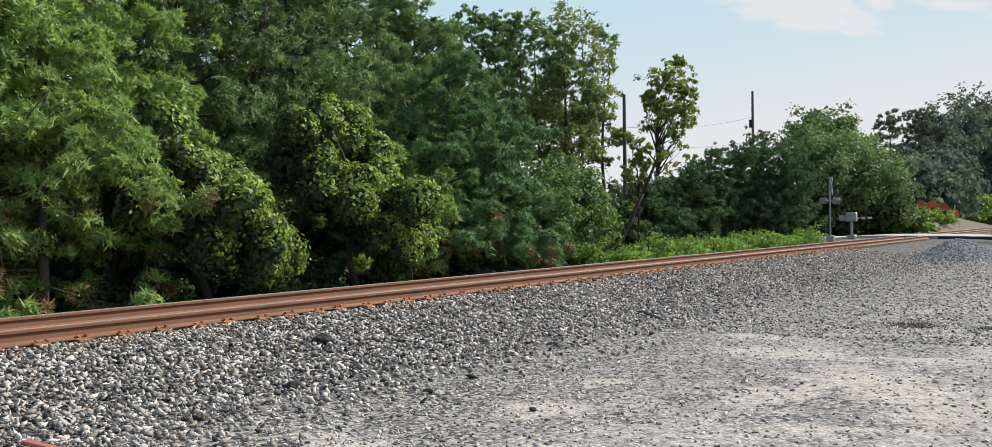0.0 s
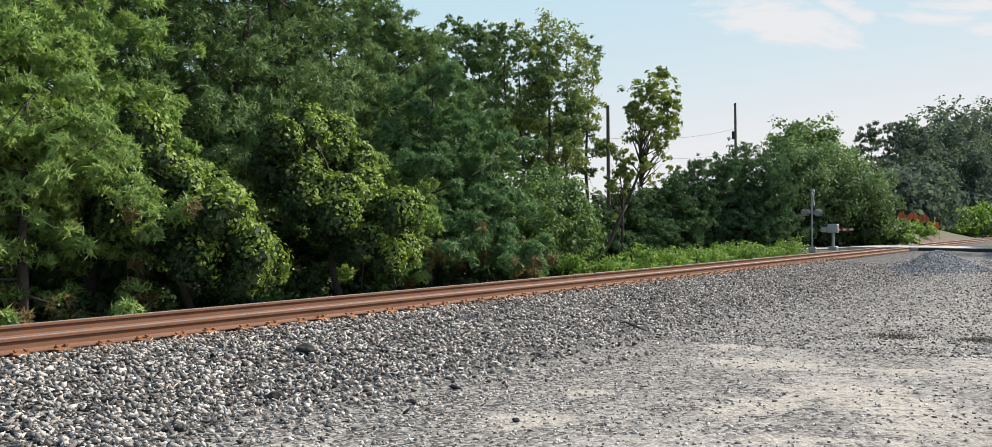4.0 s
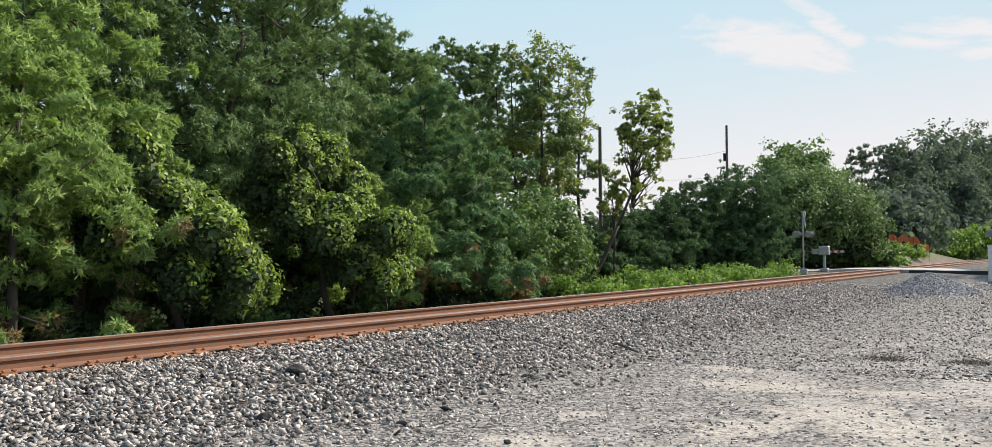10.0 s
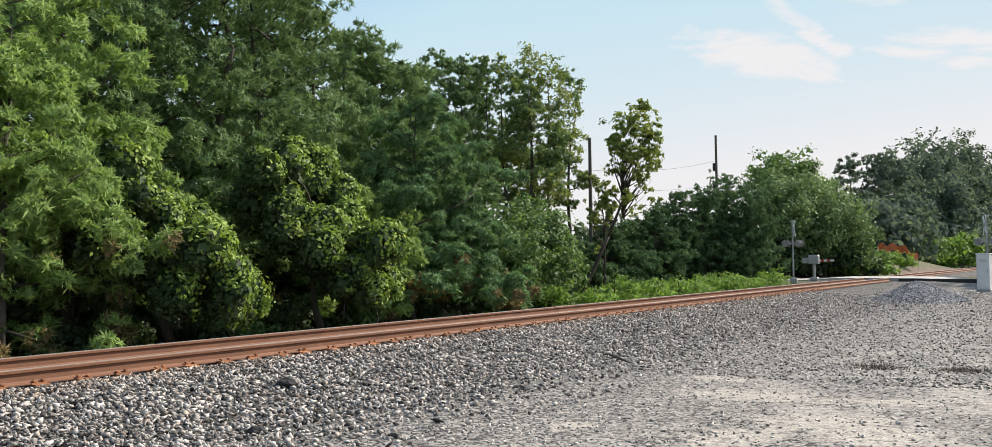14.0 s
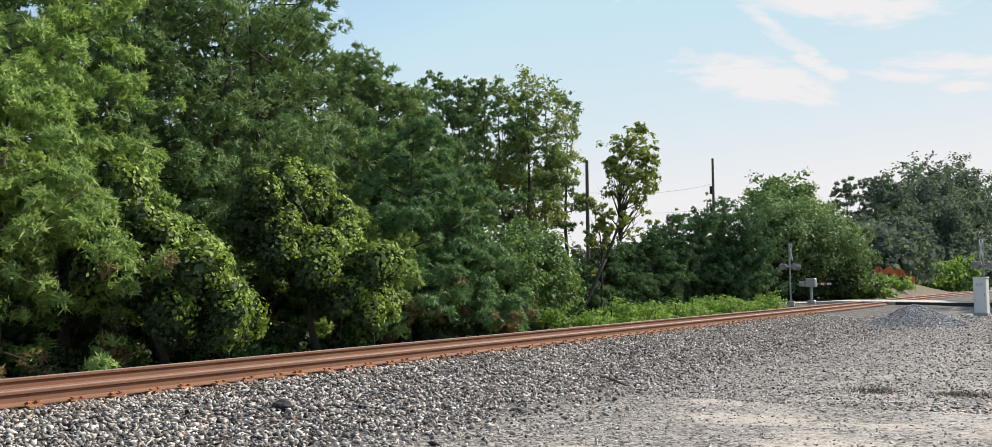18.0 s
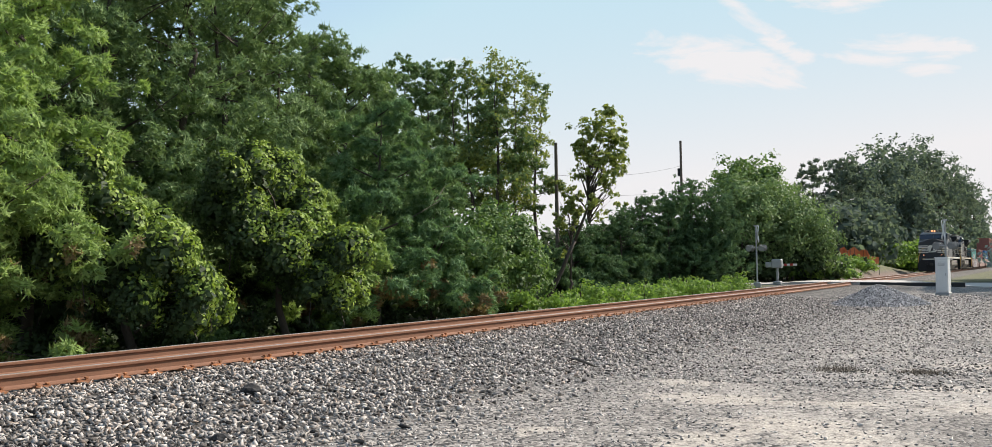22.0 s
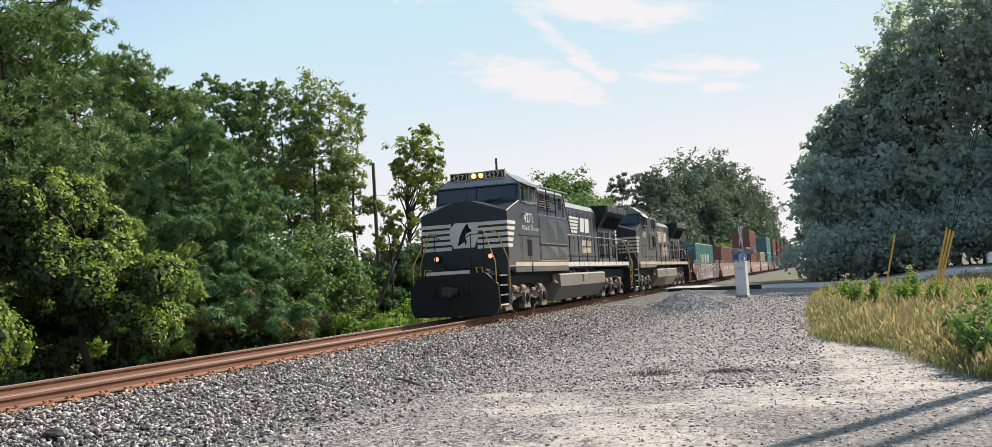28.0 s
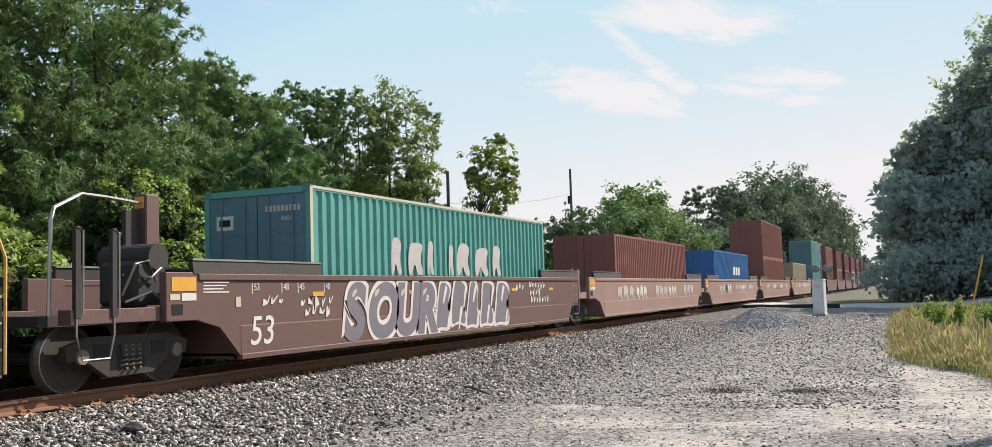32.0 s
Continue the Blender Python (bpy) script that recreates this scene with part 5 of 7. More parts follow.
    part("brow_panel", bm, GALVANISED if newer else TANK_DUST, cab, "pale panel over the windshield")
    for s in (1, -1):
        for y0, y1 in ((1.62, 1.98), (2.10, 2.52), (2.56, 2.98), (3.06, 3.42)):
            panel("side_window", s, y0, y1, 3.84, 4.36, W, 0.008, GLASS_DARK if y0 < 2 or not newer else GLASS_PALE, cab, "cab side window")
        for y0, y1, za, zb in ((1.58, 2.02, 4.36, 4.40), (1.58, 2.02, 3.80, 3.84), (1.58, 1.62, 3.8, 4.4), (2.04, 3.04, 4.36, 4.42), (2.04, 3.04, 3.76, 3.84), (2.04, 2.10, 3.76, 4.42), (2.98, 3.04, 3.76, 4.42), (2.52, 2.56, 3.84, 4.36),
                               (3.04, 3.46, 4.36, 4.40), (3.42, 3.46, 3.8, 4.4), (3.04, 3.46, 3.80, 3.84)):
            panel("window_frame", s, y0, y1, za, zb, W, 0.03, STEEL if newer else paint, cab)
        bm = bmesh.new()
        prism(bm, [(s * 1.5, 4.50), (s * 1.80, 4.36), (s * 1.80, 4.34), (s * 1.5, 4.47)] if newer else [(s * 1.52, 4.48), (s * 1.70, 4.26), (s * 1.685, 4.25), (s * 1.5, 4.46)], "y", 1.7 if newer else 1.85, 3.5 if newer else 3.2)
        part("sunshade", bm, paint if newer else CABINET_WHITE, cab, "sun shade over the cab window")
        if not newer:
            part("arm_rest", boxes((s * 1.56 - 0.05, s * 1.56 + 0.05, 2.1, 2.9, 3.68, 3.76), bevel=0.01), BLACK_STEEL, cab)
        part("gutter", boxes((s * 1.47 - 0.05, s * 1.47 + 0.06, 1.6, 8.0 if newer else 3.62, 4.49, 4.53)), GALVANISED if newer else TANK_DUST, cab)
        bm = bmesh.new()
        disc(bm, (s * (W + 0.05), 1.72, 3.42), 0.05, 0.06, sides=10)
        part("marker_lamp", bm, LENS, cab)
    # number boards and headlight above the windshield
    by = 1.66
    part("light_housing", boxes((-0.98, 0.98, by, by + 0.30, 4.70, 4.98), bevel=0.02), GALVANISED if newer else TANK_DUST, cab)
    for x in (-0.66, 0.66):
        bd = part("number_board", boxes((x - 0.33, x + 0.33, by - 0.03, by, 4.72, 4.96)), BLACK_STEEL, cab, "black number board with pale digits")
        part("board_rim", boxes((x - 0.36, x + 0.36, by - 0.045, by - 0.01, 4.955, 4.985), (x - 0.36, x + 0.36, by - 0.045, by - 0.01, 4.695, 4.725), (x - 0.36, x - 0.325, by - 0.045, by - 0.01, 4.70, 4.98), (x + 0.325, x + 0.36, by - 0.045, by - 0.01, 4.70, 4.98)), PAINT_CREAM, bd, "pale rim")
        for digit in figures(number, 0.26, 0, 0, 0, PAINT_CREAM, bd, "board_figure", "pale figure", 0.006):
            digit.data.transform(Matrix.Translation((x - 0.285, by - 0.036, 4.745)) @ Matrix.Rotation(radians(-90), 4, "Z"))
    for x in (-0.13, 0.13):
        bm = bmesh.new()
        disc(bm, (x, by - 0.03, 4.84), 0.095, 0.03, axis="y", sides=18)
        hl = part("headlight", bm, HEADLIGHT if lit else LENS, cab, "lit headlight" if lit else "unlit headlight")
        bm = bmesh.new()
        disc(bm, (x, by - 0.02, 4.84), 0.125, 0.02, axis="y", sides=18)
        part("bezel", bm, BLACK_STEEL, hl)
    for s in (1, -1):
        bm = bmesh.new()
        disc(bm, (s * 0.95, -0.16, 1.98), 0.075, 0.05, axis="y", sides=18)
        part("ditch_light", bm, DITCH if lit and s < 2 else LENS, lo, "lit ditch light" if lit else "unlit ditch light")
        bm = bmesh.new()
        disc(bm, (s * 0.95, -0.10, 1.98), 0.12, 0.08, axis="y", sides=18)
        part("ditch_light_box", bm, BLACK_STEEL, lo)
    for k, q in enumerate(((-0.9, -0.4, 2.3, 2.9, 4.90, 4.99), (0.4, 0.8, 2.4, 2.9, 4.90, 4.97), (-0.15, 0.2, 3.0, 3.4, 4.90, 5.02), (-0.6, -0.2, 3.1, 3.5, 4.9, 4.97))):
        part("roof_box", boxes(q, bevel=0.02), paint, cab)
    bm = bmesh.new()
    tube(bm, [(0.5, 3.2, 4.88), (0.5, 3.2, 5.2)], 0.012)
    part("antenna", bm, BLACK_STEEL, cab)
    # white bars round the nose
    for i in range(5):
        z1 = 3.12 - i * 0.19
        z0, e = z1 - 0.115, 0.88 - 0.10 * i
        for s in (1, -1):
            st = part("nose_stripe", boxes((0.46 if s > 0 else -W - 0.004, W + 0.004 if s > 0 else -0.46, -0.016, 0.004, z0, z1)), stripe, lo, "pale stripe round the nose")
            bm = bmesh.new()
            decal(bm, [(0.0, z0), (e - 0.05, z0), (e, z1), (0.0, z1)], s * (W + 0.006))
            part("side_stripe", bm, stripe, st)
    for name, y, mat, tag, pts in (("nose_panel", -0.020, stripe, "pale field behind the emblem", [(-0.50, 2.62), (-0.40, 2.30), (0.34, 2.30), (0.50, 2.62), (0.50, 3.12), (-0.30, 3.14), (-0.50, 2.95)]),
                                   ("emblem", -0.025, BLACK_STEEL, "black emblem", [(-0.24, 2.36), (-0.12, 2.52), (-0.14, 2.70), (-0.05, 2.88), (0.08, 3.06), (0.16, 3.10), (0.18, 3.00), (0.10, 2.90), (0.28, 2.88), (0.27, 2.82), (0.10, 2.78), (0.0, 2.62), (0.10, 2.50), (0.04, 2.38), (0.01, 2.50), (-0.10, 2.44)])):
        bm = bmesh.new()
        f = bm.faces.new([bm.verts.new((x, y, z)) for x, z in pts])
        bmesh.ops.triangulate(bm, faces=[f])
        part(name, bm, mat, lo, tag)
    # front platform, pilot, steps, coupler
    part("front_platform", boxes((-1.1, 1.1, -1.12, 0.0, 1.44, 1.54), bevel=0.01), BLACK_STEEL, lo)
    part("platform_edge", boxes((-0.95, 0.55, -1.145, -1.12, 1.42, 1.55)), stripe, lo, "pale platform edge")
    bm = bmesh.new()
    prism(bm, [(-1.5, 1.05), (-1.1, 1.44), (1.1, 1.44), (1.5, 1.05), (1.52, 0.45), (1.40, 0.10), (-1.40, 0.10), (-1.52, 0.45)], "y", -1.20, -1.08)
    part("pilot", bm, BLACK_STEEL, lo, "black snow-plough pilot")
    part("coupler", boxes((-0.14, 0.14, -1.75, -1.1, 0.78, 1.0), bevel=0.03), TRUCK_DARK, lo)
    part("knuckle", boxes((-0.2, 0.12, -1.86, -1.62, 0.72, 1.06), bevel=0.05), TRUCK_DARK, lo)
    for s in (1, -1):
        for k in range(4):
            st = part("step", boxes((s * 1.36 - 0.15, s * 1.36 + 0.15, -1.06, -0.30, 0.38 + k * 0.31, 0.41 + k * 0.31)), BLACK_STEEL, lo)
            part("step_edge", boxes((s * 1.515 - 0.008, s * 1.515 + 0.008, -1.06, -0.30, 0.37 + k * 0.31, 0.42 + k * 0.31)), PAINT_CREAM if k == 0 else UNDERFRAME, st, "worn step edge")
        part("step_back", boxes((s * 1.12 - 0.02, s * 1.12 + 0.02, -1.08, -0.2, 0.3, 1.5)), BLACK_STEEL, lo)
        bm = bmesh.new()
        prism(bm, [(s * 0.7, 1.78), (s * 1.53, 1.78), (s * 1.50, 0.36), (s * 1.1, 0.36), (s * 0.7, 0.9)], "y", -0.20, 0.03)
        # front-facing bulkhead takes the same shade-darkened black
        part("step_bulkhead", bm, PAINT_NOSE_SHADE, lo)
        rail_mat = PAINT_YELLOW if newer or s < 0 else PAINT_CREAM
        bm = bmesh.new()
        tube(bm, [(s * 1.42, -1.10, 1.0), (s * 1.42, -1.10, 1.75), (s * 1.0, -0.78, 2.74), (s * 0.9, -0.70, 2.82), (s * 0.72, -0.66, 2.80)], 0.02)
        part("grab_iron", bm, rail_mat, lo, "bent step handrail")
        bm = bmesh.new()
        tube(bm, [(s * 1.56, -0.16, 0.8), (s * 1.56, -0.16, 1.8), (s * 1.22, -0.14, 2.70), (s * 1.12, -0.12, 2.78), (s * 0.98, -0.06, 2.78)], 0.02)
        part("grab_iron", bm, rail_mat, lo, "bent step handrail")
        bm = bmesh.new()
        tube(bm, [(s * 1.05, -1.14, 1.2), (s * 0.98, -1.16, 1.62), (s * 0.78, -1.16, 1.62), (s * 0.86, -1.14, 1.25)], 0.018)
        part("uncoupling_lever", bm, rail_mat, lo)
        for x in (0.62, 1.05):
            bm = bmesh.new()
            tube(bm, [(s * x, -1.08, 1.5), (s * x, -1.08, 2.68)], 0.017)
            part("front_stanchion", bm, BLACK_STEEL, lo)
        bm = bmesh.new()
        tube(bm, [(s * 0.3, -1.08, 2.5), (s * 0.62, -1.08, 2.68), (s * 1.05, -1.08, 2.68)], 0.017)
        part("front_railing", bm, BLACK_STEEL, lo)
        for k in (0.3, 0.45, 0.62):
            bm = bmesh.new()
            tube(bm, [(s * k, -1.2, 1.2), (s * k, -1.34, 0.85), (s * (k + 0.10), -1.3, 0.62)], 0.02)
            part("air_hose", bm, BLACK_STEEL, lo)
    # bodywork flush with the cab, upper works set back
    top = 3.48
    part("side_body", boxes((-W, W, 3.60, body_end, 1.62, top), bevel=0.012), paint, lo)
    bx = 1.26
    tall = 8.45 if newer else 9.0
    bm = bmesh.new()
    prism(bm, [(-bx, top - 0.02), (bx, top - 0.02), (bx, 4.44), (bx - 0.18, 4.58), (-bx + 0.18, 4.58), (-bx, 4.44)], "y", 3.62, tall if newer else 5.85)
    part("upper_body", bm, paint, lo)
    bm = bmesh.new()
    hx = 0.97
    prism(bm, [(-hx, 1.62), (hx, 1.62), (hx, 4.12), (hx - 0.2, 4.36), (-hx + 0.2, 4.36), (-hx, 4.12)], "y", body_end - 0.3, 15.2)
    part("hood", bm, paint, lo)
    bm = bmesh.new()
    prism(bm, [(-hx - 0.06, 1.64), (hx + 0.06, 1.64), (hx + 0.06, 4.48), (hx - 0.14, 4.60), (-hx + 0.14, 4.60), (-hx - 0.06, 4.48)], "y", body_end - 0.2, tall + 0.9)
    part("tall_hood", bm, paint, lo)
    for s in (1, -1):
        if newer:
            for y0 in (3.95, 4.72, 5.5):
                gr = panel("intake_grille", s, y0, y0 + 0.62, 3.80, 4.36, bx, 0.012, GRILLE, lo, "dark louvred intake")
                for k in range(6):
                    part("louvre", boxes((s * (bx + 0.02) - 0.012, s * (bx + 0.02) + 0.014, y0 + 0.02, y0 + 0.60, 3.84 + k * 0.09, 3.875 + k * 0.09)), UNDERFRAME, gr)
                part("grille_post", boxes((s * (bx + 0.012) - 0.014, s * (bx + 0.012) + 0.014, y0 - 0.06, y0 - 0.01, 3.76, 4.40)), GALVANISED, gr)
            panel("hatch", s, 7.45, 7.85, 3.85, 4.30, bx, 0.012, GRILLE, lo)
            for k in range(4):
                bm = bmesh.new()
                y0, y1, z0, z1 = 4.72 + (k % 2) * 1.38, 6.08 + (k % 2) * 1.38, (2.45, 1.84)[k // 2], (3.36, 2.36)[k // 2]
                c = bm.verts.new((s * (W + 0.055), (y0 + y1) / 2, (z0 + z1) / 2))
                q = [bm.verts.new((s * (W + 0.004), yy, zz)) for yy, zz in ((y0, z0), (y1, z0), (y1, z1), (y0, z1))]
                for i in range(4):
                    bm.faces.new((q[i], q[(i + 1) % 4], c))
                bmesh.ops.recalc_face_normals(bm, faces=bm.faces[:])
                part("pressed_panel", bm, paint, lo)
            panel("body_door", s, 3.72, 4.62, 1.84, 3.36)
            panel("ledge", s, 3.66, 7.46, 2.385, 2.42, W, 0.05)
            for yy in (3.75, 5.0, 6.2, 7.3):
                bm = bmesh.new()
                tube(bm, [(s * 1.47, yy, 3.46), (s * 1.47, yy, 4.50 if yy < 7 else 4.1)], 0.02)
                part("roof_stanchion", bm, BLACK_STEEL, lo)
            for pts in ([(s * 1.47, 3.7, 4.06), (s * 1.47, 7.35, 4.06)], [(s * 1.40, 3.7, 4.56), (s * 1.47, 7.3, 4.52), (s * 1.5, 8.3, 2.84)]):
                bm = bmesh.new()
                tube(bm, pts, 0.02)
                part("roof_rail", bm, BLACK_STEEL, lo)
        else:
            for y0 in (3.78, 4.25):
                gr = panel("intake_grille", s, y0, y0 + (0.3 if y0 < 4 else 0.72), 3.86, 4.38, bx, 0.012, GRILLE, lo, "dark louvred intake")
                for k in range(6):
                    part("louvre", boxes((s * (bx + 0.02) - 0.012, s * (bx + 0.02) + 0.014, y0 + 0.02, y0 + (0.28 if y0 < 4 else 0.70), 3.89 + k * 0.08, 3.92 + k * 0.08)), UNDERFRAME, gr)
            panel("large_grille", s, 7.75, 9.25, 3.88, 4.40, hx + 0.06, 0.02, GRILLE, lo, "dark louvred intake")
            panel("equipment_box", s, 3.95, 5.80, 2.50, 3.42, W, 0.04)
            panel("box_grille", s, 4.88, 5.68, 2.62, 3.24, W + 0.04, 0.05, GRILLE, lo, "black side grille")
            for yy in (3.95, 4.90):
                panel("lower_door", s, yy, yy + 0.86, 1.84, 2.42)
                for dy in (0.2, 0.6):
                    panel("latch", s, yy + dy, yy + dy + 0.06, 2.0, 2.09, W, 0.03, BLACK_STEEL)
            bm = bmesh.new()
            tube(bm, [(s * 1.2, 3.7, 4.46), (s * 1.42, 5.7, 4.42), (s * 1.5, 5.86, 4.35), (s * 1.5, 5.92, 3.0), (s * 1.5, 6.15, 2.86)], 0.02)
            part("roof_rail", bm, BLACK_STEEL, lo)
        # cab side: doors, panels, skirt
        panel("cab_door", s, 1.28, 1.46, 1.80, 2.66, W, 0.01)
        for y0, y1 in ((1.5, 2.30), (2.36, 3.5)):
            panel("access_door", s, y0, y1, 1.80, 2.62)
        part("drip_rail", boxes((s * W - 0.01, s * W + 0.035, 1.25, 3.56, 2.66, 2.69)), paint, lo)
        if newer:
            panel("side_grille", s, 2.08, 2.56, 1.96, 2.52, W + 0.014, 0.012, GRILLE, lo, "black side grille")
        else:
            for yy in (1.7, 2.1, 2.6, 3.2):
                panel("latch", s, yy, yy + 0.06, 1.98, 2.08, W + 0.012, 0.02, BLACK_STEEL)
        panel("grab_slot", s, 3.58, 3.62, 1.64, 4.46, W, 0.006, BLACK_STEEL)
        for y0, y1 in ((0.66, 2.46), (2.62, body_end)):
            sk = part("skirt", boxes((s * 1.44 - 0.06, s * 1.44 + 0.085, y0, y1, 1.40, 1.80), bevel=0.008), paint if newer else TANK_DUST, lo, "" if newer else "dusty tan skirt")
            part("skirt_stripe", boxes((s * 1.526 - 0.005, s * 1.526 + 0.005, y0 + 0.01, y1 - 0.01, 1.60, 1.74)), PAINT_CREAM, sk, "dusty cream stripe")
        part("skirt_front", boxes((s * 1.44 - 0.06, s * 1.44 + 0.08, 0.03, 0.66, 1.60, 1.80)), PAINT_CREAM if newer else TANK_DUST, lo)
        for k in range(14):
            y0 = body_end + 0.05 + k * (19.85 - body_end) / 14
            y1 = body_end + (k + 1) * (19.85 - body_end) / 14
            part("sill_panel", boxes((s * 1.46 - 0.03, s * 1.46 + 0.05, y0, y1, 1.56, 1.74)), PAINT_WHITE if newer else PAINT_CREAM, lo, "pale walkway edge")
        # hood doors
        yy = tall + 0.1 + (0.9 if newer else 1.0)
        k = 0
        while yy < 14.9:
            wd = (0.62, 0.62, 0.80, 0.50)[k % 4]
            d = panel("hood_door", s, yy, min(yy + wd - 0.04, 15.1), 1.84, 3.98, hx, 0.022)
            for zz in (2.75, 3.72):
                part("latch", boxes((s * (hx + 0.03) - 0.012, s * (hx + 0.03) + 0.012, yy + wd - 0.13, yy + wd - 0.09, zz, zz + 0.1)), BLACK_STEEL, d)
            yy += wd
            k += 1
        yy = body_end + 0.1
        while yy < tall + 0.6:
            panel("hood_door", s, yy, yy + 0.52, 1.84, 3.55, hx + 0.06, 0.02)
            yy += 0.58
        # radiator side
        for k, (y0, w_) in enumerate(((15.35, 0.42), (15.9, 0.42), (16.75, 0.30), (17.2, 0.34), (18.15, 0.3), (18.6, 0.36))):
            for z0, z1 in ((1.95, 2.55), (2.64, 3.20)):
                panel("screen_door", s, y0, y0 + w_, z0, z1, 1.02, 0.014, GRILLE, lo, "dark mesh door")
        panel("brake_door", s, 17.5, 18.05, 1.9, 3.3, 1.02, 0.02)
        bm = bmesh.new()
        tube(bm, [(s * 1.08, 17.75 + 0.22 * math.cos(k * 0.628), 2.85 + 0.22 * math.sin(k * 0.628)) for k in range(11)], 0.016)
        hb = part("hand_brake_wheel", bm, STEEL, lo, "hand brake wheel")
        part("spoke", boxes((s * 1.08 - 0.012, s * 1.08 + 0.012, 17.54, 17.96, 2.84, 2.86)), STEEL, hb)
        # markings as plain shapes
        for i in range(5):
            bm = bmesh.new()
            z = 3.74 - i * 0.15
            decal(bm, [(10.05 + 0.05 * i, z - 0.10), (11.62 - 0.09 * i, z - 0.10), (11.70 - 0.09 * i, z), (10.0 + 0.05 * i, z)], s * (hx + 0.026))
            part("hood_bar", bm, stripe, lo, "pale bar marking")
        for y0 in (11.85, 12.75):
            bm = bmesh.new()
            decal(bm, [(y0, 3.1), (y0 + 0.72, 3.1), (y0 + 0.80, 3.74), (y0 + 0.08, 3.74)], s * (hx + 0.027))
            part("company_mark", bm, stripe, lo, "worn pale block mark")
        if not newer:
            for k, pts in enumerate(([(11.6, 1.9), (11.9, 1.95), (12.0, 2.3), (11.85, 2.6), (12.05, 2.9), (12.3, 3.0), (12.0, 3.3), (12.2, 3.6), (11.9, 3.95), (11.45, 3.95), (11.6, 3.5), (11.4, 3.2), (11.7, 2.9), (11.55, 2.5)], [(12.15, 2.5), (12.4, 2.75), (12.25, 3.2), (12.6, 3.5), (12.5, 3.95), (12.25, 3.9), (12.1, 3.2)],
                                     [(10.9, 3.75), (11.3, 3.78), (11.35, 3.96), (11.0, 3.98)])):
                bm = bmesh.new()
                decal(bm, blob(pts), s * (hx + 0.031))
                bmesh.ops.triangulate(bm, faces=bm.faces[:])
                part("peeling_patch", bm, PEEL_TAN, lo, "peeled tan patch of paint")
        for y0 in (7.05, 7.75, 9.1):
            bm = bmesh.new()
            decal(bm, [(y0, 3.20), (y0 + 0.17, 3.20), (y0 + 0.17, 3.29), (y0, 3.29)], s * (hx + 0.086))
            part("warning_label", bm, WARNING_RED, lo, "small red warning label")
            bm = bmesh.new()
            decal(bm, [(y0, 3.295), (y0 + 0.17, 3.295), (y0 + 0.17, 3.36), (y0, 3.36)], s * (hx + 0.086))
            part("warning_label", bm, PAINT_WHITE, lo, "small white warning label")
        for z in (2.62, 2.30):
            for k in range(8):
                bm = bmesh.new()
                y0 = 12.05 + k * 0.21
                decal(bm, [(y0, z - 0.12), (y0 + 0.15, z - 0.12), (y0 + 0.18, z + 0.12), (y0 + 0.03, z + 0.12)], s * (hx + 0.027))
                part("lettering_bar", bm, PAINT_CREAM, lo)
        for i in range(4):
            bm = bmesh.new()
            decal(bm, [(18.95 + 0.05 * i, 3.28 - i * 0.19), (19.4, 3.28 - i * 0.19), (19.4, 3.39 - i * 0.19), (18.92 + 0.05 * i, 3.39 - i * 0.19)], s * 1.032)
            part("rear_stripe", bm, stripe, lo)
        # walkway hand rail
        y0 = body_end + 0.1
        bm = bmesh.new()
        tube(bm, [(s * 1.5, y0, 2.84), (s * 1.5, 19.75, 2.84), (s * 1.5, 19.85, 2.7)], 0.022)
        part("handrail", bm, GALVANISED if newer else BLACK_STEEL, lo)
        for k in range(9):
            yk = y0 + 0.3 + k * (19.7 - y0 - 0.4) / 8
            bm = bmesh.new()
            tube(bm, [(s * 1.5, yk, 1.60), (s * 1.5, yk, 2.84)], 0.02)
            part("stanchion", bm, BLACK_STEEL, lo)
    part("exhaust_pipe", boxes((-0.4, 0.4, 11.4, 12.4, 4.34, 4.62), bevel=0.03), UNDERFRAME, lo)
    for yy in (9.7, 10.4, 13.3):
        part("roof_vent", boxes((-0.3, 0.3, yy, yy + 0.4, 4.34, 4.46), bevel=0.03), BLACK_STEEL, lo)
    # radiator section with wings
    part("radiator_body", boxes((-1.02, 1.02, 15.2, 19.4, 1.62, 3.6), bevel=0.01), paint, lo)
    bm = bmesh.new()
    prism(bm, [(-1.02, 3.40), (1.02, 3.40), (1.50, 4.14), (1.50, 4.44), (-1.50, 4.44), (-1.50, 4.14)], "y", 15.2, 19.4)
    rad = part("radiator_housing", bm, BLACK_STEEL, lo)
    part("radiator_wing", boxes((-1.53, 1.53, 15.35, 19.9, 4.12, 4.46), bevel=0.015), paint, lo)
    for s in (1, -1):
        for k in range(6):
            part("wing_panel", boxes((s * 1.54 - 0.012, s * 1.54 + 0.008, 15.42 + k * 0.745, 16.12 + k * 0.745, 4.16, 4.42)), paint, rad)
        for k in range(2):
            bm = bmesh.new()
            y0, y1 = 16.0 + k * 1.62, 17.5 + k * 1.62
            v = [bm.verts.new(q) for q in ((s * 1.07, y0, 3.46), (s * 1.07, y1, 3.46), (s * 1.40, y1, 3.97), (s * 1.40, y0, 3.97))]
            bm.faces.new(v)
            bmesh.ops.translate(bm, verts=bm.verts[:], vec=(s * 0.03, 0, -0.02))
            part("radiator_screen", bm, GRILLE, rad, "dark sloping radiator screen")
    # rear end
    part("rear_platform", boxes((-W, W, 19.4, 20.3, 1.42, 1.54), bevel=0.01), BLACK_STEEL, lo)
    part("rear_pilot", boxes((-1.45, 1.45, 20.2, 20.32, 0.35, 1.42)), BLACK_STEEL, lo)
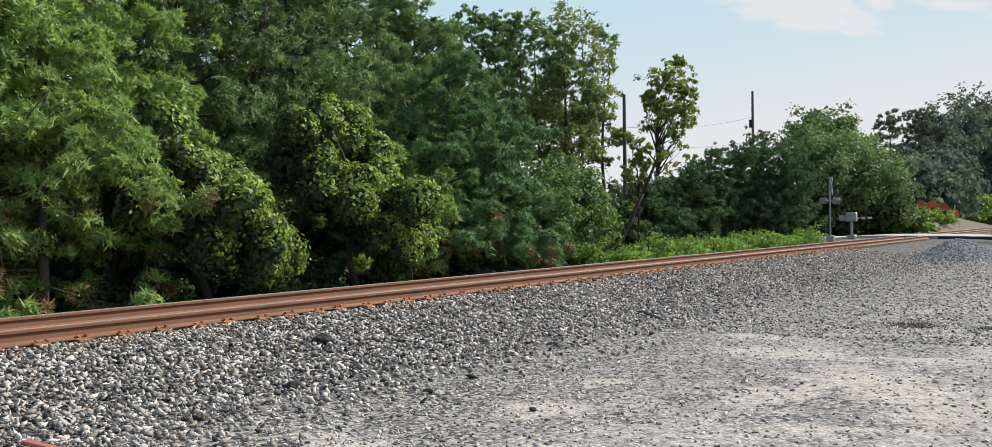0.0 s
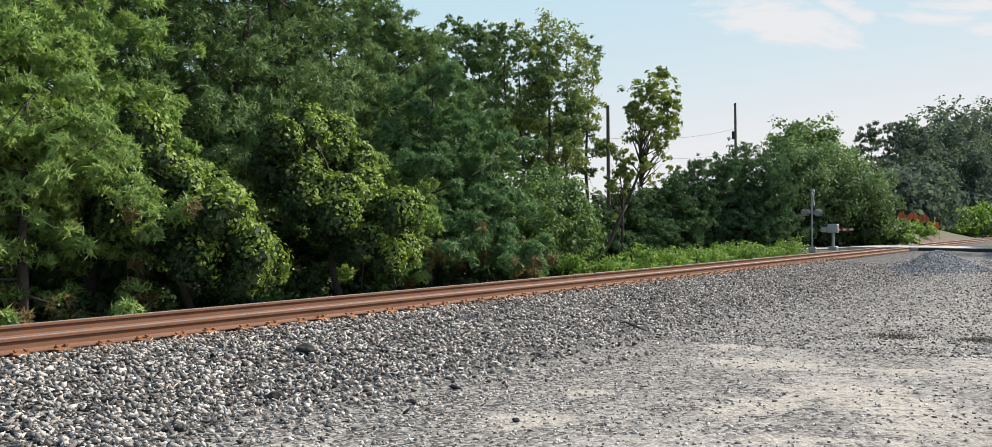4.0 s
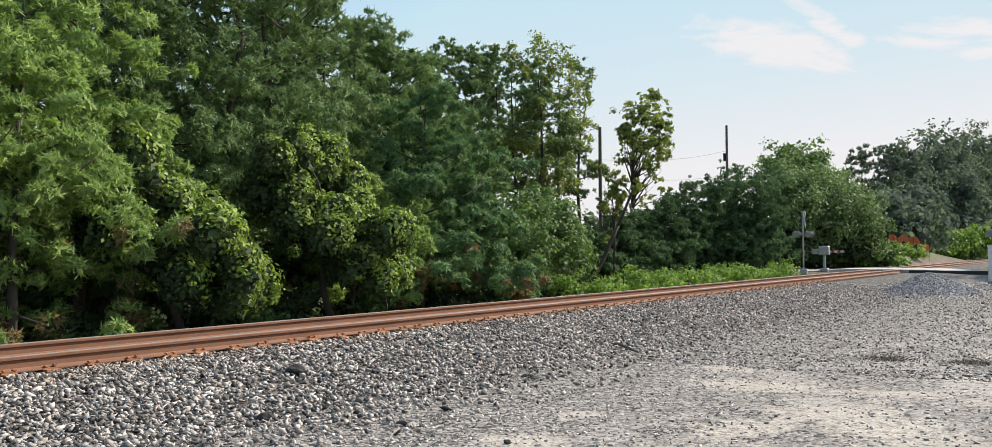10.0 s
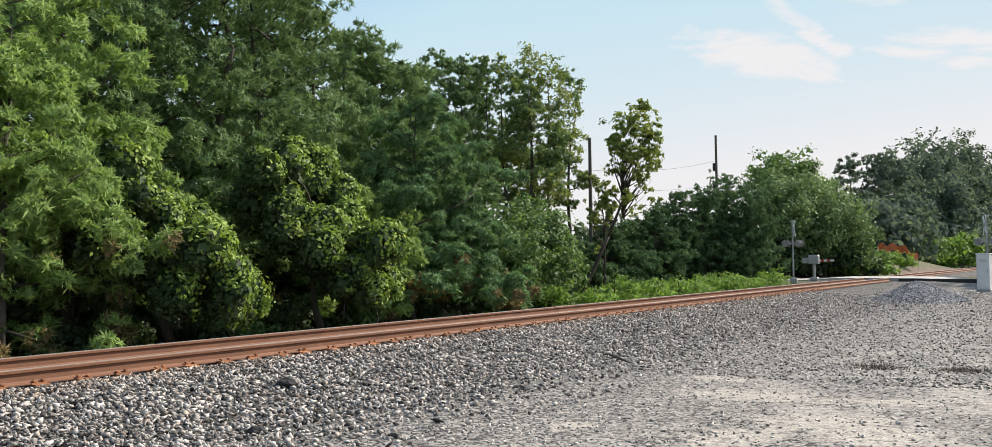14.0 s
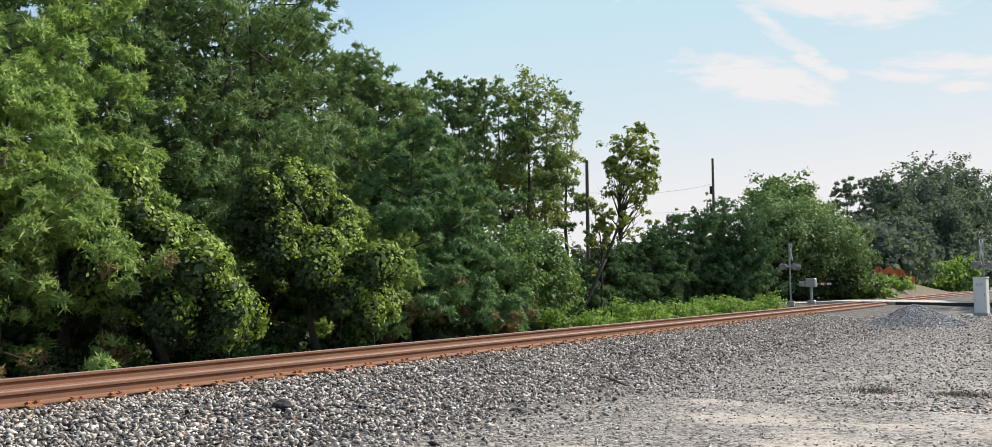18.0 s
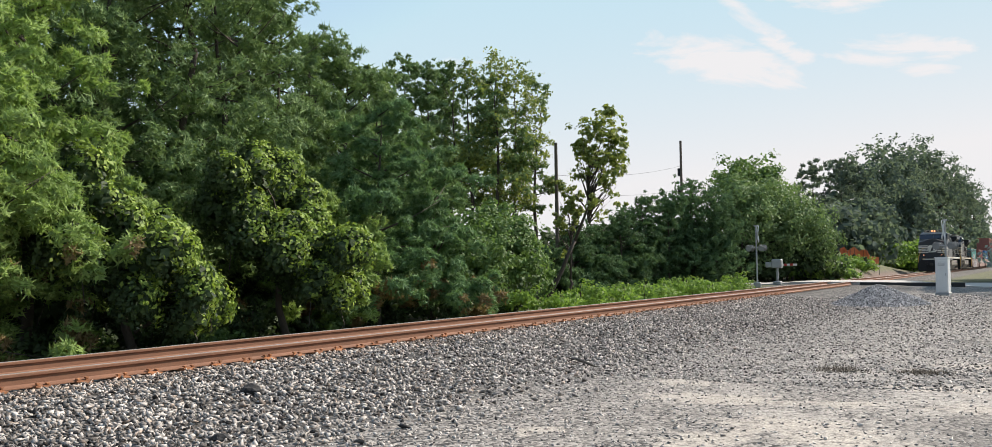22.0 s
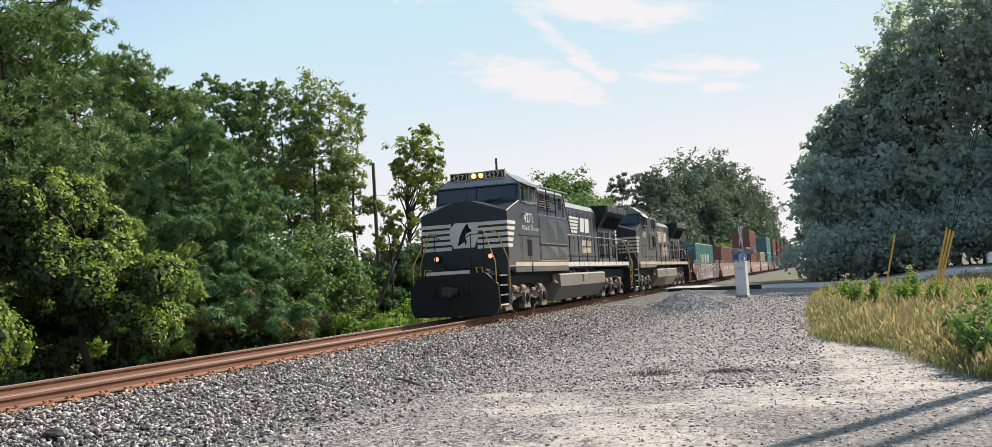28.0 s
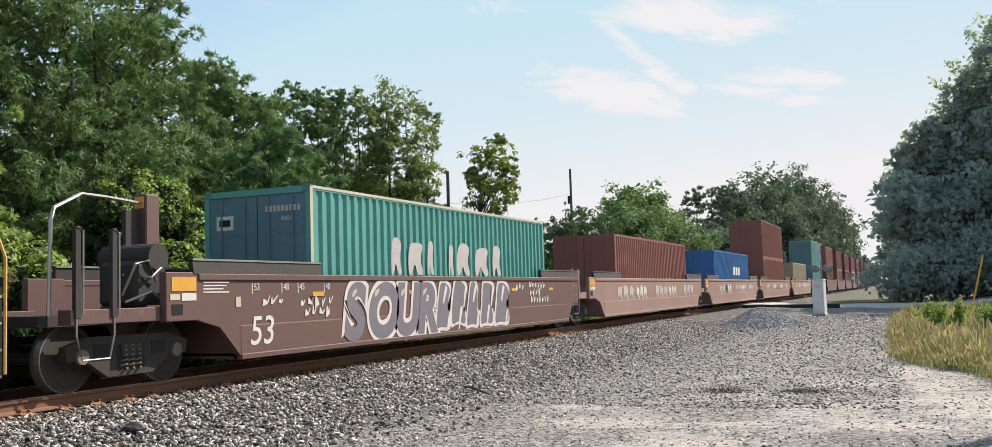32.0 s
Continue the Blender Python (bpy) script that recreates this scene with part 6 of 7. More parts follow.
    part("rear_coupler", boxes((-0.14, 0.14, 20.3, 20.95, 0.78, 1.0), bevel=0.03), UNDERFRAME, lo)
    for x in (-0.9, -0.3, 0.3, 0.9):
        bm = bmesh.new()
        tube(bm, [(x, 20.25, 1.5), (x, 20.25, 2.6)], 0.017)
        part("rear_stanchion", bm, BLACK_STEEL, lo)
    bm = bmesh.new()
    tube(bm, [(-1.1, 20.25, 2.6), (1.1, 20.25, 2.6)], 0.017)
    part("rear_railing", bm, BLACK_STEEL, lo)
    for s in (1, -1):
        for k in range(4):
            part("rear_step", boxes((s * 1.38 - 0.16, s * 1.38 + 0.16, 19.9, 20.25, 0.36 + k * 0.31, 0.39 + k * 0.31)), PAINT_CREAM, lo, "cream step edge")
        for pts in ([(s * 1.55, 20.28, 0.4), (s * 1.55, 20.28, 1.75), (s * 1.48, 20.05, 2.45), (s * 1.35, 20.0, 2.6)], [(s * 1.55, 19.88, 0.5), (s * 1.55, 19.88, 1.9), (s * 1.5, 19.75, 2.7)]):
            bm = bmesh.new()
            tube(bm, pts, 0.02)
            part("rear_grab_iron", bm, PAINT_YELLOW, lo, "yellow step handrail")
        part("rear_step_well", boxes((s * 1.3 - 0.22, s * 1.3 + 0.22, 19.84, 19.9, 0.3, 1.5)), BLACK_STEEL, lo)
    # tank, pipes, trucks
    bm = bmesh.new()
    prism(bm, [(-1.44, 1.30), (1.44, 1.30), (1.50, 1.24), (1.50, 0.80), (1.12, 0.26), (-1.12, 0.26), (-1.50, 0.80), (-1.50, 1.24)], "y", 6.2, 14.0)
    part("fuel_tank", bm, TANK_DUST, lo, "dusty tan fuel tank")
    part("tank_cradle", boxes((-1.0, 1.0, 6.0, 14.2, 1.28, 1.5)), BLACK_STEEL, lo)
    for s in (1, -1):
        part("tank_gauge", boxes((s * 1.502 - 0.005, s * 1.502 + 0.005, 9.75, 9.95, 0.92, 1.22)), BLACK_STEEL, lo)
        for yy in (8.2, 8.9, 11.2):
            bm = bmesh.new()
            disc(bm, (s * 1.34, yy, 1.36), 0.07, 0.06, axis="y", sides=10)
            part("filler_cap", bm, STEEL, lo)
        bm = bmesh.new()
        disc(bm, (s * 1.30, 5.95, 1.14), 0.07, 0.10, axis="z", sides=14, r2=0.06)
        disc(bm, (s * 1.30, 5.95, 1.0), 0.17, 0.05, axis="z", sides=14, r2=0.08)
        part("bell", bm, UNDERFRAME, lo, "dusty bell")
        for z in (1.36, 1.28):
            bm = bmesh.new()
            tube(bm, [(s * 1.30, 0.3, z), (s * 1.32, 2.0, z + 0.03), (s * 1.30, 6.0, z - 0.02)], 0.022)
            part("pipe", bm, BLACK_STEEL, lo)
    loco_truck(lo, 2.55, UNDERFRAME)
    loco_truck(lo, 16.6, UNDERFRAME)
    figures(number, 0.46, W + 0.006, 1.88, 3.13, stripe, lo, "road_figure", "pale road number figure", 0.008)
    if newer:
        letters("DC to AC", 0.21, W + 0.006, 1.60, 2.86, PAINT_WHITE, lo, "slogan", "small white lettering", 0.003)
        letters("AC44C6M", 0.15, W + 0.006, 2.94, 2.84, PAINT_WHITE, lo, "model_lettering", "small white lettering")
        for k in range(3):
            bm = bmesh.new()
            decal(bm, [(2.70 + 0.08 * k, 2.84), (2.73 + 0.08 * k, 2.84), (2.67 + 0.08 * k, 3.06), (2.64 + 0.08 * k, 3.06)], W + 0.006)
            part("swirl_stroke", bm, PAINT_WHITE, lo)
    MOVING.append((lo, y_off))
    return lo


def corrugated(bm, x, y0, y1, z0, z1, depth, pitch):
    """A container's corrugated side at plane x."""
    n = int((y1 - y0) / pitch)
    prev = None
    for i in range(n + 1):
        y = y0 + (y1 - y0) * i / n
        for dy, dx in ((0, 0), (pitch * 0.34, 0), (pitch * 0.5, -depth), (pitch * 0.84, -depth)):
            if y + dy > y1:
                break
            sx = x + (dx if x > 0 else -dx)
            cur = (bm.verts.new((sx, y + dy, z0)), bm.verts.new((sx, y + dy, z1)))
            if prev:
                bm.faces.new((prev[0], cur[0], cur[1], prev[1]))
            prev = cur
    return bm


def container(y_off, z, colour, label, high=2.896, length=12.19, detail=True, dim=None):
    """A 40-foot box: corner posts and rails, corrugated sides, doors with lock rods, roof."""
    co = thing("container", pose(TRACK_X, 0, RAIL_Z + z), label, "container", "containers on the train")
    w, L, h = 1.219, length, high
    bm = boxes((-w, -w + 0.1, 0, 0.12, 0, h), (w - 0.1, w, 0, 0.12, 0, h), (-w, -w + 0.1, L - 0.12, L, 0, h), (w - 0.1, w, L - 0.12, L, 0, h),
               (-w, w, 0, 0.08, h - 0.12, h), (-w, w, L - 0.08, L, h - 0.12, h), (-w, w, 0, 0.08, 0, 0.14), (-w, w, L - 0.08, L, 0, 0.14),
               (w - 0.06, w, 0.1, L - 0.1, h - 0.09, h), (-w, -w + 0.06, 0.1, L - 0.1, h - 0.09, h), (w - 0.06, w, 0.1, L - 0.1, 0, 0.14), (-w, -w + 0.06, 0.1, L - 0.1, 0, 0.14))
    part("frame", bm, colour, co)
    bm = bmesh.new()
    corrugated(bm, w - 0.008, 0.12, L - 0.12, 0.14, h - 0.09, 0.045, 0.28)
    part("side_wall", bm, colour, co, "corrugated side")
    bm = bmesh.new()
    corrugated(bm, -w + 0.012, 0.12, L - 0.12, 0.14, h - 0.09, 0.036, 0.28)
    part("side_wall", bm, colour, co)
    part("roof", boxes((-w + 0.05, w - 0.05, 0.06, L - 0.06, h - 0.06, h - 0.02), (-w + 0.05, w - 0.05, L - 0.1, L - 0.06, 0.1, h - 0.1)), colour, co)
    for s in (-1, 1):
        door = part("door", boxes((min(s * 0.01, s * (w - 0.1)), max(s * 0.01, s * (w - 0.1)), 0.03, 0.06, 0.12, h - 0.12), bevel=0.004), dim or colour, co)
        if detail:
            for k in (0.28, 0.82):
                bm = bmesh.new()
                tube(bm, [(s * k, 0.005, 0.16), (s * k, 0.005, h - 0.16)], 0.017)
                part("lock_rod", bm, dim or colour, door)
            for k in range(3):
                part("door_rib", boxes((min(s * 0.1, s * 1.05), max(s * 0.1, s * 1.05), 0.018, 0.03, 0.55 + k * 0.75, 0.60 + k * 0.75)), dim or colour, door)
    if detail:
        part("corner_casting", boxes(*[(sx * w - (0.17 if sx > 0 else -0.004), sx * w + (0.004 if sx > 0 else 0.17), yy, yy + 0.17, zz, zz + 0.12)
                                       for sx in (1, -1) for yy in (-0.004, L - 0.166) for zz in (-0.004, h - 0.116)]), dim or colour, co)
    if detail and colour is C_GREEN:
        part("pale_edge", boxes((w + 0.001, w + 0.009, -0.008, 0.075, 0.02, h - 0.02)), PAINT_CREAM, co, "pale cream corner edge")
        part("pale_edge", boxes((w + 0.001, w + 0.009, 0.075, L - 0.02, h - 0.055, h - 0.005)), PAINT_CREAM, co, "pale cream top rail")
    MOVING.append((co, y_off))
    return co


def freight_truck(parent, yc):
    """A two-axle freight truck with cast side frames and coil springs."""
    tr = part("bolster", boxes((-1.1, 1.1, yc - 0.2, yc + 0.2, 0.42, 0.62), bevel=0.02), TRUCK_DARK, parent)
    for s in (1, -1):
        bm = bmesh.new()
        out = [(yc - 1.15, 0.62), (yc - 0.75, 0.74), (yc + 0.75, 0.74), (yc + 1.15, 0.62), (yc + 1.12, 0.42), (yc + 0.86, 0.46), (yc + 0.42, 0.18), (yc - 0.42, 0.18), (yc - 0.86, 0.46), (yc - 1.12, 0.42)]
        prism(bm, out, "x", 0.93 if s > 0 else -1.05, 1.05 if s > 0 else -0.93)
        part("side_frame", bm, TRUCK_DARK, tr)
        part("frame_window", boxes((s * 1.052 - 0.004, s * 1.052 + 0.004, yc - 0.26, yc + 0.26, 0.27, 0.62), (s * 1.052 - 0.004, s * 1.052 + 0.004, yc - 0.68, yc - 0.40, 0.45, 0.64), (s * 1.052 - 0.004, s * 1.052 + 0.004, yc + 0.40, yc + 0.68, 0.45, 0.64)), BLACK_STEEL, tr)
        for dy in (-0.13, 0.0, 0.13):
            part("coil_spring", coil(s * 1.04, yc + dy, 0.27, 0.60, 0.056, 0.017, 5), UNDERFRAME, tr)
        for dy in (-0.89, 0.89):
            bm = bmesh.new()
            disc(bm, (s * 1.07, yc + dy, 0.48), 0.10, 0.03, sides=12)
            part("bearing_cap", bm, UNDERFRAME, tr)
    for dy in (-0.89, 0.89):
        wheelset(parent, yc + dy, 0.46)


def well_car(y_off, paint, label, first=False, detail=True, seed=0):
    """A container well: deep side sills between end platforms, posts and ladders at the end, trucks."""
    wc = thing("well_car", pose(TRACK_X, 0, RAIL_Z), label, "well car", "well cars of the train")
    L = 17.9
    for s in (1, -1):
        bm = bmesh.new()
        prism(bm, [(0.0, 1.52), (L, 1.52), (L, 0.78), (L - 0.55, 0.78), (L - 1.0, 0.30), (1.0, 0.30), (0.5, 0.78), (0.0, 0.90)], "x", 1.36 if s > 0 else -1.44, 1.44 if s > 0 else -1.36)
        part("side_sill", bm, paint, wc)
        part("sill_top_chord", boxes((s * 1.41 - 0.09, s * 1.41 + 0.06, 0, L, 1.50, 1.60), bevel=0.01), paint, wc)
        part("sill_bottom_chord", boxes((s * 1.41 - 0.12, s * 1.41 + 0.05, 1.0, L - 1.0, 0.24, 0.33), bevel=0.01), paint, wc)
        bm = bmesh.new()
        prism(bm, [(s * 1.436, 0.80), (s * 1.446, 0.77), (s * 1.446, 0.33), (s * 1.436, 0.32)], "y", 1.0, L - 1.0)
        part("sill_lower_panel", bm, paint, wc)
        for y in (-0.1, L - 3.3):
            bm = bmesh.new()
            prism(bm, [(s * 1.36, 1.60), (s * 1.46, 1.60), (s * 1.42, 1.82), (s * 1.36, 1.82)], "y", y, y + 3.4)
            part("guide_rail", bm, TRUCK_DARK, wc)
            part("guide_cap", boxes((s * 1.39 - 0.03, s * 1.39 + 0.05, y, y + 3.4, 1.80, 1.83)), STEEL if detail else paint, wc)
    part("well_floor", boxes((-1.36, 1.36, 1.0, L - 1.0, 0.25, 0.34)), paint, wc)
    for y in (1.0, L - 1.2):
        part("end_bulkhead", boxes((-1.36, 1.36, y, y + 0.15, 0.3, 1.3)), paint, wc)
    for y0, y1 in ((-2.4, 1.1), (L - 1.1, L + 1.0)):
        part("end_platform", boxes((-0.9, 0.9, y0, y1, 0.90, 1.05)), TRUCK_DARK, wc)
    freight_truck(wc, -0.95)
    part("drawbar", boxes((-0.2, 0.2, -3.3, -2.3, 0.70, 0.95), bevel=0.02), TRUCK_DARK, wc)
    if not detail:
        MOVING.append((wc, y_off))
        return wc
    for s in (1, -1):
        for y in (-2.2, -1.58):
            part("end_post", boxes((s * 1.36 - 0.035, s * 1.36 + 0.035, y - 0.05, y + 0.05, 1.0, 2.2 if first else 1.9), bevel=0.008), TRUCK_DARK if first else paint, wc)
            bm = bmesh.new()
            tube(bm, [(s * 1.40, y + 0.07, 1.05), (s * 1.40, y + 0.07, 2.15 if first else 1.85), (s * 1.40, y - 0.02, 2.2 if first else 1.9)], 0.013)
            part("grab_iron", bm, STEEL, wc, "bare steel grab iron")
        bm = bmesh.new()
        tube(bm, [(s * 1.38, -2.22, 1.0), (s * 1.38, -2.22, 0.78), (s * 1.38, -2.12, 0.46), (s * 1.38, -1.66, 0.46), (s * 1.38, -1.58, 0.78), (s * 1.38, -1.58, 1.0)], 0.014)
        part("stirrup", bm, STEEL, wc, "bare steel stirrup step")
        part("end_sill", boxes((s * 1.25 - 0.12, s * 1.25 + 0.12, -2.3, -0.7, 0.92, 1.12), bevel=0.01), paint, wc)
        part("end_box", boxes((s * 1.38 - 0.06, s * 1.38 + 0.07, -0.68, 0.04, 0.90, 1.62), bevel=0.012), paint, wc)
        bm = bmesh.new()
        tube(bm, [(s * 1.43, L - 0.5, 0.7), (s * 1.43, L - 0.5, 1.7)], 0.014)
        tube(bm, [(s * 1.43, L - 0.1, 0.7), (s * 1.43, L - 0.1, 1.7)], 0.014)
        for k in range(4):
            tube(bm, [(s * 1.43, L - 0.5, 0.75 + k * 0.3), (s * 1.43, L - 0.1, 0.75 + k * 0.3)], 0.012)
        part("ladder", bm, STEEL, wc, "steel ladder")
    part("panel_orange", boxes((1.452, 1.458, -0.57, -0.05, 1.34, 1.55)), SIGN_ORANGE, wc, "orange placard")
    part("panel_white", boxes((1.452, 1.458, -0.36, -0.05, 1.20, 1.31)), PAINT_WHITE, wc, "white placard")
    part("panel_white", boxes((1.452, 1.458, -0.60, -0.40, 1.21, 1.30)), PAINT_CREAM, wc, "pale placard")
    part("panel_black", boxes((1.452, 1.458, -0.56, -0.34, 1.0, 1.15)), BLACK_STEEL, wc, "black placard")
    if first:
        # brake gear and the tall post on the platform
        part("tall_post", boxes((0.30, 0.58, -0.15, 0.15, 1.05, 2.86), bevel=0.02), WELL_BROWN, wc)
        part("post_reflector", boxes((0.36, 0.54, -0.16, -0.15, 2.64, 2.82)), SIGN_ORANGE, wc)
        part("post_web", boxes((0.38, 0.46, -0.45, -0.15, 1.05, 2.6), bevel=0.01), TRUCK_DARK, wc)
        part("valve_block", boxes((0.3, 1.05, -0.85, -0.2, 1.15, 1.8), bevel=0.06), TRUCK_DARK, wc)
        bm = bmesh.new()
        disc(bm, (0.6, -0.45, 1.86), 0.20, 0.5, axis="x", sides=16)
        part("air_reservoir", bm, TRUCK_DARK, wc)
        for pts in ([(0.9, -0.95, 1.3), (1.1, -0.9, 1.75), (1.15, -0.7, 1.8), (1.1, -0.5, 1.5)], [(0.8, -0.85, 1.6), (1.15, -0.65, 1.55), (1.1, -0.4, 1.7)], [(1.0, -1.0, 1.2), (1.2, -0.7, 1.35), (1.2, -0.45, 1.2)]):
            bm = bmesh.new()
            tube(bm, pts, 0.02)
            part("brake_pipe", bm, STEEL, wc)
        bm = bmesh.new()
        tube(bm, [(1.2, -2.50, 1.05), (1.2, -2.47, 2.3), (1.15, -2.38, 2.45), (0.95, -1.75, 2.70), (0.75, -1.1, 2.72), (0.45, -0.1, 2.72)], 0.026)
        part("platform_rail", bm, STEEL, wc, "bent steel platform rail")
        bm = bmesh.new()
        tube(bm, [(-1.2, -2.65, 1.05), (-1.2, -2.62, 2.2), (-1.1, -2.45, 2.45), (-0.6, -2.0, 2.6)], 0.024)
        part("platform_rail", bm, STEEL, wc)
        # stencils
        letters("53", 0.66, 1.450, 1.2, 0.46, PAINT_WHITE, wc, "length_stencil", "white stencilled number", 0.003, 0.12)
        for yy, word in ((1.28, "53"), (2.08, "48"), (2.55, "45"), (3.36, "40")):
            letters(word, 0.16, 1.446, yy + 0.05, 1.34, PAINT_WHITE, wc, "position_stencil", "small white stencil")
            part("position_tick", boxes((1.440, 1.446, yy, yy + 0.02, 1.28, 1.46)), PAINT_WHITE, wc)
        for k in range(4):
            part("stencil_bar", boxes((1.440, 1.446, 0.12, 0.72 - 0.07 * (k % 3), 1.46 - k * 0.05, 1.48 - k * 0.05)), PAINT_WHITE, wc)
        part("data_plate", boxes((1.440, 1.447, 0.88, 1.0, 1.08, 1.24)), PAINT_CREAM, wc)
        for yy in (3.0, 6.6, 9.0, 12.3, 15.2):
            part("reflector", boxes((1.441, 1.449, yy, yy + 0.36, 1.22, 1.30)), SIGN_ORANGE, wc, "yellow reflector")
        graffiti(wc)
    else:
        r = random.Random(seed)
        for k in range(5):
            y0 = 2.5 + k * 2.7 + r.random()
            sprayed(wc, y0, 0.55, 1.6 + r.random(), 0.85, SPRAY_WHITE if k % 2 else SPRAY_PALE, r.randrange(99))
        for yy in (3.0, 9.0, 15.0):
            part("reflector", boxes((1.441, 1.449, yy, yy + 0.36, 1.22, 1.30)), SIGN_ORANGE, wc)
    MOVING.append((wc, y_off))
    return wc


def blob(pts, n=5):
    """A closed outline rounded by averaging between its corners."""
    for _ in range(2):
        out = []
        for i, p in enumerate(pts):
            q = pts[(i + 1) % len(pts)]
            out += [(p[0] * 0.75 + q[0] * 0.25, p[1] * 0.75 + q[1] * 0.25), (p[0] * 0.25 + q[0] * 0.75, p[1] * 0.25 + q[1] * 0.75)]
        pts = out
    return pts


def painted(parent, name, pts, x, material, tag=""):
    """A sprayed shape, clipped to the sill's upper or lower panel by its own height."""
    bm = bmesh.new()
    vs = [bm.verts.new((x + 0.006, p, q)) for p, q in pts]
    f = bm.faces.new(vs)
    bmesh.ops.triangulate(bm, faces=[f])
    return part(name, bm, material, parent, tag)


def sprayed(parent, y, z, w, h, material, seed):
    """A loose sprayed scrawl: a few bent strokes."""
    r = random.Random(seed)
    for k in range(3):
        x0 = y + k * w / 3
        pts = [(x0, z + 0.25), (x0 + 0.08, z + h * 0.9), (x0 + w * 0.16, z + h * r.uniform(0.8, 1.0)), (x0 + w * 0.30, z + h * 0.7), (x0 + w * 0.2, z + h * 0.55), (x0 + w * 0.3, z + 0.27), (x0 + w * 0.2, z + 0.26), (x0 + w * 0.1, z + h * 0.6)]
        painted(parent, "spray_mark", blob(pts), 1.4435, material, "sprayed mark")


def graffiti(parent):
    """Tall bubble letters along the sill, grey inside with wide pale edges, run-on shapes after them, and small scrawls."""
    for ch, y in (("S", 3.86), ("O", 4.70), ("U", 5.78), ("R", 6.76)):
        for name, mat, x, bold, tag in (("graffiti_edge", SPRAY_WHITE, 1.4525, 0.17, "pale graffiti outline"), ("graffiti_fill", SPRAY_GREY, 1.4565, 0.075, "dark grey graffiti fill")):
            g = letters(ch, 1.42, x, y + 0.15, 0.42, mat, parent, name, tag, bold, 0.18)
        painted(parent, "graffiti_shade", blob([(y + 0.42, 1.16), (y + 0.46, 1.30), (y + 0.66, 1.36), (y + 0.56, 1.22)]), 1.4535, SPRAY_PALE)
    r = random.Random(12)
    y = 7.75
    for k in range(5):
        w = (0.8, 0.95, 0.75, 1.0, 1.05)[k]
        z0, z1 = 0.30 + 0.06 * r.random(), 1.60 - 0.08 * r.random()
        lean = 0.25

        def j():
            return r.uniform(-0.07, 0.07)
        edge = blob([(y - 0.08 + j(), z0), (y + lean * 0.5 + j(), (z0 + z1) / 2 + j()), (y + lean, z1 - 0.1), (y + lean + 0.1, z1), (y + w * 0.8 + j(), z1 + j() * 0.5), (y + w + 0.1 + j(), z1 - 0.2 + j()), (y + w * 0.8 + j(), 0.95 + j()), (y + w + j(), 0.7 + j()), (y + w * 0.95, z0), (y + w * 0.4 + j(), z0 + 0.1 + j())])
        painted(parent, "graffiti_edge", edge, 1.4465 + 0.001 * (k % 2), SPRAY_WHITE, "pale graffiti outline")
        mid = (y + w * 0.55, 0.92)
        fill = [(mid[0] + (p - mid[0]) * 0.80, mid[1] + (q - mid[1]) * 0.86) for p, q in edge]
        painted(parent, "graffiti_fill", fill, 1.4495, SPRAY_GREY, "dark grey graffiti fill")
        for sx, za, zb in ((0.36, 0.36, 0.92), (0.66, 0.86, 1.42)) if k % 2 else ((0.60, 0.38, 0.80), (0.38, 0.98, 1.40)):
            slit = [(y + w * sx + 0.1, za), (y + w * sx + 0.16, (za + zb) / 2), (y + w * sx + 0.26, zb), (y + w * sx + 0.36, zb - 0.06), (y + w * sx + 0.24, (za + zb) / 2 - 0.08), (y + w * sx + 0.16, za)]
            painted(parent, "graffiti_stroke", slit, 1.4525, SPRAY_WHITE, "pale inner stroke")
        y += w * 0.94
    for y0, z, n in ((2.62, 1.04, 5), (2.75, 0.86, 4), (12.6, 1.25, 3), (13.6, 1.30, 6), (13.65, 1.10, 4), (13.7, 0.90, 7), (1.55, 1.08, 3)):
        for k in range(n):
            yy = y0 + k * 0.22
            e = [r.uniform(-0.05, 0.05) for _ in range(6)]
            pts = [(yy, z + e[0]), (yy + 0.02, z + 0.15 + e[1]), (yy + 0.05, z + 0.16 + e[1]), (yy + 0.09 + e[2], z + 0.07), (yy + 0.16 + e[3], z + 0.15 + e[4]), (yy + 0.17 + e[3], z + 0.13 + e[4]), (yy + 0.10 + e[2], z + 0.03), (yy + 0.03, z + e[0])]
            painted(parent, "scrawl", pts, 1.4445, SPRAY_WHITE)


LOCO_PITCH, BOX_AT = 22.3, 49.3
locomotive(0.0, PAINT_BLACK, "4271", True, "black diesel locomotive with white nose stripes, headlights lit", True)
locomotive(LOCO_PITCH, PAINT_GREY, "9898", False, "dusty faded black diesel locomotive with cream stripes", False)
C_GREEN = grain_mat("container_green", (0.10, 0.36, 0.31), dark=(0.06, 0.22, 0.19), rough=0.5, scale=0.7, fine=20, bump=0.03, spot=(0.22, 0.16, 0.11), spot_at=0.72)
# green container's end: its sky-lit shade is put into a blue-grey colour
C_DOOR_SHADE = grain_mat("shaded_door_blue_grey", (0.105, 0.205, 0.245), dark=(0.07, 0.14, 0.17), rough=0.5, scale=0.7, fine=20, bump=0.03, spot=(0.16, 0.13, 0.11), spot_at=0.70)
C_RED = grain_mat("container_rust_red", (0.28, 0.1, 0.078), dark=(0.18, 0.065, 0.052), rough=0.55, scale=0.7, fine=20, bump=0.03, spot=(0.40, 0.20, 0.14), spot_at=0.70)
C_BLUE = grain_mat("container_blue", (0.035, 0.17, 0.40), dark=(0.022, 0.10, 0.25), rough=0.5, scale=0.7, fine=20, bump=0.03)
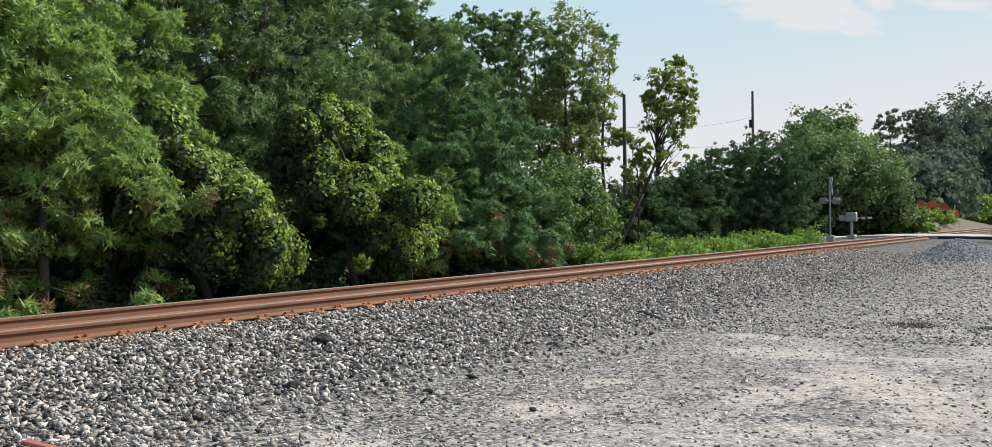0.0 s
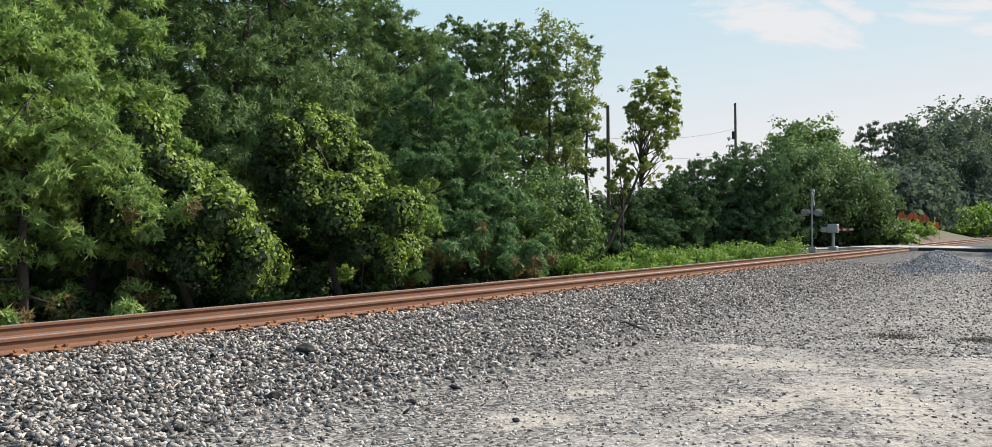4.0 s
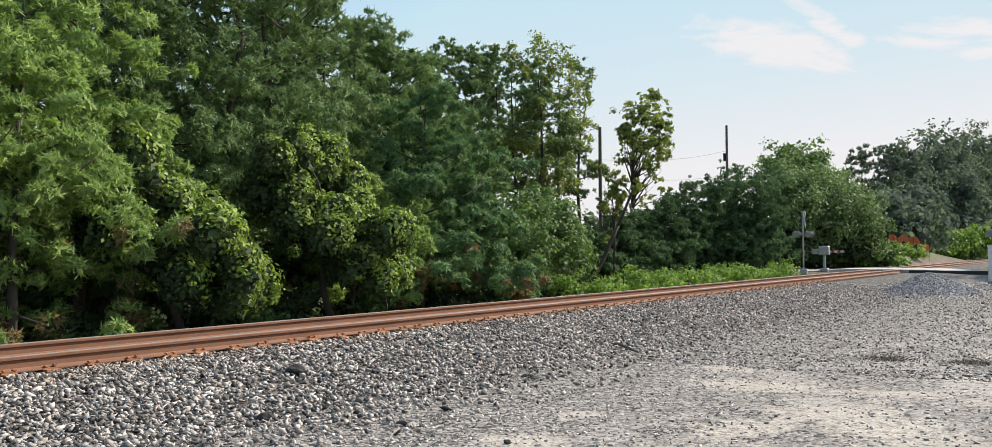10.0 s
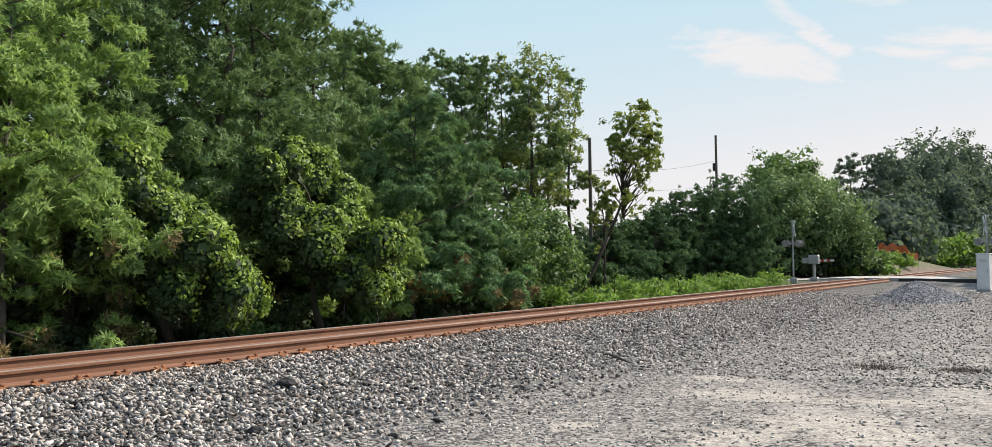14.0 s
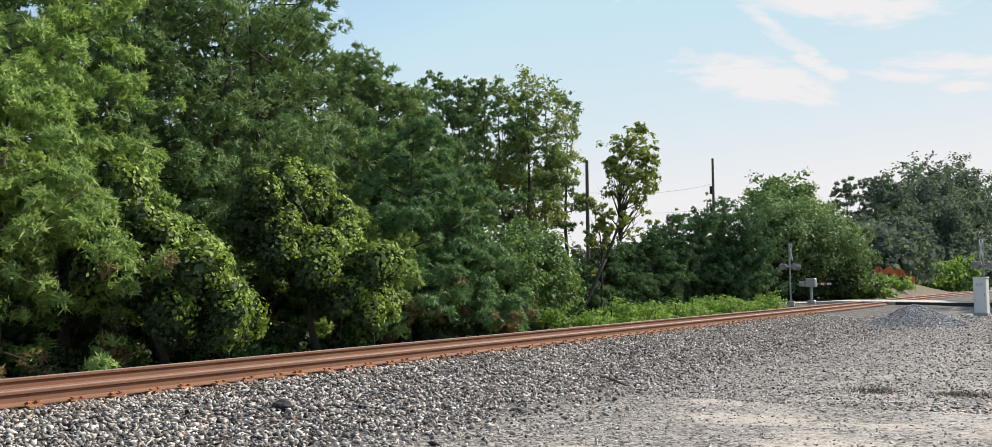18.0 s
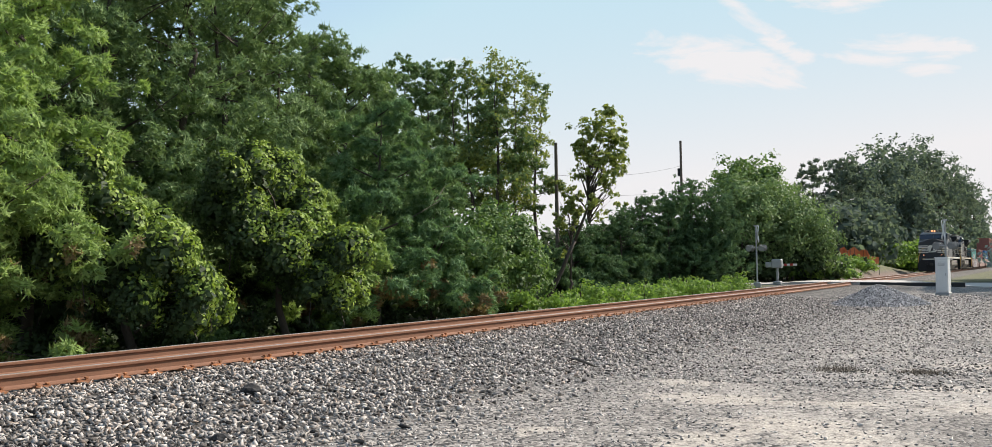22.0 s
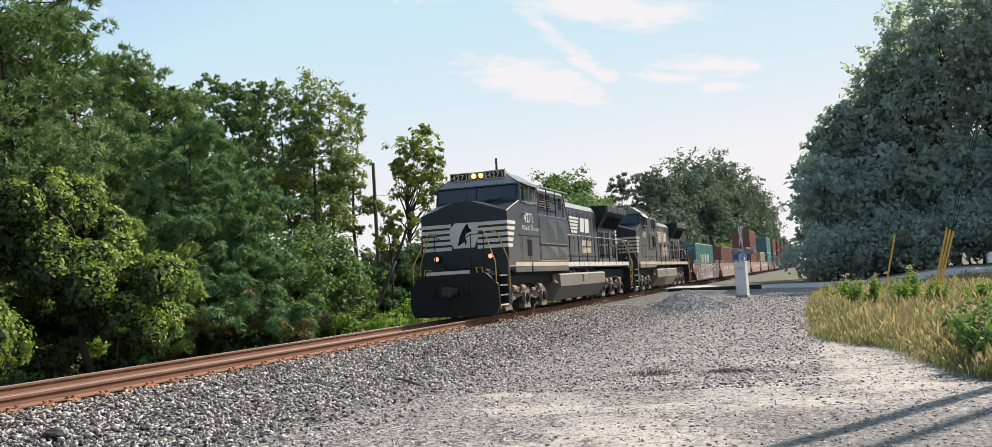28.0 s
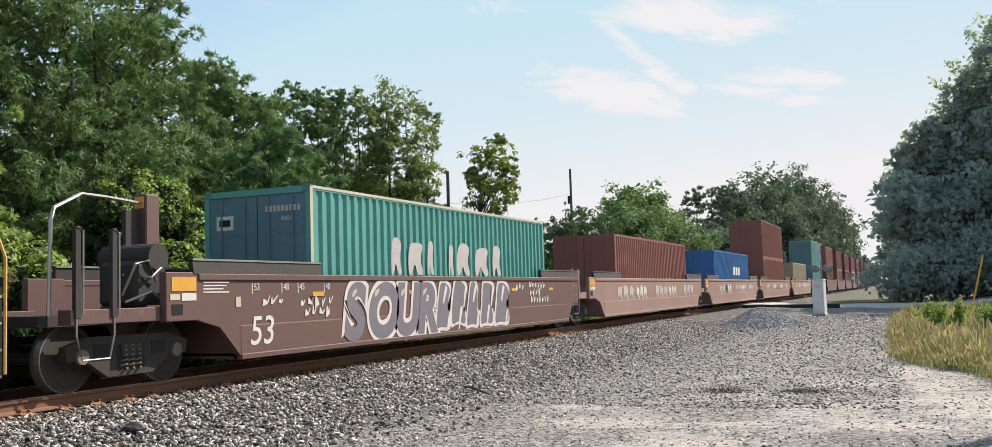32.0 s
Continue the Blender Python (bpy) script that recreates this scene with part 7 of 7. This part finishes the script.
C_TAN = grain_mat("container_tan", (0.44, 0.36, 0.25), dark=(0.30, 0.24, 0.17), rough=0.55, scale=0.7, fine=20, bump=0.03)
C_DARKRED = grain_mat("container_maroon", (0.19, 0.06, 0.054), dark=(0.12, 0.04, 0.036), rough=0.55, scale=0.7, fine=20, bump=0.03)
STACKS = [[(0.38, C_GREEN, "green")], [(0.38, C_RED, "rust red")], [(0.38, C_BLUE, "blue")], [(0.36, C_RED, "rust red"), (3.27, C_RED, "rust red")], [(0.38, C_TAN, "tan")],
          [(0.36, C_GREEN, "green"), (3.27, C_GREEN, "green")], [(0.36, C_DARKRED, "maroon"), (3.27, C_RED, "rust red")], [(0.36, C_RED, "rust red"), (3.27, C_DARKRED, "maroon")],
          [(0.36, C_DARKRED, "maroon"), (3.27, C_DARKRED, "maroon")], [(0.36, C_TAN, "tan"), (3.27, C_RED, "rust red")], [(0.36, C_RED, "rust red"), (3.27, C_RED, "rust red")],
          [(0.36, C_BLUE, "blue"), (3.27, C_DARKRED, "maroon")], [(0.36, C_DARKRED, "maroon"), (3.27, C_RED, "rust red")], [(0.36, C_RED, "rust red"), (3.27, C_TAN, "tan")]]
CARS = []
for i, stack in enumerate(STACKS):
    at = BOX_AT + i * 19.75
    car = well_car(at - 3.3, WELL_BROWN if i in (0,) else WELL_FADED if i < 5 else WELL_BROWN,
                   "brown double-stack well car with graffiti on its side" if i == 0 else "faded red-brown well car with sprayed marks", i == 0, i < 5, i)
    CARS.append(car)
    for z, colour, word in stack:
        c = container(at, z, colour, word + " corrugated steel container " + ("stacked on another" if z > 1 else "standing in a well car"), detail=i < 4, dim=C_DOOR_SHADE if colour is C_GREEN else None)
        CARS.append(c)
        if i == 0:
            letters("45G1", 0.11, 0.0, 0.0, 0.0, PAINT_WHITE, c, "size_code", "small white size code").matrix_basis = pose(0.55, 0.02, 2.28, 0, 0, -90)
            for k in range(9):
                part("code_bar", boxes((0.20 + k * 0.09, 0.26 + k * 0.09, 0.018, 0.026, 2.45, 2.56)), PAINT_CREAM, c)
            part("owner_mark", boxes((-0.95, -0.55, 0.018, 0.028, 2.15, 2.42)), PAINT_WHITE, c, "white square mark")
            part("owner_mark_core", boxes((-0.88, -0.62, 0.012, 0.02, 2.22, 2.35)), BLACK_STEEL, c)
            for k, (y0, w) in enumerate(((2.95, 0.5), (3.7, 0.75), (4.6, 0.35), (5.7, 0.3), (6.15, 0.8), (7.2, 0.9), (8.3, 0.6))):
                pts = blob([(y0, 1.25), (y0 + 0.05, 2.0 - 0.05 * (k % 3)), (y0 + w * 0.5, 2.08 - 0.1 * (k % 2)), (y0 + w, 1.95), (y0 + w * 0.75, 1.6), (y0 + w, 1.25), (y0 + w * 0.6, 1.25), (y0 + w * 0.4, 1.55), (y0 + w * 0.25, 1.25)])
                bm = bmesh.new()
                f = bm.faces.new([bm.verts.new((1.2125, p, q)) for p, q in pts])
                bmesh.ops.triangulate(bm, faces=[f])
                part("spray_mark", bm, SPRAY_PALE, c, "white sprayed mark")
        if i == 2:
            for k in range(3):
                part("owner_mark", boxes((1.21, 1.222, 6.2 + k * 0.9, 6.8 + k * 0.9, 1.5, 2.0)), PAINT_WHITE, c, "white block mark")


# ---- the crossing ----
def road_strip():
    """The pale road that crosses the line and climbs beside the wood."""
    centre = [(-60, 76), (-30, 71.5), (-18, 68.5), (-11.3, 66.3), (-5, 64.2), (0, 61.8), (4, 59.3), (8, 57.2), (14, 55), (24, 52.5), (45, 49)]
    bm = bmesh.new()
    prev = None
    for i in range(101):
        t = i / 100 * (len(centre) - 1)
        k = min(int(t), len(centre) - 2)
        f = t - k
        x = centre[k][0] * (1 - f) + centre[k + 1][0] * f
        y = centre[k][1] * (1 - f) + centre[k + 1][1] * f
        row = []
        for o in (-3.1, 0, 3.1):
            z = float(ground_z(x, y + o)) + 0.05
            near_track = max(0.0, 1 - max(0.0, abs(x - TRACK_X) - 2.5) / 3.0)
            z = z * (1 - near_track) + (RAIL_Z - 0.01) * near_track
            row.append((bm.verts.new((x, y + o, z)), bm.verts.new((x, y + o, z - 0.3))))
        if prev:
            for j in range(2):
                bm.faces.new((prev[j][0], row[j][0], row[j + 1][0], prev[j + 1][0]))
            for j, s in ((0, 1), (2, -1)):
                q = (prev[j][0], prev[j][1], row[j][1], row[j][0])
                bm.faces.new(q if s > 0 else q[::-1])
        prev = row
    bmesh.ops.recalc_face_normals(bm, faces=bm.faces[:])
    return tagged(part("road", bm, CONCRETE), "pale worn road crossing the railway", "road", kind="structure")


road_strip()
# added dark strip in place of the shadow under the road's near edge
bm = bmesh.new()
prism(bm, [(-9.9, 62.55), (-7.5, 61.75), (-5.0, 60.85), (-3.9, 60.35), (-3.9, 60.15), (-5.0, 60.6), (-7.5, 61.45), (-9.9, 62.3)], "z", 0.02, 0.41)
tagged(part("road_edge_shade", bm, EDGE_SHADE), "dark strip standing for the shadow along the crossing road's edge", "road edge", kind="structure")


LAMP_GREY = grain_mat("weathered_lamp", (0.3, 0.3, 0.29), dark=(0.14, 0.14, 0.14), rough=0.6, scale=4, fine=40, bump=0.05)


def signal_mast(x, y, z, s, heading=98):
    """A crossing signal: mast, crossed boards seen edge-on, a pair of lamps with hoods, a bell and a base."""
    m = thing("crossing_signal", pose(x, y, z, 0, 0, heading), "grey level-crossing signal mast with lamps and crossed boards", "crossing signal")
    bm = bmesh.new()
    tube(bm, [(0, 0, 0), (0, 0, 3.75)], 0.05, 10)
    part("mast", bm, GALVANISED, m)
    part("base", boxes((-0.22, 0.22, -0.22, 0.22, 0, 0.35), bevel=0.04), GALVANISED, m)
    for a in (48, -48):
        bm = boxes((-0.62, 0.62, -0.012, 0.012, -0.11, 0.11))
        bmesh.ops.transform(bm, matrix=pose(0, 0, 0, 0, 0, 17) @ pose(0, -0.09 * s, 3.30, 0, a, 0), verts=bm.verts[:])
        part("cross_board", bm, CABINET_WHITE, m, "weathered white crossed board")
    for d in (1, -1):
        for k in (-0.42, 0.42):
            bm = bmesh.new()
            disc(bm, (k, d * 0.14, 2.45), 0.15, 0.05, axis="y", sides=16)
            disc(bm, (k, d * 0.20, 2.45), 0.21, 0.008, axis="y", sides=18)
            bmesh.ops.transform(bm, matrix=pose(0, 0, 0, 0, 0, 68), verts=bm.verts[:])
            lamp = part("lamp", bm, LAMP_GREY, m, "round weathered lamp housing")
            bm = bmesh.new()
            tube(bm, [(k - 0.16, d * 0.28, 2.50), (k, d * 0.34, 2.63), (k + 0.16, d * 0.28, 2.50)], 0.02)
            bmesh.ops.transform(bm, matrix=pose(0, 0, 0, 0, 0, 68), verts=bm.verts[:])
            part("hood", bm, LAMP_GREY, lamp)
    bm = bmesh.new()
    tube(bm, [(-0.6, 0, 2.45), (0.6, 0, 2.45)], 0.03)
    bmesh.ops.transform(bm, matrix=pose(0, 0, 0, 0, 0, 68), verts=bm.verts[:])
    part("lamp_arm", bm, GALVANISED, m)
    bm = bmesh.new()
    disc(bm, (0, 0, 3.82), 0.12, 0.05, axis="z", sides=14)
    part("bell", bm, GALVANISED, m)
    return m


signal_mast(-15.41, 59.3, float(ground_z(-15.41, 59.3)), 1)


def gate_box(x, y, z, heading):
    """A gate machine on a post with counterweights; the arm stands lowered across the road."""
    g = thing("crossing_gate", pose(x, y, z, 0, 0, heading), "white crossing gate machine with a red and white barred arm", "crossing gate")
    part("machine", boxes((-0.32, 0.32, -0.24, 0.24, 1.1, 1.68), bevel=0.05), GALVANISED, g)
    bm = bmesh.new()
    tube(bm, [(0, 0, 0), (0, 0, 1.1)], 0.09, 10)
    part("post", bm, GALVANISED, g)
    part("base", boxes((-0.25, 0.25, -0.25, 0.25, 0, 0.25), bevel=0.04), GALVANISED, g)
    arm = part("arm", boxes((0.35, 1.25, -0.05, -0.02, 1.25, 1.38)), PAINT_WHITE, g)
    for k in range(2):
        part("red_band", boxes((0.45 + k * 0.38, 0.63 + k * 0.38, -0.056, -0.014, 1.244, 1.386)), RED_PAINT, arm)
    part("counterweight", boxes((-0.75, -0.35, -0.08, 0.08, 1.15, 1.5), bevel=0.03), GALVANISED, g)
    return g


gate_box(-15.05, 63.0, float(ground_z(-15.05, 63.0)), 0)


def signal_case(x, y, s, label):
    """A white relay case on a concrete foot with double doors, vents and a lifted lid."""
    c = thing("signal_case", pose(x, y, float(ground_z(x, y)) - 0.02, 0, 0, -8), label, "signal cabinet")
    part("foot", boxes((-0.31 * s, 0.31 * s, -0.30 * s, 0.30 * s, 0, 0.18), bevel=0.02), GALVANISED, c)
    part("body", boxes((-0.28 * s, 0.28 * s, -0.27 * s, 0.27 * s, 0.18, 1.80 * s), bevel=0.015), CABINET_WHITE, c)
    part("roof", boxes((-0.31 * s, 0.31 * s, -0.30 * s, 0.30 * s, 1.80 * s, 1.86 * s), bevel=0.02), CABINET_WHITE, c)
    d = part("door", boxes((-0.24 * s, 0.24 * s, -0.29 * s, -0.272 * s, 0.28, 1.70 * s), bevel=0.006), CABINET_WHITE, c)
    part("handle", boxes((0.18 * s, 0.21 * s, -0.32 * s, -0.29 * s, 0.95, 1.1)), GALVANISED, d)
    part("vent", boxes(*[(-0.15, 0.15, -0.296 * s, -0.29 * s, 1.45 * s + k * 0.04, 1.465 * s + k * 0.04) for k in range(4)]), GALVANISED, d)
    return c


signal_case(-4.2, 50.3, 1.0, "white steel signal cabinet on the gravel by the crossing")
signal_case(-7.4, 92.0, 0.8, "small grey-white cabinet beyond the crossing")
signal_mast(-4.55, 56.5, float(ground_z(-4.55, 56.5)), -1, 88)


def utility_pole(x, y, h, label, r=0.15, arms=0, gear=False):
    u = thing("utility_pole", pose(x, y, float(ground_z(x, y)) - 0.05), label, "utility pole")
    bm = bmesh.new()
    tube(bm, [(0, 0, 0), (0, 0, h * 0.5), (0, 0, h)], [r, r * 0.85, r * 0.7], 10)
    part("pole", bm, WOOD_POLE, u)
    for k in range(arms):
        part("cross_arm", boxes((-1.2, 1.2, -0.06, 0.06, h - 0.5 - k * 0.9, h - 0.38 - k * 0.9)), WOOD_POLE, u)
    if gear:
        for zz in (h * 0.62, h * 0.76):
            bm = bmesh.new()
            disc(bm, (-0.2, 0, zz), 0.16, 0.38, axis="z", sides=12)
            part("transformer", bm, BLACK_STEEL, u)
    return u


utility_pole(*polar(-26.15, 62), 9.75, "dark timber utility pole at the wood's edge")
utility_pole(*polar(-18.75, 95), 12.9, "tall thin utility pole rising behind the low wood", 0.16, 0, True)
utility_pole(5.3, 18.5, 9.8, "timber utility pole beside the yard", 0.16)
utility_pole(8.6, 22.7, 14.5, "timber utility pole beside the road", 0.15)


def guy_guard(x, y, lean, n, label):
    """Yellow plastic guards on guy wires, leaning."""
    g = thing("guy_wire_guard", pose(x, y, float(ground_z(x, y))), label, "guy guard")
    for k in range(n):
        bm = bmesh.new()
        tube(bm, [(k * 0.11, k * 0.3, 0), (k * 0.13 + lean * 2.3, k * 0.35, 2.45 - 0.05 * k)], 0.032, 8)
        part("guard", bm, GUARD_YELLOW, g)
        bm = bmesh.new()
        tube(bm, [(k * 0.13 + lean * 2.3, k * 0.35, 2.25), (k * 0.09 + lean * 11.0, k * 0.6, 10.5)], 0.0065, 5)
        part("guy_wire", bm, BLACK_STEEL, g, "thin steel guy wire")
    return g


guy_guard(3.1, 34.2, 0.29, 3, "three yellow guy-wire guards leaning in tall grass")
guy_guard(1.95, 40.0, 0.26, 1, "single yellow guy-wire guard leaning in tall grass")


def overhead_wire(a, b, sag, material=BLACK_STEEL, text="thin dark overhead wire strung across the sky"):
    w = thing("overhead_wire", pose(0, 0, 0), text, "wire", "overhead wires")
    pts = []
    for i in range(13):
        t = i / 12
        q = Vector(a).lerp(Vector(b), t)
        q.z -= sag * 4 * t * (1 - t)
        pts.append(q)
    bm = bmesh.new()
    tube(bm, pts, 0.012, 4)
    part("cable", bm, material, w)


overhead_wire((-27.3, 55.65, 6.5), (-30.5, 89.96, 9.1), 0.4)
overhead_wire((-27.3, 55.65, 7.6), (-30.5, 89.96, 11.4), 0.4)


utility_pole(46.0, 47.6, 13.0, "timber utility pole far along the road", 0.15, 2)
for z0, z1 in ((8.4, 9.6), (9.4, 10.6), (10.6, 12.1), (12.4, 12.7)):
    overhead_wire((2.4, 75.0, z0), (46.0, 47.6, z1), 0.5, GALVANISED, "pale overhead wire strung along the road before the wood")


def suv(x, y, heading):
    """A white sport utility car waiting on the road."""
    c = thing("car", pose(x, y, float(ground_z(x, y)) + 0.06, 0, 0, heading), "white sport utility car waiting on the road", "car")
    bm = bmesh.new()
    side = [(-2.25, 0.35), (-2.3, 0.62), (-2.22, 0.92), (-1.1, 1.04), (-0.45, 1.62), (0.1, 1.72), (1.7, 1.70), (2.15, 1.15), (2.3, 0.98), (2.3, 0.38)]
    prism(bm, side, "y", -0.88, 0.88)
    bmesh.ops.bevel(bm, geom=bm.edges[:], offset=0.05, segments=2, affect="EDGES")
    part("body", bm, CAR_WHITE, c, smooth=False)
    for s in (1, -1):
        for pts in ([(-0.95, 1.08), (-0.38, 1.56), (0.30, 1.60), (0.30, 1.08)], [(0.40, 1.08), (0.40, 1.60), (1.30, 1.58), (1.30, 1.08)], [(1.38, 1.08), (1.38, 1.58), (1.66, 1.56), (1.98, 1.10)]):
            bm = bmesh.new()
            bm.faces.new([bm.verts.new((px, s * 0.886, pz)) for px, pz in pts])
            part("window", bm, GLASS_DARK, c, "tinted side window")
        part("trim", boxes((-1.2, 1.9, s * 0.885 - 0.01, s * 0.885 + 0.01, 0.55, 0.62)), BLACK_STEEL, c)
        part("headlight", boxes((-2.31, -2.2, s * 0.68 - 0.14, s * 0.68 + 0.14, 0.72, 0.86), bevel=0.02), LENS, c)
        part("mirror", boxes((-0.75, -0.6, s * 0.98 - 0.08, s * 0.98 + 0.08, 1.05, 1.2), bevel=0.03), CAR_WHITE, c)
        for wx in (-1.42, 1.42):
            bm = bmesh.new()
            disc(bm, (wx, s * 0.80, 0.36), 0.36, 0.11, axis="y", sides=24)
            wh = part("wheel", bm, TYRE, c)
            bm = bmesh.new()
            disc(bm, (wx, s * 0.905, 0.36), 0.22, 0.012, axis="y", sides=18)
            part("rim", bm, STEEL, wh, "silver rim")
    return c


suv(10.3, 56.3, -6)

# orange barrier mesh and scrub on the clay bank beyond the crossing
barrier = thing("barrier_fence", pose(0, 0, 0), "sagging orange mesh barrier on the bank beyond the crossing", "fence")
prev = None
for k in range(11):
    x, y = -18.4 + k * 0.38, 104 + 0.4 * math.sin(k * 1.3)
    z = float(ground_z(x, y))
    top = z + 1.6 + 0.25 * math.sin(k * 2.1)
    bm = bmesh.new()
    tube(bm, [(x, y, z - 0.1), (x, y, top + 0.1)], 0.02, 5)
    part("stake", bm, WOOD_POLE, barrier)
    if prev:
        px, py, pz, pt = prev
        bm = bmesh.new()
        v = [bm.verts.new(q) for q in ((px, py, pt - 0.75), (x, y, top - 0.7), (x, y, top), (px, py, pt))]
        w = [bm.verts.new((q.co.x, q.co.y + 0.03, q.co.z)) for q in v]
        bm.faces.new(v)
        bm.faces.new(w[::-1])
        for i in range(4):
            bm.faces.new((v[i], w[i], w[(i + 1) % 4], v[(i + 1) % 4]))
        part("mesh_panel", bm, BARRIER_ORANGE, barrier)
    prev = (x, y, z, top)
for i in range(36):
    r = np.random.default_rng(500 + i)
    az, d = -12.4 + 4.6 * (i / 35) + 0.2 * r.normal(), 80 + 22 * r.random()
    x, y = polar(az, d)
    if x > TRACK_X - 3.0:
        continue
    broad(x, y, 0.7 + 0.8 * r.random(), 1.6, 500 + i, LEAF_WEED if i % 3 else LEAF_BROAD, "green scrub on the bank beyond the crossing", 0.03, 16, 1000, 0.13, name="scrub", group="scrub beyond the crossing")

# loose things on the yard
stick = thing("stick", pose(-6.75, 14.5, float(ground_z(-6.75, 14.5)) + 0.02, 0, 0, -44), "weathered grey stick lying on ballast", "stick")
bm = bmesh.new()
tube(bm, [(-0.75, 0, 0.01), (-0.2, 0.05, 0.03), (0.35, 0.0, 0.02), (0.85, -0.05, 0.01)], [0.012, 0.024, 0.024, 0.012], 6)
part("branch", bm, WOOD_POLE, stick)
for x, y, s in ((-8.34, 8.55, 0.12), (-6.79, 6.56, 0.085), (-4.25, 6.85, 0.035)):
    bm = bmesh.new()
    bmesh.ops.create_icosphere(bm, subdivisions=2, radius=s)
    r = random.Random(int(x * 100))
    for v in bm.verts:
        v.co *= r.uniform(0.75, 1.15)
        v.co.z *= 0.6
    rock = part("rock", bm, DARK_ROCK)
    rock.matrix_world = pose(x, y, float(ground_z(x, y)) + s * 0.45)
    tagged(rock, "dark lump of rock lying on the ballast", "rock")

bm = boxes((-0.17, 0.17, -0.035, 0.035, 0, 0.03), bevel=0.01)
scrap = part("wood_scrap", bm, SCRAP_RED)
scrap.matrix_world = pose(-6.46, 3.80, float(ground_z(-6.46, 3.80)) + 0.035, 4, 6, 12)
tagged(scrap, "red-brown splinter of wood lying on ballast", "wood scrap")


def dead_patch(x, y, w, seed):
    """A flat patch of withered weeds on the gravel."""
    r = np.random.default_rng(seed)
    n = 650
    a = r.normal(0, 0.5, (n, 2)) * np.array([w, w * 0.9])
    h = 0.015 + 0.05 * r.random(n)
    base = np.stack([x + a[:, 0], y + a[:, 1], ground_z(x + a[:, 0], y + a[:, 1])], -1)
    d = r.normal(0, 0.06, (n, 3)) * np.array([1, 1, 0])
    tip = base + d + np.array([0, 0, 1.0]) * h[:, None]
    side = np.stack([-d[:, 1], d[:, 0], np.zeros(n)], -1)
    side = side / (np.linalg.norm(side, axis=1, keepdims=True) + 1e-6) * 0.006
    v = np.stack([base - side, base + side, tip], 1).reshape(-1, 3)
    ob = np_part("withered_weeds", v, np.arange(n * 3).reshape(n, 3), WITHERED)
    tagged(ob, "flat patch of withered brown weeds on the gravel", "weeds", kind="stuff")


WITHERED = grain_mat("withered_weed", (0.12, 0.098, 0.072), dark=(0.04, 0.033, 0.025), rough=0.9, bump=0, island=0.8)
dead_patch(-2.72, 15.07, 0.42, 1)
dead_patch(-1.54, 15.06, 0.34, 2)


# ---- weeds in the tall grass ----
def tall_weed(x, y, h, seed, material=LEAF_WEED):
    r = np.random.default_rng(seed)
    w = thing("tall_weed", pose(x, y, float(ground_z(x, y))), "tall leafy green weed with pale seed heads in the grass", "weed", "tall weeds in the grass")
    bm = bmesh.new()
    pos, tips = [], []
    for k in range(6):
        top = np.array([r.normal() * 0.22, r.normal() * 0.22, h * r.uniform(0.75, 1.05)])
        tube(bm, [(0, 0, 0), top * 0.5 + np.array([0.03, 0, 0]), top], 0.008, 4)
        u = r.uniform(0.1, 0.95, 90)
        pos.append(top * u[:, None] + r.normal(0, 0.07, (90, 3)))
        tips.append(top + r.normal(0, 0.05, (25, 3)))
    part("stem", bm, LEAF_WEED, w)
    leaf_cloud("foliage", np.concatenate(pos), 0.045, material, w, r, long=1.5)
    tagged(leaf_cloud("seed_head", np.concatenate(tips), 0.022, GRASS_GOLD, w, r), "pale seed heads", kind="stuff")
    return w


for i, (x, y, h) in enumerate(((0.6, 29, 1.35), (1.1, 30.5, 1.45), (1.9, 28.5, 1.3), (2.4, 31, 1.7), (2.9, 29, 1.2), (0.2, 33, 1.2), (3.6, 27, 1.3), (1.95, 14.6, 1.0), (2.15, 15.4, 1.15), (2.4, 16.2, 1.25), (2.0, 15.9, 1.05), (2.3, 14.8, 1.1), (2.6, 15.4, 1.2), (2.1, 16.8, 1.1), (2.7, 16.6, 1.3))):
    tall_weed(x, y, h * 0.74, 600 + i, LEAF_BROAD if y < 20 else LEAF_WEED)

tie_row()


# ---- movement ----
# where the leading nose stands along the line, by time
NOSE = [(0.0, 463.0), (12.0, 277.6), (20.0, 153.8), (23.5, 99.6), (25.5, 68.8), (27.5, 37.45), (28.0, 29.45), (29.0, 13.05), (30.5, -10.9), (31.5, -26.8), (32.0, -34.6)]


def nose_at(t):
    """The train's place between the rows, straight from row to row."""
    for (t0, y0), (t1, y1) in zip(NOSE, NOSE[1:]):
        if t <= t1:
            return y0 + (y1 - y0) * (t - t0) / (t1 - t0)
    return NOSE[-1][1]


def motions():
    for ob, off in MOVING:
        z = ob.matrix_world.translation.z
        walk(ob, [(t, pose(TRACK_X, y + off, z)) for t, y in NOSE])
    near = {ob for ob, off in MOVING if off < 110}
    for wheel, radius, y in WHEELS:
        if wheel.parent not in near:
            continue
        rows, start = [(0.0, pose(0, y, radius))], nose_at(25.0)
        for k in range(0, 7 * 30 + 1):
            t = 25.0 + k / 30
            rows.append((t, pose(0, y, radius) @ Matrix.Rotation((start - nose_at(t)) / radius, 4, "X")))
        walk(wheel, rows)


motions()
